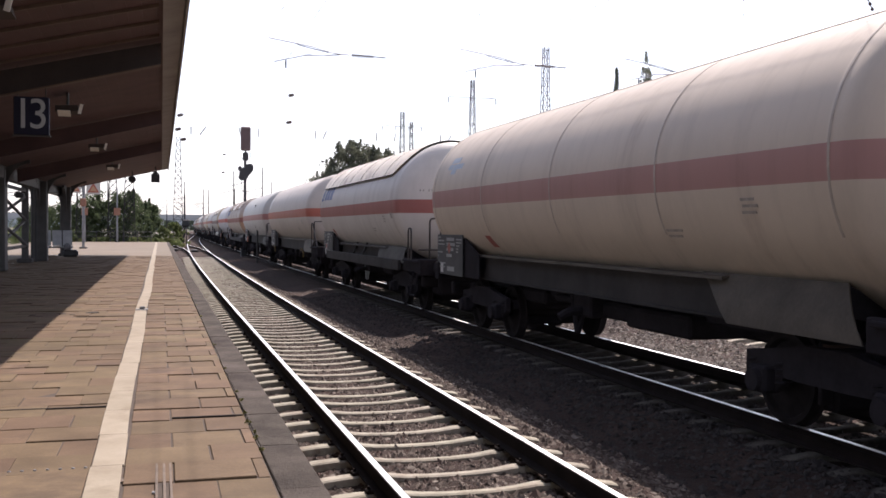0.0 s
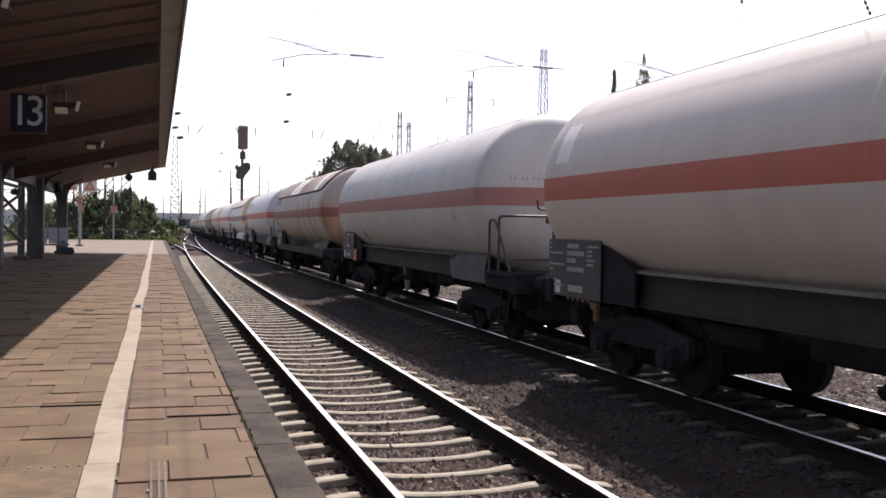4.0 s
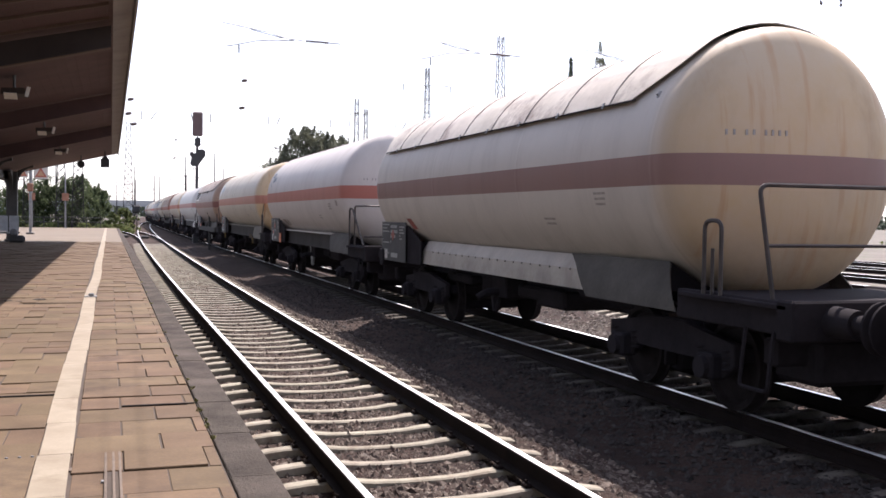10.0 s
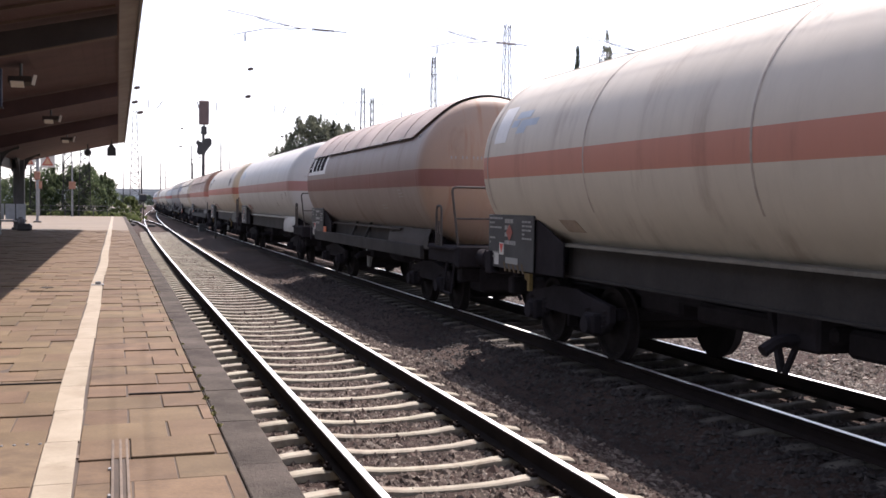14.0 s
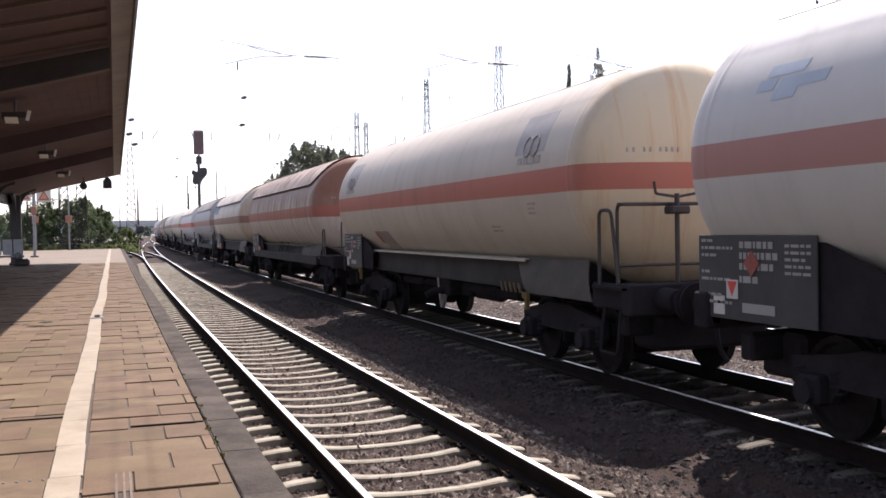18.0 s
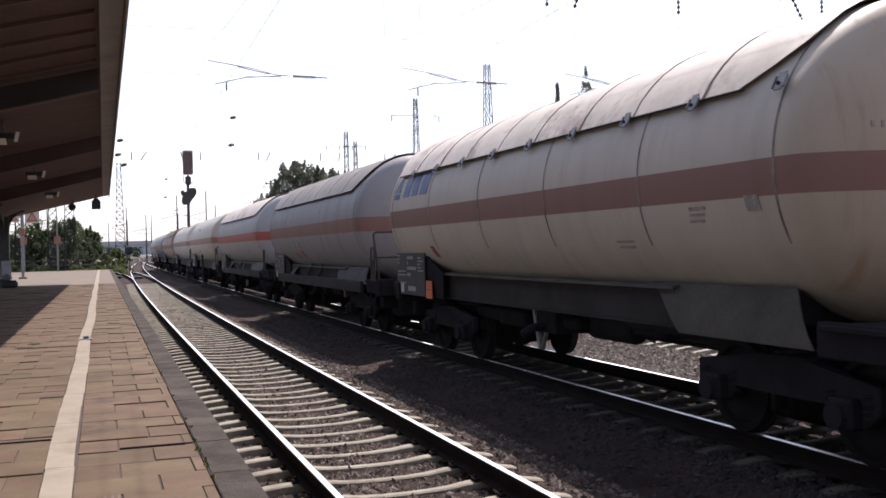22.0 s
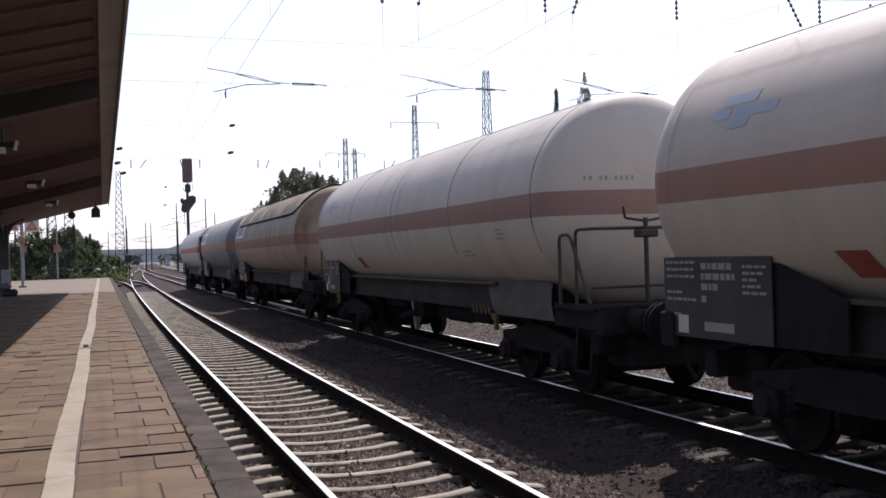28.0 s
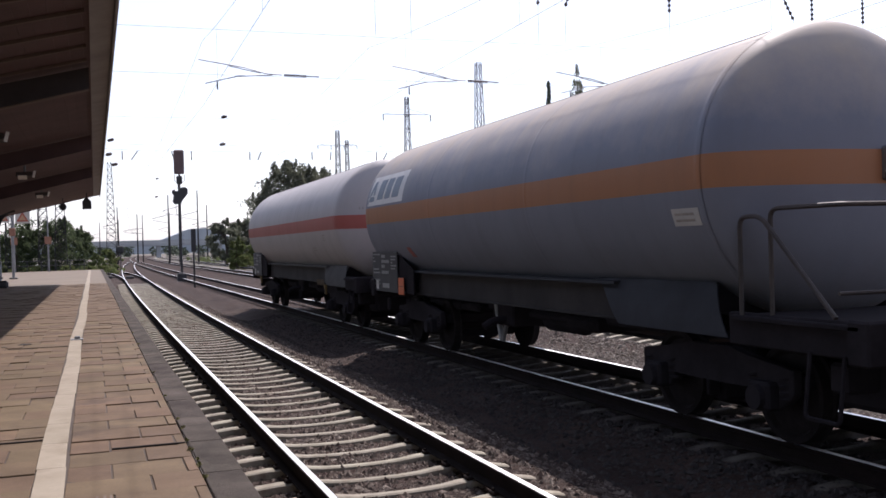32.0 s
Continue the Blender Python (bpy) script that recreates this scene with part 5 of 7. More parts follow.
def tree(name, x, y, h, spread, leaf, mat, seed, label, trunk=0.3, bottom=0.35, clumps=70, per=90, group=""):
    rnd = random.Random(seed)
    ob = thing(name, label, "tree" if h > 4 else "shrub", pose(x, y, -0.5), group)
    cs = []
    for i in range(clumps):
        u = rnd.random()
        z = h * (bottom + (1 - bottom) * u)
        r = spread * (0.35 + 0.65 * math.sin(math.pi * min(0.97, 0.2 + 0.78 * u))) * math.sqrt(rnd.random())
        a = rnd.uniform(0, math.tau)
        cs.append((math.cos(a) * r, math.sin(a) * r, z * rnd.uniform(0.88, 1.0), rnd.uniform(0.13, 0.27) * spread))
    for i in range(clumps // 4):
        c = cs[rnd.randrange(clumps)]
        if c[2] > h * 0.5:
            for q in range(4):
                cs.append((c[0] * (1 + q * 0.03), c[1] * (1 + q * 0.03), c[2] + q * 0.05 * h ** 0.8, (0.1 - q * 0.02) * spread))
    bm = bmesh.new()
    tube(bm, [(0, 0, -0.1), (0.05 * spread, 0, h * 0.3), (0, 0.04 * spread, h * 0.62), (0.03, 0, h * 0.9)], trunk, 8, trunk * 0.25)
    part("trunk", bm, BARK, ob, "", True)
    for i in range(9):
        c = cs[i * (len(cs) // 9)]
        part("limb", tube(bmesh.new(), [(0, 0, c[2] * 0.55), (c[0] * 0.5, c[1] * 0.5, c[2] * 0.85), c[:3]], trunk * 0.4, 5, trunk * 0.08), BARK, ob)
    put("crown", leafy_mesh(cs, per, leaf, mat, seed), ob)
    return ob


rr = random.Random(7)
for i, (x, y, h, s) in enumerate([(-9.8, 112, 4.4, 2.4), (-7.4, 110.5, 5.2, 2.3), (-5.4, 113, 5.6, 2.5), (-3.2, 111, 5.4, 2.3), (-1.5, 113.5, 4.6, 2.0), (-12.5, 114, 4.0, 2.6)]):
    tree("bush", x, y, h * 1.12, s * 1.08, 0.12, LEAF_DARK, 20 + i, "dark green overgrown bush at the platform's end", 0.08, 0.05, 140, 46, "bushes at the platform's end")
for i, (x, y, h, s) in enumerate([(0.4, 110, 2.3, 1.1), (1.5, 114, 3.0, 1.1), (2.4, 119, 2.6, 1.2), (-0.6, 107.5, 1.2, 0.9), (-2.5, 107, 1.3, 1.1), (-5.5, 107, 1.3, 1.2), (-8.5, 107.2, 1.4, 1.2)]):
    tree("shrub", x, y, h, s, 0.13, LEAF_LIGHT, 40 + i, "light green weeds and saplings beside the track", 0.03, 0.03, 34, 36, "saplings beside the track")
# leaves lightened and greyed: the haze before the trees is put into the colour
LEAF_HAZED = island_surface("grey_green_leaves", [(0.14, 0.155, 0.11), (0.19, 0.205, 0.145), (0.25, 0.26, 0.19), (0.16, 0.175, 0.125)], 0.8, 0.5)


def shoots(x, y, spots, mat, seed, label):
    """A feathery crown: many upright shoots with small leaves, over a trunk."""
    rnd = random.Random(seed)
    ob = thing("tree", label, "tree", pose(x, y, -0.5), "trees behind the train")
    part("trunk", tube(bmesh.new(), [(0, 0, -0.1), (0.1, 0, 4), (0, 0.1, 8)], 0.3, 8, 0.1), BARK, ob, "", True)
    cs = []
    for dx, top, n in spots:
        part("limb", tube(bmesh.new(), [(dx * 0.2, 0, 4.5), (dx * 0.7, 0, 6.5), (dx, 0, top - 1.0)], 0.12, 5, 0.03), BARK, ob)
        for i in range(n):
            h = top - 2.6 * rnd.random() ** 1.6
            px, py = dx + rnd.gauss(0, 0.9), rnd.gauss(0, 1.0)
            lean = rnd.gauss(0, 0.035)
            for q in range(7):
                cs.append((px + lean * (q - 6), py, h - (6 - q) * 0.26, 0.12 + 0.09 * (6 - q)))
        for i in range(60):
            cs.append((dx + rnd.gauss(0, 0.85), rnd.gauss(0, 1.2), rnd.uniform(5.0, top - 0.9), rnd.uniform(0.4, 0.8)))
    put("crown", leafy_mesh(cs, 19, 0.15, mat, seed, -0.6), ob)


shoots(22.4, 117, [(-2.2, 11.0, 9), (-1.0, 12.8, 12), (0.2, 13.1, 13), (1.4, 12.4, 12), (2.5, 12.0, 10)], LEAF_HAZED, 60, "grey-green feathery tree standing behind the train")
shoots(26.6, 117.5, [(-2.2, 11.7, 9), (-1.2, 11.8, 11), (0.2, 12.1, 11), (1.5, 12.0, 9), (2.6, 11.3, 7)], LEAF_HAZED, 61, "grey-green feathery tree standing behind the train")
shoots(19.0, 117.5, [(-0.6, 9.5, 6), (0.4, 10.2, 7), (1.2, 9.9, 6)], LEAF_HAZED, 62, "smaller grey-green tree behind the train")


def poplar(x, y, h, r, mat, seed, label):
    """A slender pointed tree with leaves close to its upright limbs."""
    rnd = random.Random(seed)
    ob = thing("poplar", label, "tree", pose(x, y, -0.5), "poplars")
    part("trunk", tube(bmesh.new(), [(0, 0, -0.1), (0, 0, h * 0.5), (0, 0, h * 0.97)], 0.09, 7, 0.02), BARK, ob, "", True)
    cs = []
    for i in range(150):
        u = rnd.random() ** 0.8
        rr2 = r * min(1.0, (1 - u) * 3.2 + 0.06) * math.sqrt(rnd.random())
        a = rnd.uniform(0, math.tau)
        x0, y0, z0 = math.cos(a) * rr2, math.sin(a) * rr2, h * (0.1 + 0.88 * u)
        for q in range(3):
            cs.append((x0, y0, z0 + q * 0.16, 0.2 - q * 0.05))
    for k in range(6):
        a = k * math.tau / 6
        part("limb", tube(bmesh.new(), [(0, 0, h * 0.3), (math.cos(a) * r * 0.5, math.sin(a) * r * 0.5, h * 0.6), (math.cos(a) * r * 0.2, math.sin(a) * r * 0.2, h * 0.9)], 0.03, 5, 0.01), BARK, ob)
    put("crown", leafy_mesh(cs, 7, 0.1, mat, seed, -0.8), ob)


poplar(40.95, 79, 18.2, 1.0, LEAF_HAZED, 95, "tall pointed grey-green poplar in the distance")
poplar(41.8, 80, 16.8, 0.8, LEAF_HAZED, 96, "tall pointed grey-green poplar in the distance")
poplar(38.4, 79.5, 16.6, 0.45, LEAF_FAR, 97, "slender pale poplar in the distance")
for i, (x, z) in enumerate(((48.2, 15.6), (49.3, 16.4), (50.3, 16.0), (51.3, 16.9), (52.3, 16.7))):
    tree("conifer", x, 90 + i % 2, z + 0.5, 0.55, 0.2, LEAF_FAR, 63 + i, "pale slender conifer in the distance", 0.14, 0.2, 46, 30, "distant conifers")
for i, (x, y, h, s) in enumerate([(21.0, 168, 7.4, 3.4), (24.5, 170, 7.8, 3.4), (28, 166, 6.8, 3.2)]):
    tree("tree", x, y, h, s, 0.22, LEAF_HAZED, 70 + i, "round grey-green tree beside the far tracks", 0.3, 0.1, 70, 110, "trees beside the far tracks")
for i, (x, y, h, s) in enumerate([(16.2, 120, 3.6, 1.0), (17.4, 123, 3.2, 1.3), (19.5, 128, 3.0, 1.6), (22, 133, 3.4, 1.8)]):
    tree("shrub", x, y, h, s, 0.16, LEAF_LIGHT, 80 + i, "light green shrub between the yard tracks", 0.06, 0.03, 40, 80, "shrubs between the yard tracks")


def far_woods():
    rng = random.Random(5)
    cs = []
    for i in range(520):
        a = rng.uniform(-70, 80)
        d = rng.uniform(330, 420)
        x, y = math.sin(radians(a)) * d, math.cos(radians(a)) * d
        if -8 < a < 13:
            x, y = x * 1.6, y * 1.6
        cs.append((x, y, rng.uniform(0.5, 5.0) + (2 if a < -5 else 0), rng.uniform(2.5, 5.0)))
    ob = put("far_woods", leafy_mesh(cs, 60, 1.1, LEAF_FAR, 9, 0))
    tagged(ob, "hazy belt of trees along the horizon", "woods", kind="stuff")
    cs = [(rng.uniform(20, 75), rng.uniform(75, 240), rng.uniform(-0.6, 0.3), rng.uniform(0.5, 1.3)) for _ in range(420)]
    cs += [(rng.uniform(-26, -13), rng.uniform(40, 220), rng.uniform(-0.4, 1.4), rng.uniform(0.6, 1.6)) for _ in range(160)]
    cs += [(rng.uniform(-14, 2.5), rng.uniform(106, 150), rng.uniform(-0.5, 0.2), rng.uniform(0.4, 1.0)) for _ in range(160)]
    ob = put("weeds", leafy_mesh(cs, 90, 0.16, LEAF_LIGHT, 10, 0))
    tagged(ob, "low weeds and scrub over the railway yard", "weeds", kind="stuff")


far_woods()
# distance haze is put into these two pale colours, for hills and bridge
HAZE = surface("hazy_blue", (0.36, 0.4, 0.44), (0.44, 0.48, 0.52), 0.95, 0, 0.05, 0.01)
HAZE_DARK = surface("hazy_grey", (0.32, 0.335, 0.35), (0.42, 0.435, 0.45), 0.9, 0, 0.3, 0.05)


def far_hill():
    bm = bmesh.new()
    pts = []
    for i in range(81):
        x = -700 + i * 30
        z = 14 + 22 * max(0, noise.noise((x * 0.004, 3.1, 0))) + 30 * math.exp(-((x - 190) / 60) ** 2)
        pts.append((x, z))
    prism(bm, [(-700, -5)] + pts + [(1700, -5)], "y", 1900, 2000)
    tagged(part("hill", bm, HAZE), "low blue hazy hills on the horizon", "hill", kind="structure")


far_hill()


def far_bridge():
    b = thing("road_bridge", "long grey road bridge far across the yard", "bridge", pose(0, 480, -0.5))
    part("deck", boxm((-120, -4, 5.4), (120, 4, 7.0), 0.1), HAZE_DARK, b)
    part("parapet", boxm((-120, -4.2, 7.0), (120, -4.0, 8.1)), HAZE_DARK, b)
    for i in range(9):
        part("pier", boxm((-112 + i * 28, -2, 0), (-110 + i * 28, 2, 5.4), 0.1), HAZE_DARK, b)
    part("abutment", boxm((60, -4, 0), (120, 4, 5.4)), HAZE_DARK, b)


far_bridge()


# ---- masts ----
def lattice_mast(name, x, y, h, w0, w1, label, bays=12, group="", arm=None, t=0.032, turned=0.0):
    ob = thing(name, label, "mast", pose(x, y, -0.5, 0, 0, turned), group)
    cor = lambda sx, sy, z: (sx * (w0 + (w1 - w0) * z / h) / 2, sy * (w0 + (w1 - w0) * z / h) / 2, z)
    for sx in (-1, 1):
        for sy in (-1, 1):
            part("leg", rod(cor(sx, sy, 0), cor(sx, sy, h), t, 5), MAST_STEEL, ob)
    bm = bmesh.new()
    for k in range(bays):
        za, zb = h * k / bays, h * (k + 1) / bays
        for s in (-1, 1):
            f = 1 if k % 2 else -1
            tube(bm, [cor(-f, s, za), cor(f, s, zb)], t * 0.8, 4)
            tube(bm, [cor(f, s, za), cor(-f, s, zb)], t * 0.8, 4)
            tube(bm, [cor(s, f, za), cor(s, -f, zb)], t * 0.7, 4)
            tube(bm, [cor(-1, s, zb), cor(1, s, zb)], t * 0.5, 4)
    tagged(part("bracing", bm, MAST_STEEL, ob), kind="stuff")
    part("footing", boxm((-w0 * 0.8, -w0 * 0.8, -0.2), (w0 * 0.8, w0 * 0.8, 0.25), 0.03), WALL_CONC, ob)
    if arm:
        for z, l, n in arm:
            part("cross_arm", tube(tube(bmesh.new(), [(-l, 0, z), (l, 0, z)], t * 0.9, 5), [(-l * 0.9, 0, z), (0, 0, z + 0.5), (l * 0.9, 0, z)], t * 0.5, 4), MAST_STEEL, ob)
            for i in range(n):
                xx = -l + 2 * l * i / (n - 1)
                part("insulator", rod((xx, 0, z - 0.5), (xx, 0, z), 0.04, 6), MAST_STEEL, ob)
    return ob


MAST_STEEL = surface("mast_steel", (0.03, 0.028, 0.028), (0.065, 0.06, 0.058), 0.8, 0.0, 20, 2, shine=0.2)
lattice_mast("lattice_mast", 22.2, 55.6, 13.3, 0.85, 0.3, "tall grey lattice mast rising behind the train", 16, "lattice masts", None, 0.024)
lattice_mast("power_mast", 24.25, 76.5, 14.4, 0.9, 0.26, "slim lattice mast with a cross arm and insulators", 14, "lattice masts", [(13.0, 2.0, 2)], 0.028)
lattice_mast("lattice_mast", 25.8, 107, 15.3, 0.8, 0.36, "distant slender lattice mast", 14, "lattice masts", [(13.7, 2.2, 4)])
lattice_mast("lattice_mast", 28.6, 114, 15.0, 0.8, 0.3, "distant slender lattice mast", 14, "lattice masts")
lattice_mast("lattice_mast", 2.15, 124, 13.2, 1.3, 0.45, "grey lattice mast beside the track beyond the platform", 16, "lattice masts")
lattice_mast("lattice_mast", -3.02, 108.3, 12.6, 1.3, 0.5, "lattice mast among the bushes", 16, "lattice masts")
lattice_mast("lattice_mast", -4.65, 108.5, 12.6, 1.1, 0.45, "lattice mast among the bushes", 16, "lattice masts")
lattice_mast("lattice_mast", -7.8, 108.8, 12, 1.0, 0.5, "lattice mast among the bushes", 16, "lattice masts")
lattice_mast("lattice_mast", 36.0, 71, 11.4, 0.7, 0.4, "lattice mast beyond the yard tracks", 12, "lattice masts", [(8.6, 2.6, 3)])
for i, (x, y, h) in enumerate([(13.4, 190, 13), (15.8, 196, 15.5), (18.2, 185, 13.5), (22.5, 210, 12), (9.5, 230, 11), (5.0, 215, 12), (30.5, 150, 12.5), (12, 260, 12), (7.2, 300, 12), (20, 280, 13), (-9.5, 200, 11), (-12, 160, 10), (-14.5, 128, 9.5), (2.2, 320, 12)]):
    m = thing("catenary_mast", "thin distant catenary mast", "mast", pose(x, y, -0.5), "distant catenary masts")
    part("pole", tube(bmesh.new(), [(0, 0, 0), (0, 0, h)], 0.17, 6, 0.09), MAST_STEEL, m)
    part("arm", tube(tube(bmesh.new(), [(0, 0, h * 0.72), (-3.0, 0, h * 0.66)], 0.05, 5), [(0, 0, h * 0.6), (-2.8, 0, h * 0.64)], 0.04, 5), MAST_STEEL, m)


# ---- overhead line ----
# tube steel lightened: the bright sky's glow round thin tubes is put into it
GLARE_STEEL = surface("bright_tube", (0.2, 0.2, 0.21), (0.3, 0.3, 0.31), 0.5, 0.5, 20, 2)
WIRE = surface("copper_wire", (0.16, 0.16, 0.165), (0.24, 0.235, 0.23), 0.6, 0.4, 20, 2)
PORCELAIN = surface("brown_porcelain", (0.045, 0.03, 0.025), (0.09, 0.06, 0.05), 0.3, 0, 20, 2)


def insulator(parent, a, b, r=0.06, n=7):
    """A string of discs between two points."""
    a, b = Vector(a), Vector(b)
    bm = bmesh.new()
    prof = []
    l = (b - a).length
    for i in range(n):
        y = l * (i + 0.5) / n
        prof += [(r * 0.35, y - l / n * 0.45), (r, y - l / n * 0.12), (r, y + l / n * 0.1), (r * 0.35, y + l / n * 0.3)]
    lathe(bm, [(0, 0)] + prof + [(0, l)], 10)
    q = Vector((0, 1, 0)).rotation_difference(b - a).to_matrix().to_4x4()
    return put("insulator", mesh_of(bm, PORCELAIN, True), parent, Matrix.Translation(a) @ q, "ribbed dark insulator")


EGG = mesh_of(lathe(bmesh.new(), [(0, -0.19), (0.05, -0.17), (0.09, -0.1), (0.105, -0.02), (0.075, 0.01), (0.1, 0.04), (0.085, 0.12), (0.04, 0.18), (0, 0.19)], 12, (0, 0, 0), "x"), PORCELAIN, True)


def headspan(y, z, arms, blobs, hang, label):
    h = thing("overhead_span", label, "overhead line", group="overhead spans")
    for zz in (z, z + 1.15):
        part("span_wire", tube(bmesh.new(), [(-9, y, zz), (8, y, zz - 0.06), (20, y, zz - 0.06), (44, y, zz + 0.1)], 0.0045, 4), WIRE, h)
    for x in arms:
        insulator(h, (x - 0.3, y, z), (x + 0.3, y, z - 0.01), 0.042, 12)
        part("span_clamp", rod((x + 0.3, y, z - 0.01), (x + 0.62, y, z - 0.02), 0.014, 6), MAST_STEEL, h)
        part("registration_tube", tube(bmesh.new(), bend([(x - 0.35, y, z), (x - 0.75, y, z + 0.02), (x - 1.3, y, z + 0.16), (x - 2.45, y, z + 0.33)], 0.08), 0.014, 6), GLARE_STEEL, h)
        part("steady_arm", tube(bmesh.new(), [(x - 0.6, y, z - 0.01), (x - 1.5, y, z - 0.07), (x - 2.3, y, z - 0.27)], 0.013, 6), GLARE_STEEL, h)
        part("dropper_clamp", rod((x - 2.0, y, z - 0.22), (x - 2.0, y, z - 0.42), 0.02, 5), MAST_STEEL, h)
        part("brace", rod((x - 0.9, y, z + 0.03), (x - 1.7, y, z + 0.19), 0.012, 5), MAST_STEEL, h)
    for x, zz in blobs:
        put("insulator", EGG, h, Matrix.Translation((x, y, zz)) @ pose(0, 0, 0, 0, -14, 0) @ Matrix.Scale(0.72, 4), "dark egg-shaped insulator")
    for x, lean in hang:
        insulator(h, (x, y, z + 3.1), (x + lean, y, z + 2.2), 0.05, 6)
        part("hanger", rod((x + lean, y, z + 2.2), (x + lean, y, z + 1.15), 0.006, 5), WIRE, h)
    if hang:
        part("carrying_rope", tube(bmesh.new(), [(-9, y, z + 4.0), (4, y, z + 3.3), (12, y, z + 3.05), (22, y, z + 3.1), (44, y, z + 4.6)], 0.009, 5), WIRE, h)
    return h


headspan(25.6, 6.42, (5.1, 10.2, 15.05), (), ((7.3, 0.0), (8.6, -0.3), (12.1, 0.0), (13.3, -0.35), (16.4, 0.0), (20.4, 0.5), (21.6, 0.0), (23.6, 0.0)), "overhead wire span with insulators and registration arms")
headspan(43.0, 6.45, (), ((5.35, 6.45), (5.45, 7.62), (0.83, 6.59), (0.74, 6.0), (0.95, 5.58)), (), "overhead wire span with small dark insulators")
far_span = headspan(85.0, 6.5, (), ((5.1, 6.5), (5.2, 8.0), (13.5, 6.5), (13.5, 7.6)), (), "overhead wire span with small dark insulators")
for x, lean in ((2.5, 0.0), (3.7, -0.5), (6.4, 0.2), (8.0, 0.0), (12.84, 0.0), (13.8, -0.3), (18.2, 0.0), (19.9, -0.1), (24.0, 0.0), (25.0, -0.4)):
    part("hanger_rod", rod((x, 85.0, 10.25), (x + lean, 85.0, 9.55), 0.045, 6), PORCELAIN, far_span)
part("carrying_rope", tube(bmesh.new(), [(-9, 85.0, 11.0), (4, 85.0, 10.3), (14, 85.0, 10.25), (26, 85.0, 10.35), (44, 85.0, 11.2)], 0.012, 4), WIRE, far_span)


def overhead_line(c, path, name_label):
    o = thing("overhead_line", name_label, "overhead line", group="contact wires")
    spans = [-15.0, 25.6, 85.0, 145.0, 205.0]
    for a, b in zip(spans, spans[1:]):
        m, k = [], []
        for i in range(13):
            s = i / 12
            y = a + (b - a) * s
            side = 0.3 * (1 - 2 * s) * (1 if spans.index(a) % 2 else -1)
            k.append(path(c + side, y, 5.62))
            m.append(path(c + side, y, 5.62 + 0.45 + 1.15 * (2 * s - 1) ** 2))
        part("contact_wire", tube(bmesh.new(), k, 0.0042, 4), WIRE, o)
        part("carrying_wire", tube(bmesh.new(), m, 0.0042, 4), WIRE, o)
        for i in range(1, 12, 2):
            part("dropper", tube(bmesh.new(), [k[i], m[i]], 0.003, 4), WIRE, o)


overhead_line(NEAR_C, near_along, "contact wire with droppers over the platform track")
overhead_line(TRAIN_C, along, "contact wire with droppers over the train")
overhead_line(THIRD_C, along, "contact wire with droppers over the third track")
overhead_line(16.6, along, "contact wire with droppers over a yard track")


# ---- signals ----
SIGNAL_BLACK = surface("signal_black", (0.02, 0.02, 0.022), (0.045, 0.043, 0.045), 0.6, 0, 15, 2)
WALL_DARK = surface("dark_concrete", (0.015, 0.014, 0.014), (0.05, 0.045, 0.042), 0.9, 0, 12, 1, shine=0.2)
SIGNAL_RUST = surface("signal_back", (0.09, 0.055, 0.055), (0.14, 0.09, 0.09), 0.6, 0, 15, 1.5)


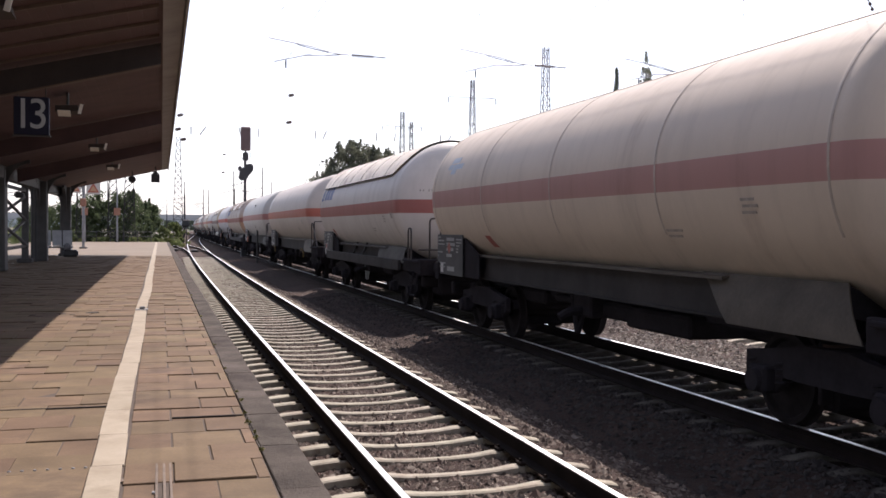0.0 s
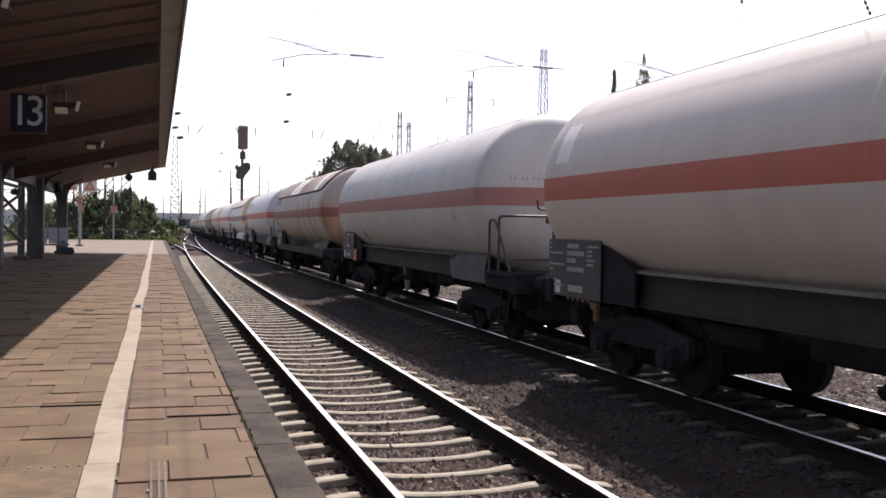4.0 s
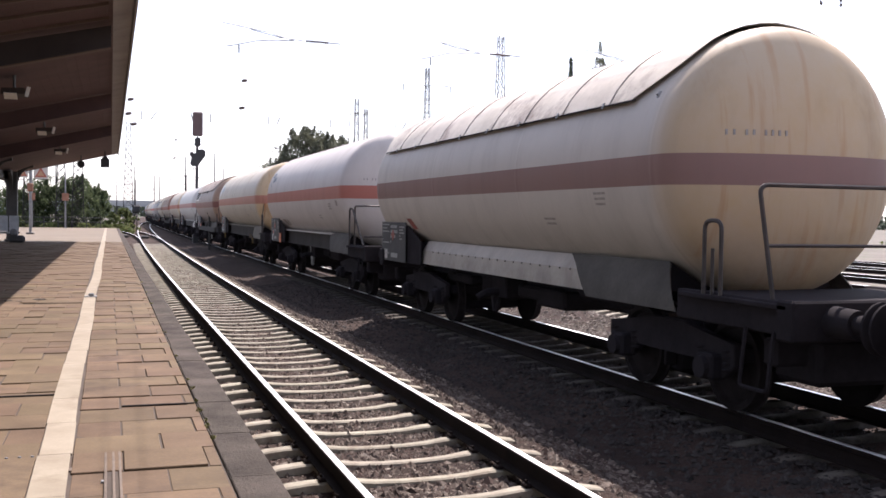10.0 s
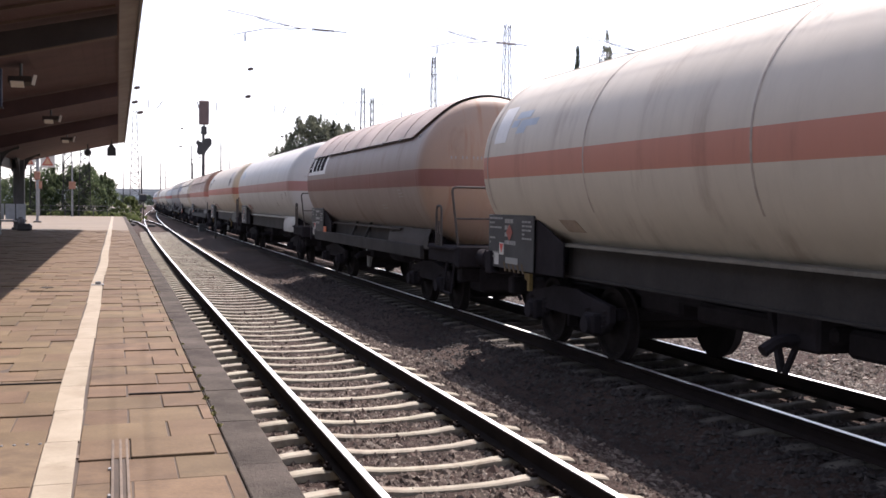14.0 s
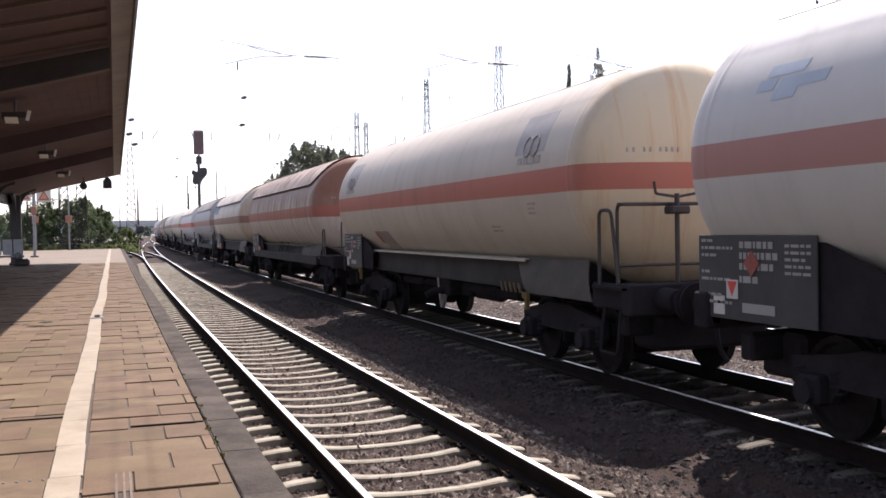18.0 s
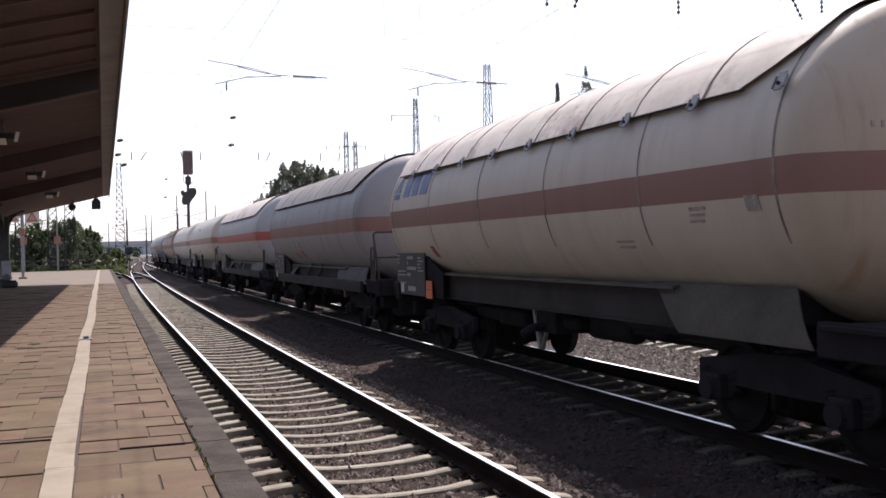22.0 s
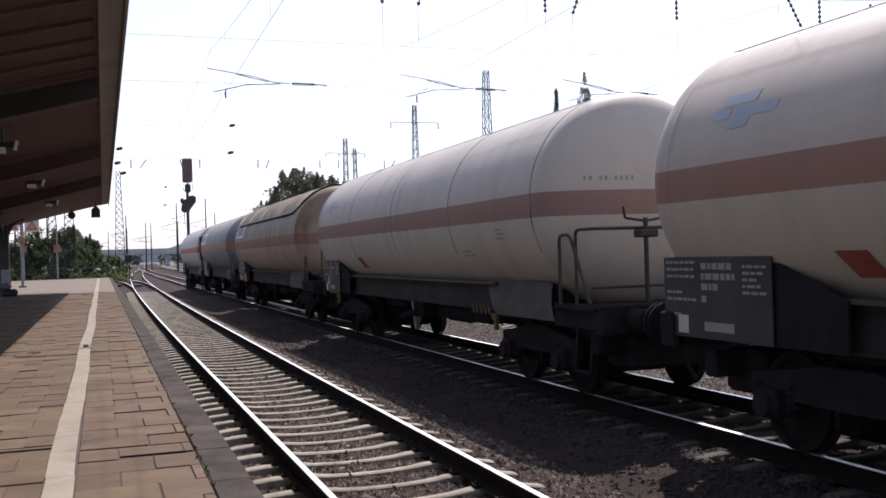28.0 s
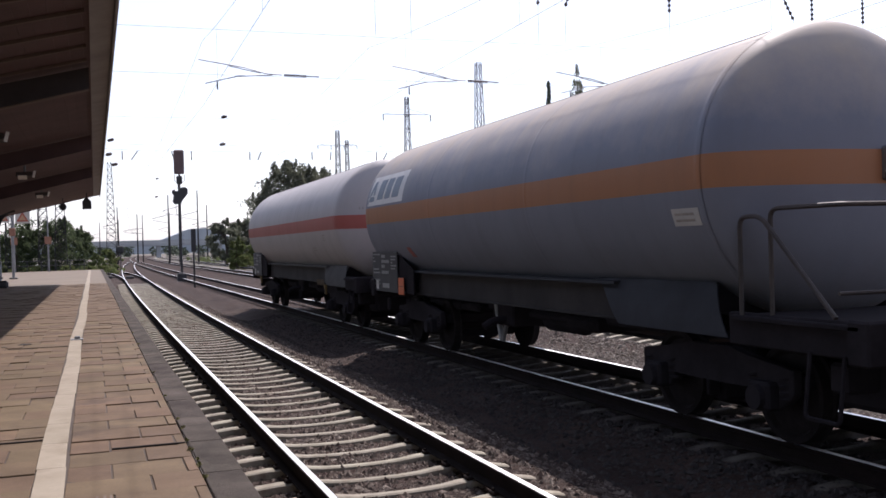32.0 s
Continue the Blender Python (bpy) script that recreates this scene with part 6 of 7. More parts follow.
def main_signal():
    s = thing("railway_signal", "tall colour-light signal seen from behind on a slim mast", "railway signal", pose(6.05, 73.9, -0.5))
    part("mast", tube(bmesh.new(), [(0, 0, 0), (0, 0, 8.0)], 0.085, 10, 0.07), SIGNAL_BLACK, s)
    part("base", boxm((-0.35, -0.35, -0.1), (0.35, 0.35, 0.3), 0.04), WALL_CONC, s)
    part("cabinet", boxm((-0.32, -0.3, 0.0), (0.32, 0.35, 0.85), 0.04), SIGNAL_BLACK, s, "dark relay cabinet at the mast's foot")
    head = part("signal_head", boxm((-0.36, -0.16, 8.02), (0.36, 0.16, 9.78), 0.09), SIGNAL_RUST, s, "tall rounded signal screen")
    part("hood", boxm((-0.3, 0.16, 8.2), (0.3, 0.34, 9.6), 0.05), SIGNAL_BLACK, head)
    part("lower_unit", boxm((-0.2, -0.18, 7.3), (0.2, 0.18, 7.9), 0.07), SIGNAL_BLACK, s)
    part("cage", tube(bmesh.new(), bend([(-0.34, -0.2, 8.0), (-0.34, -0.2, 7.5), (-0.22, -0.2, 7.4)], 0.06), 0.02, 5), SIGNAL_BLACK, s)
    part("cage", tube(bmesh.new(), bend([(0.34, -0.2, 8.0), (0.34, -0.2, 7.5), (0.22, -0.2, 7.4)], 0.06), 0.02, 5), SIGNAL_BLACK, s)
    out = [(-0.5, 6.05), (-0.38, 5.86), (0.05, 5.86), (0.2, 6.15), (0.55, 6.6), (0.55, 6.95), (0.4, 7.08), (0.12, 7.06), (-0.12, 6.8), (-0.3, 6.78), (-0.36, 6.9), (-0.5, 6.86), (-0.55, 6.66), (-0.42, 6.5)]
    part("distant_unit", prism(bmesh.new(), out, "y", -0.16, 0.16), SIGNAL_BLACK, s, "slanted two-lamp distant signal unit")
    part("cage", tube(bmesh.new(), bend([(-0.28, -0.1, 5.9), (-0.28, -0.1, 5.1), (0.06, -0.1, 5.1)], 0.06), 0.02, 5), SIGNAL_BLACK, s)
    for i in range(14):
        part("rung", rod((-0.2, -0.1, 0.9 + i * 0.3), (0.2, -0.1, 0.9 + i * 0.3), 0.012, 5), SIGNAL_BLACK, s)
    p = thing("marker_post", "short dark marker post beside the track", "post", pose(5.62, 60.0, -0.5))
    part("post", boxm((-0.05, -0.05, 0), (0.05, 0.05, 2.6), 0.01), SIGNAL_BLACK, p)
    part("plate", boxm((-0.14, -0.08, 2.4), (0.14, -0.05, 3.75), 0.01), SIGNAL_BLACK, p)
    d = thing("dwarf_signal", "small dark dwarf signal beyond the platform", "railway signal", pose(3.0, 118, -0.5))
    part("post", rod((0, 0, 0), (0, 0, 2.5), 0.06), SIGNAL_BLACK, d)
    part("head", boxm((-0.5, -0.2, 2.4), (0.35, 0.2, 3.3), 0.15), SIGNAL_BLACK, d)


main_signal()
duct = part("cable_duct", box(bmesh.new(), (5.22, -30, -0.5), (5.46, 60, -0.35), 0.02), WALL_DARK)
tagged(duct, "low dark concrete cable duct between the tracks", "cable duct", kind="structure")
for x, y in ((0.9, 96), (2.9, 88), (1.3, 92)):
    b = thing("point_machine", "low dark point motor box beside the rails", "point motor", pose(x, y, -0.3), "boxes by the points")
    part("case", boxm((-0.3, -0.45, 0), (0.3, 0.45, 0.28), 0.06), SIGNAL_BLACK, b)
    part("drive_rod", rod((0, 0, 0.12), (0.9, 0, 0.12), 0.03), SIGNAL_BLACK, b)
# ---- things on the platform ----
def text_mesh(words, size, mat, depth=0.004):
    cu = bpy.data.curves.new("words", "FONT")
    cu.body, cu.size, cu.extrude, cu.align_x, cu.align_y = words, size, depth, "CENTER", "CENTER"
    ob = bpy.data.objects.new("words", cu)
    me = bpy.data.meshes.new_from_object(ob)
    bpy.data.objects.remove(ob)
    me.materials.clear()
    me.materials.append(mat)
    return me


SIGN_GREY = flat("faded_sign_white", (0.5, 0.5, 0.5), 0.6)


def number_sign():
    s = thing("platform_number_sign", "dark blue hanging sign with the white number 13", "sign", pose(-2.07, 18.0, 3.75))
    part("panel", boxm((-0.28, -0.06, -0.31), (0.28, 0.06, 0.33), 0.015), SIGN_BLUE, s)
    part("frame", boxm((-0.3, -0.05, -0.33), (0.3, 0.05, -0.31), 0.004), CANOPY_STEEL, s)
    for ch, x in (("1", -0.13), ("3", 0.11)):
        put("digit", text_mesh(ch, 0.72, SIGN_GREY), s, pose(x, -0.068, 0.02, 90, 0, 0) @ Matrix.Diagonal((0.92, 1, 1, 1)), "white figure")
    for x in (-0.22, 0.22):
        part("hanger", rod((x, 0, 0.33), (x, 0, 0.9), 0.008), CANOPY_STEEL, s)


number_sign()
LAMP_FACE = surface("lamp_lens", (0.74, 0.71, 0.64), (0.86, 0.84, 0.78), 0.4, 0, 20, 3)
LAMP_CASE = surface("lamp_case", (0.06, 0.06, 0.06), (0.1, 0.1, 0.1), 0.5, 0, 20, 2)


def canopy_lamp(y):
    x, z = -1.86, ceiling_z(-1.86)
    l = thing("ceiling_lamp", "unlit box lamp with a pale glass face under the canopy", "lamp", pose(x, y, z), "lamps under the canopy")
    part("stem", rod((0, 0, -0.34), (0, 0, 0.0), 0.03), LAMP_CASE, l)
    part("housing", prism(bmesh.new(), [(-0.22, -0.3), (0.22, -0.28), (0.26, -0.4), (-0.22, -0.43)], "y", -0.36, 0.4), CANOPY_DARK, l)
    part("lens", boxm((-0.15, -0.13, -0.008), (0.1, 0.13, 0.008), 0.004), LAMP_FACE, l, "pale glass lamp face", m=pose(-0.02, -0.3, -0.455, -22, 0, 0))
    part("end_plate", boxm((0.0, -0.01, -0.12), (0.07, 0.0, 0.09), 0.004), LAMP_FACE, l, m=pose(0.25, -0.37, -0.34, 0, 14, 0))


for y in (42.7, 32.3, 22.3, 12.1):
    canopy_lamp(y)


def end_lantern():
    s = thing("hanging_sign", "dark lantern-shaped board hung at the canopy's end", "sign", pose(-0.21, 54.7, ceiling_z(-0.21)))
    z = 4.26 - ceiling_z(-0.21)
    part("board", prism(bmesh.new(), [(-0.22, z), (0.22, z), (0.22, z + 0.4), (0.06, z + 0.58), (-0.06, z + 0.58), (-0.22, z + 0.4)], "y", -0.1, 0.1), SIGNAL_BLACK, s)
    part("rod", rod((0, 0, z + 0.55), (0, 0, 0.0), 0.03), SIGNAL_BLACK, s)
    c = thing("loudspeaker", "small dark loudspeaker hung under the canopy's end", "loudspeaker", pose(-1.37, 54.3, ceiling_z(-1.37)))
    z = 4.37 - ceiling_z(-1.37)
    part("case", lathe(bmesh.new(), [(0, -0.2), (0.15, -0.19), (0.19, -0.1), (0.17, 0.1), (0, 0.14)], 14, (0, 0, z)), SIGNAL_BLACK, c, "", True)
    part("rod", rod((0, 0, z + 0.12), (0, 0, 0.0), 0.025), SIGNAL_BLACK, c)


end_lantern()


BAG_GREY = surface("bag_cloth", (0.1, 0.1, 0.11), (0.18, 0.18, 0.19), 0.9, 0, 30, 4)


BENCH_PALE = surface("pale_bench_mesh", (0.36, 0.37, 0.39), (0.5, 0.51, 0.53), 0.6, 0, 30, 4)


def bench():
    b = thing("bench", "pale grey metal platform bench with a high back", "bench", pose(-4.95, 53.4, PLAT - 0.006, 0, 0, 8))
    for i in range(3):
        x = -0.5 + i * 0.5
        part("seat", boxm((x - 0.23, -0.3, 0.48), (x + 0.23, 0.22, 0.53), 0.02), BENCH_PALE, b)
        part("backrest", prism(bmesh.new(), [(0.2, 0.55), (0.245, 0.55), (0.42, 1.32), (0.375, 1.32)], "x", x - 0.22, x + 0.22), BENCH_PALE, b)
        for q in range(4):
            part("back_slat", prism(bmesh.new(), [(0.185, 0.6), (0.2, 0.6), (0.365, 1.28), (0.35, 1.28)], "x", x - 0.17 + q * 0.1, x - 0.12 + q * 0.1), BENCH_PALE, b)
    for x in (-0.66, 0.66):
        part("leg", tube(bmesh.new(), [(x, -0.3, 0), (x, 0.06, 0.48)], 0.028, 6), BENCH_PALE, b)
        part("leg", tube(bmesh.new(), [(x, 0.36, 0), (x, 0.0, 0.48)], 0.028, 6), BENCH_PALE, b)
    part("cross_bar", rod((-0.74, 0.05, 0.46), (0.74, 0.05, 0.46), 0.03), BENCH_PALE, b)
    t = thing("travel_bag", "dark soft travel bag with a grey top beside the bench", "bag", pose(-4.3, 52.9, PLAT - 0.006))
    part("body", boxm((-0.38, -0.2, 0), (0.38, 0.2, 0.36), 0.1), SIGNAL_BLACK, t)
    part("flap", boxm((-0.3, -0.18, 0.34), (0.02, 0.18, 0.68), 0.1), BAG_GREY, t)


bench()


def warning_post():
    s = thing("sign_post", "platform-end post with two triangular warning signs", "sign post", pose(-5.05, 72.6, PLAT - 0.006))
    part("pole", rod((0, 0, 0), (0, 0, 4.6), 0.09), STEEL_GREY, s)
    for x, q in ((-0.52, 0.38), (0.66, 0.46)):
        p = part("sign_plate", boxm((x - q, -0.1, 4.2 - q), (x + q, -0.06, 4.2 + q), 0.01), PLATE_PALE, s, "pale sign plate")
        part("triangle", prism(bmesh.new(), [(x - q * 0.82, 4.2 - q * 0.72), (x + q * 0.82, 4.2 - q * 0.72), (x, 4.2 + q * 0.75)], "y", -0.115, -0.104), TRI_RED, p, "dull red warning triangle")
        part("triangle_field", prism(bmesh.new(), [(x - q * 0.5, 4.2 - q * 0.52), (x + q * 0.5, 4.2 - q * 0.52), (x, 4.2 + q * 0.35)], "y", -0.122, -0.116), TRI_FILL, p)
    part("cap_plate", boxm((-0.5, -0.05, 4.45), (0.3, 0.0, 5.15), 0.01), FASCIA, s)
    part("small_plate", boxm((-0.19, -0.2, 2.9), (0.19, 0.1, 3.45), 0.05), RUST_PLATE, s, "faded red-brown plate on the post")
    part("foot", boxm((-0.25, -0.25, 0), (0.25, 0.25, 0.12), 0.03), WALL_CONC, s)
    for x, y, h in ((-3.9, 100.0, 5.2), (-6.9, 101.0, 6.0)):
        q = thing("lamp_post", "slim grey post at the platform's end", "post", pose(x, y, PLAT - 0.006), "posts at the platform's end")
        part("pole", tube(bmesh.new(), [(0, 0, 0), (0, 0, h)], 0.09, 8, 0.06), STEEL_GREY, q)
        part("plate", boxm((-0.3, -0.1, 2.6), (0.3, -0.06, 3.3), 0.02), RUST_PLATE, q)
    f = thing("fence", "low dark rail fence across the platform's end", "fence", pose(-6, 103.7, PLAT - 0.006))
    for x in np.arange(-5.2, 5.3, 1.3):
        part("post", rod((x, 0, 0), (x, 0, 1.05), 0.04), SIGNAL_BLACK, f)
    for z in (0.55, 1.0):
        part("rail", rod((-5.2, 0, z), (5.2, 0, z), 0.03), SIGNAL_BLACK, f)


PLATE_PALE = surface("pale_sign_plate", (0.4, 0.37, 0.33), (0.55, 0.52, 0.47), 0.6, 0, 20, 2)
TRI_RED = surface("dull_sign_red", (0.3, 0.07, 0.05), (0.4, 0.11, 0.07), 0.6, 0, 20, 2)
TRI_FILL = surface("tan_sign_field", (0.4, 0.22, 0.12), (0.5, 0.3, 0.18), 0.6, 0, 20, 2)
RUST_PLATE = surface("rusty_plate", (0.2, 0.09, 0.06), (0.32, 0.16, 0.1), 0.7, 0, 20, 3)
warning_post()


def lattice_stand():
    s = thing("bracing_frame", "dark braced steel frame between two canopy columns", "steel frame", pose(-5.38, 40.5, PLAT - 0.006))
    part("post", boxm((-0.13, 3.9, 0), (0.13, 4.15, 3.3), 0.02), CANOPY_STEEL, s)
    for d in (0.22, 0.36):
        part("thin_post", rod((d, 4.6, 0), (d, 4.6, 3.3), 0.035), SIGNAL_BLACK, s)
    for za, zb in ((0.75, 1.75), (1.75, 2.75)):
        part("brace", rod((0, -3.9, za), (0, 3.95, zb), 0.06), CANOPY_STEEL, s)
        part("brace", rod((0.06, -3.9, zb), (0.06, 3.95, za), 0.06), CANOPY_STEEL, s)
    for z in (0.7, 3.0):
        part("cross_rail", boxm((-0.06, -3.9, z - 0.06), (0.06, 3.95, z + 0.06), 0.01), CANOPY_STEEL, s)
    part("loudspeaker", boxm((-0.05, 1.0, 2.62), (0.3, 1.5, 2.86), 0.08), SIGNAL_BLACK, s, "small dark loudspeaker")
    part("foot", boxm((-0.3, 3.75, 0), (0.3, 4.3, 0.18), 0.04), CANOPY_STEEL, s)


lattice_stand()


RUSTY_BAR = surface("rusty_bar", (0.08, 0.058, 0.042), (0.16, 0.12, 0.09), 0.85, 0.0, 30, 4)


def drain():
    d = thing("drain_channel", "narrow rusty metal channel let into the paving", "drain", pose(0.03, 5.4, PLAT - 0.004))
    for x in (-0.045, 0.0, 0.038):
        part("bar", boxm((x - 0.008, -1.2, -0.01), (x + 0.008, 1.25, 0.008), 0.002), RUSTY_BAR, d)
    part("bed", boxm((-0.05, -1.2, -0.01), (0.045, 1.25, -0.001)), JOINT, d)
    for y in np.arange(-1.1, 1.2, 0.55):
        part("stud", boxm((-0.07, y - 0.02, -0.008), (-0.05, y + 0.02, 0.006), 0.003), STEEL_GREY, d)
    c = thing("cover_bolt", "small square cover let into a paving slab", "cover", pose(-0.21, 6.28, PLAT - 0.004))
    part("plate", boxm((-0.05, -0.04, -0.004), (0.05, 0.04, 0.004), 0.002), RUSTY_BAR, c)
    k = thing("line_clamp", "small crumpled grey clamp on the white line", "clamp", pose(-0.3, 19.05, PLAT))
    part("plate", boxm((-0.12, -0.1, -0.002), (0.1, 0.12, 0.02), 0.006), STEEL_GREY, k)
    part("knob", boxm((-0.05, -0.04, 0.02), (0.05, 0.05, 0.07), 0.015), STEEL_GREY, k)


drain()


MOSS = island_surface("yellow_moss", [(0.2, 0.19, 0.05), (0.28, 0.25, 0.08), (0.15, 0.17, 0.05)], 0.8)


def kerb_weeds():
    rng = random.Random(3)
    cs = []
    for y in (6.9, 7.3, 7.5, 7.9, 8.3, 8.9, 9.4, 11.0, 13.2, 17.5, 20.1, 23.0):
        cs.append((0.685 + rng.uniform(-0.015, 0.015), y, PLAT + 0.004, rng.uniform(0.012, 0.028)))
    ob = put("kerb_weeds", leafy_mesh(cs, 26, 0.012, MOSS, 4, -0.4))
    tagged(ob, "tiny yellow-green weeds in the kerb joint", "weeds", kind="stuff")


kerb_weeds()


# ---- stains and a settled joint on the paving ----
TAR = surface("tar_stain", (0.02, 0.017, 0.015), (0.05, 0.04, 0.034), 0.9, 0, 30, 4, shine=0.15)


def tar_stain(x, y, r, seed):
    rnd = random.Random(seed)
    pts = [(x + r * rnd.uniform(0.55, 1.2) * math.cos(a), y + r * 1.6 * rnd.uniform(0.55, 1.2) * math.sin(a)) for a in np.linspace(0, math.tau, 18)[:-1]]
    ob = part("tar_stain", prism(bmesh.new(), pts, "z", PLAT - 0.002, PLAT + 0.0045), TAR)
    tagged(ob, "dark dried tar stain on the paving slabs", "stain")


for i, (x, y, r) in enumerate(((-1.15, 18.65, 0.11), (-1.62, 18.45, 0.07), (-2.1, 18.3, 0.05), (-1.45, 18.25, 0.05))):
    tar_stain(x, y, r, 50 + i)
for xa, xb, y in ((-1.36, -0.43, 17.84), (0.1, 0.66, 8.24), (-1.3, -0.43, 8.9)):
    part("open_joint", boxm((xa, y - 0.012, PLAT - 0.01), (xb, y + 0.012, PLAT + 0.0042), 0.002), TAR, pavement)
# ---- pieces of the pavement, kerb and tracks ----
def slab_mesh(w, d, mat, h=0.036, bev=0.006):
    return mesh_of(boxm((-w / 2, -d / 2, -h), (w / 2, d / 2, 0), bev), mat)


def pavement_pieces():
    rng = random.Random(11)
    meshes = {}
    def get(w):
        k = round(w, 2)
        if k not in meshes:
            meshes[k] = slab_mesh(k - 0.009, 0.491, PAVER, 0.036, 0.004)
        return meshes[k]
    rest = bmesh.new()
    count = 0
    row = 0
    y = 6.67 - 0.5 * 34
    while y < 54.5:
        edges = []
        off = 0.0 if row % 2 else 0.25
        plain = y + 0.25 < 6.67
        for lo, hi, start in ((-0.215, 0.67, 0.09 + off - 0.5), (-4.4 if y < 24 else -6.4, -0.425, -0.66 + off)):
            x = start
            while x > lo:
                x -= 0.5
            if plain and hi < 0:
                edges += [(lo, -2.4), (-2.4, hi)] if row % 2 else []
                continue
            cuts = [lo] + [x + 0.5 * i for i in range(1, 16) if lo + 0.06 < x + 0.5 * i < hi - 0.06] + [hi]
            edges += list(zip(cuts, cuts[1:]))
        for a, b in edges:
            if plain and b < 0 and a < -0.5:
                m = pose((a + b) / 2, y + 0.5 - 0.5, PLAT - 0.001)
                put("cover_slab", mesh_of(boxm((-(b - a) / 2 + 0.004, -0.496, -0.036), ((b - a) / 2 - 0.004, 0.496, 0), 0.004), PAVER), pavement, m)
            elif b - a > 0.08:
                tilt = rng.gauss(0, 0.35)
                m = pose((a + b) / 2 + rng.gauss(0, 0.002), y + (0.25 if a > -0.3 else 0.14) + rng.gauss(0, 0.003), PLAT + max(-0.0095, min(0.004, rng.gauss(-0.003, 0.0055))), rng.gauss(0, 0.3), tilt * 0.6, rng.gauss(0, 0.25))
                if 4.5 < y < 24 and a > -3.2 and count < 300:
                    put("paving_slab", get(b - a), pavement, m)
                    count += 1
                else:
                    vs = [Vector((sx * (b - a - 0.005) / 2, sy * 0.2475, z)) for z in (-0.03, 0) for sx, sy in ((-1, -1), (1, -1), (1, 1), (-1, 1))]
                    vs = [rest.verts.new(m @ v) for v in vs]
                    for f in ((4, 5, 6, 7), (0, 1, 5, 4), (1, 2, 6, 5), (2, 3, 7, 6), (3, 0, 4, 7)):
                        rest.faces.new([vs[i] for i in f])
        y += 0.5
        row += 1
    tagged(part("paving_slabs", rest, PAVER_FAR, pavement), "rows of sandy brown slabs", kind="stuff")
    grey = part("grey_paving", boxm((-11.5, 54.5, PLAT - 0.03), (0.67, 104, PLAT - 0.003)), PAVER_END, pavement, "pale grey-brown paving near the platform's end")
    grey = part("shaded_paving", boxm((-11.5, -30, PLAT - 0.03), (-6.41, 54.5, PLAT - 0.003)), PAVER_END, pavement, "grey paving under the canopy")
    w = slab_mesh(0.198, 0.996, LINE_PAINT, 0.04, 0.003)
    y, x = 6.67 - 16.0, -0.32
    for i in range(113):
        wob = 0.012 * math.sin(y * 0.55) + rng.gauss(0, 0.003) + 0.035 * min(1, max(0, (y - 18.5) / 4))
        put("white_line_slab", w, pavement, pose(x + wob, y + 0.5, PLAT + 0.004, 0, 0, rng.gauss(0, 0.25)))
        y += 1.0
    k = slab_mesh(0.272, 1.196, ASPHALT, 0.05, 0.006)
    y = 9.45 - 1.2 * 17
    for i in range(96):
        put("kerb_stone", k, kerb, pose(0.815 + rng.gauss(0, 0.004), y + 0.6, PLAT + rng.gauss(-0.002, 0.002), 0, rng.gauss(0, 0.3), rng.gauss(0, 0.1)))
        y += 1.2


STONES_PALE = island_surface("pale_stones", [(0.1, 0.085, 0.07), (0.2, 0.17, 0.14), (0.32, 0.28, 0.24), (0.14, 0.11, 0.09)])
PAVER_FAR = surface("paver_stone_far", (0.082, 0.054, 0.033), (0.161, 0.11, 0.069), 0.8, 0, 30, 1.0, 0.4, 0.003, stain=(0.092, 0.059, 0.037), shine=0.15)
PAVER_END = surface("paver_pale", (0.1, 0.073, 0.046), (0.155, 0.117, 0.075), 0.85, 0, 20, 0.5, 0.3, 0.004)
pavement_pieces()


STUD = mesh_of(lathe(bmesh.new(), [(0, 0.004), (0.009, 0.003), (0.012, -0.004), (0, -0.004)], 8), STEEL_GREY)
for i in range(48):
    put("stud", STUD, pavement, pose(-0.45 - i * 0.075, 6.655, PLAT + 0.003, 90))


def track_pieces():
    rng = random.Random(12)
    for c, tr, path, y0, y1 in ((NEAR_C, near_track, near_along, -10.91, 72), (TRAIN_C, train_track, along, -10.0, 34), (THIRD_C, third_track, along, 8, 36)):
        y = y0
        while y < y1:
            x = path(c, y, 0)[0]
            put("sleeper", SLEEPER_SHADED if tr is train_track else SLEEPER, tr, pose(x + rng.gauss(0, 0.01), y, rng.gauss(-0.001, 0.003), 0, 0, rng.gauss(0, 0.35)))
            if c == NEAR_C and y < 20:
                for s in (-1, 1):
                    put("rail_clip", CLIP, tr, pose(x + s * 0.7525, y, 0))
            y += 0.6


track_pieces()


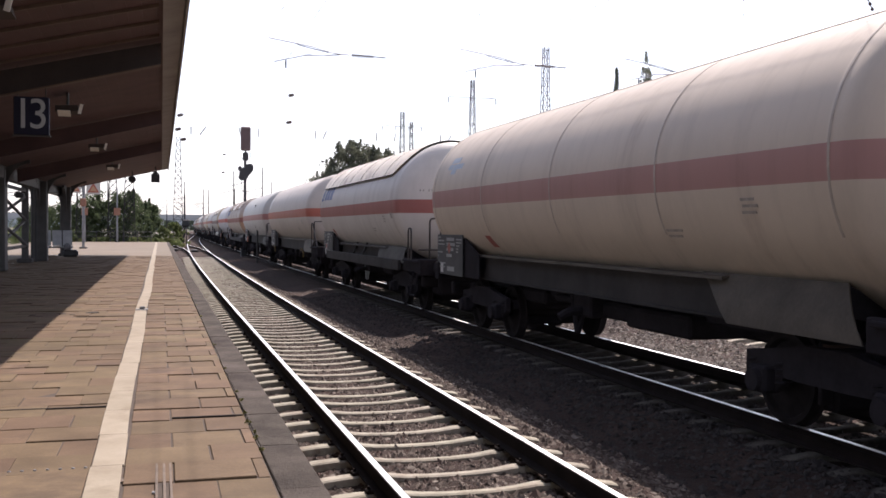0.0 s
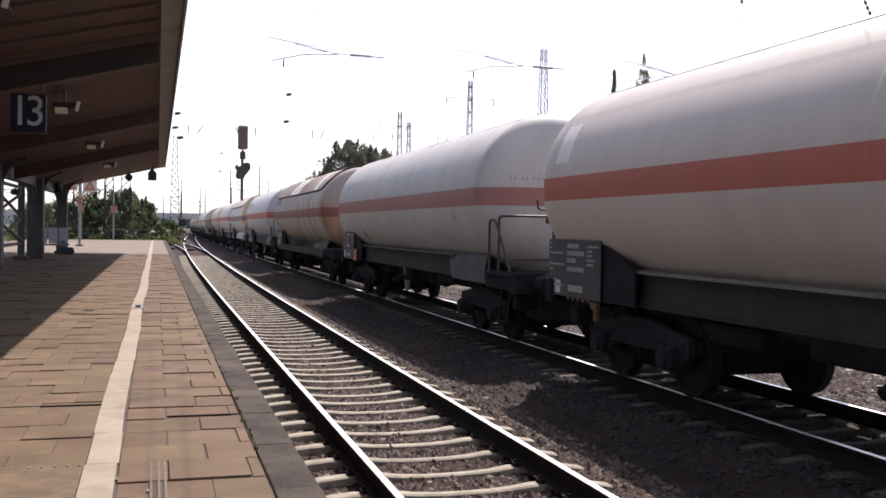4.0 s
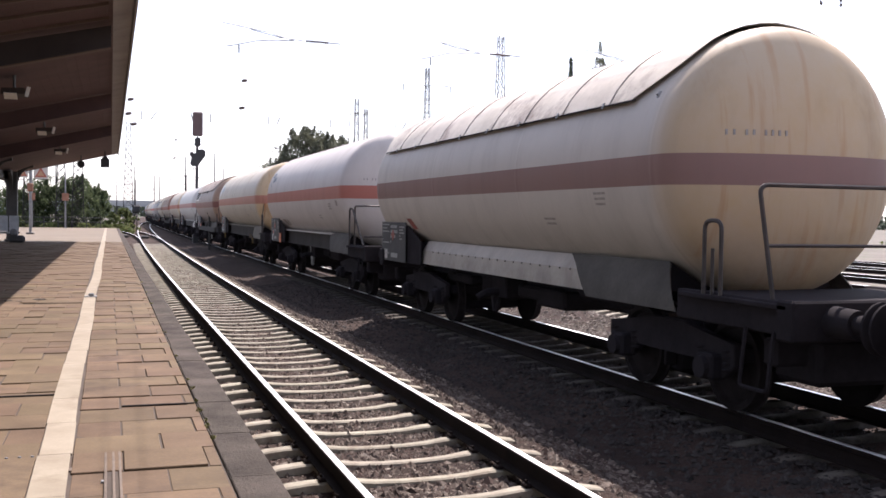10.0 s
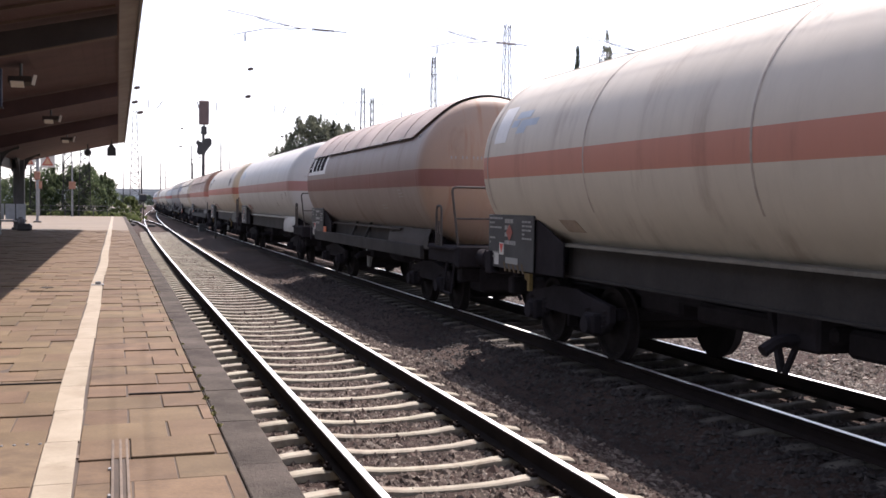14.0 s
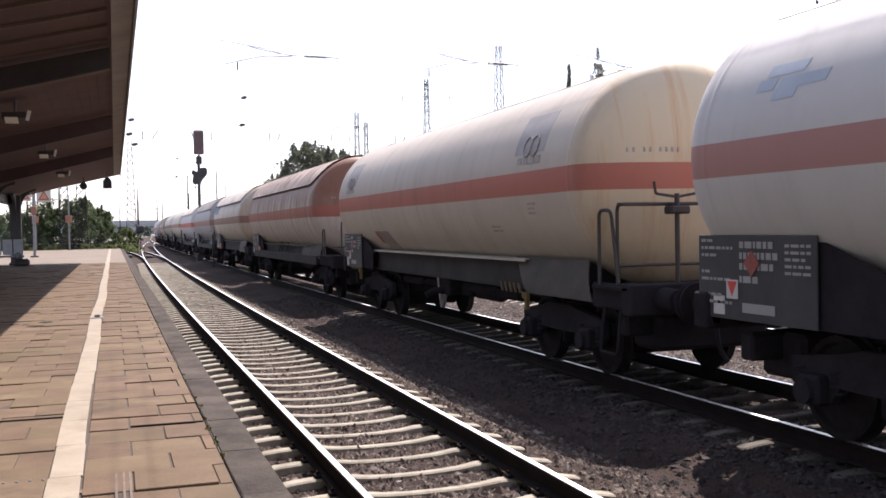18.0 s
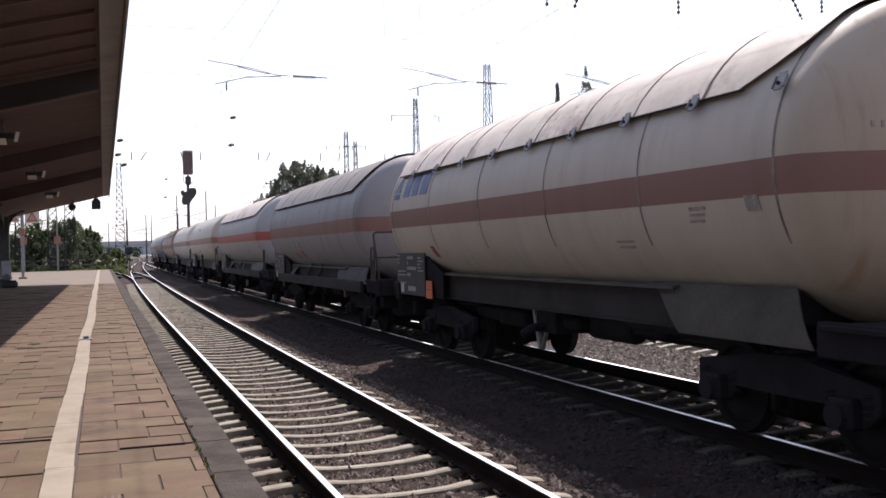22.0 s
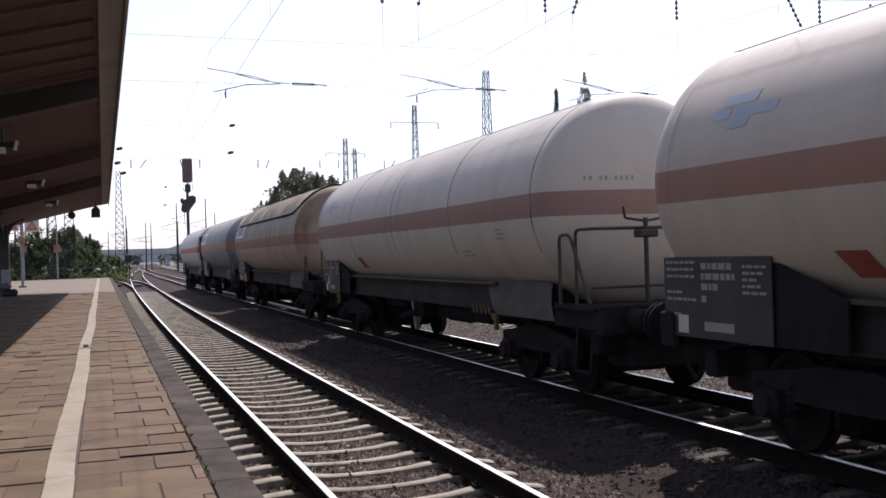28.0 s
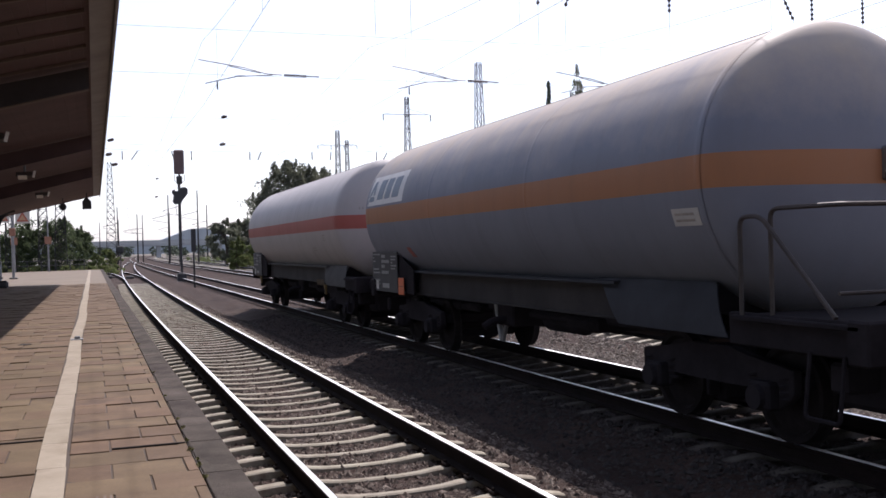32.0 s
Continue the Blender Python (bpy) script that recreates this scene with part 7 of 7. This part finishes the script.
def stones(name, spans, per, size, seed, parent_label, mat):
    """Loose stones over patches of the bed: (x0, x1, y0, y1)."""
    rng = np.random.default_rng(seed)
    octa = np.array([(1, 0, 0), (-1, 0, 0), (0, 1, 0), (0, -1, 0), (0, 0, 1), (0, 0, -1)], float)
    tri = np.array([(0, 2, 4), (2, 1, 4), (1, 3, 4), (3, 0, 4), (2, 0, 5), (1, 2, 5), (3, 1, 5), (0, 3, 5)])
    vs, fs, base = [], [], 0
    for x0, x1, y0, y1, k in spans:
        n = int((x1 - x0) * (y1 - y0) * per * k)
        x, y = rng.uniform(x0, x1, n), rng.uniform(y0, y1, n)
        s = size * rng.uniform(0.55, 1.35, n)
        z = np.array([bed_height(a) for a in x]) + s * rng.uniform(-0.75, -0.12 if x1 < 4.5 else 0.15, n)
        sh = octa[None] * rng.uniform(0.8, 1.2, (n, 6, 1)) * s[:, None, None] * rng.uniform(0.6, 1.2, (n, 1, 3)) * np.array([1.15, 1.15, 0.75])
        sh += rng.normal(size=(n, 6, 3)) * (s * 0.13)[:, None, None]
        a = rng.uniform(0, math.tau, n)
        ca, sa = np.cos(a), np.sin(a)
        p = np.stack([sh[:, :, 0] * ca[:, None] - sh[:, :, 1] * sa[:, None], sh[:, :, 0] * sa[:, None] + sh[:, :, 1] * ca[:, None], sh[:, :, 2]], 2)
        p += np.stack([x, y, z], 1)[:, None]
        vs.append(p.reshape(-1, 3))
        fs.append((tri[None] + (np.arange(n) * 6)[:, None, None]).reshape(-1, 3) + base)
        base += n * 6
    me = bpy.data.meshes.new("stones")
    me.from_pydata(np.concatenate(vs).tolist(), [], np.concatenate(fs).tolist())
    me.materials.append(mat)
    tagged(put(name, me), parent_label, "gravel", kind="stuff")


stones("ballast_stones", [(0.97, 4.45, 3.5, 12, 1.0), (0.97, 4.4, 12, 20, 0.6), (0.97, 4.35, 20, 34, 0.4), (0.97, 4.3, 34, 72, 0.25)], 860, 0.041, 21, "loose brown ballast stones round the sleepers", STONES)
stones("oily_stones", [(4.4, 6.1, 4, 16, 0.8), (4.35, 6.1, 16, 32, 0.3), (6.1, 8.2, 4, 26, 0.5)], 520, 0.034, 23, "dark ballast stones under the train, blackened further for its shade", STONES_SHADED)
stones("ballast_stones", [(8.2, 11.2, 7, 20, 0.9), (8.2, 11.2, 20, 38, 0.4), (11.2, 13.6, 9, 30, 0.4)], 420, 0.038, 22, "loose pale ballast stones beyond the train", STONES_PALE)
# ---- what moves ----
def motions():
    for wagon, s in MOVING:
        rows = []
        for t in [i * 1.0 for i in range(33)]:
            y = s - SPEED * t
            rows.append((t, pose(TRAIN_C + drift(y), y, 0, 0, 0, -math.degrees(turn(y)))))
        walk(wagon, rows)
    step = 2 / FPS
    for wheel in WHEELS:
        x, y, z = wheel.location
        walk(wheel, [(i * step, pose(x, y, z, math.degrees(SPEED / 0.46 * i * step))) for i in range(481)])


motions()
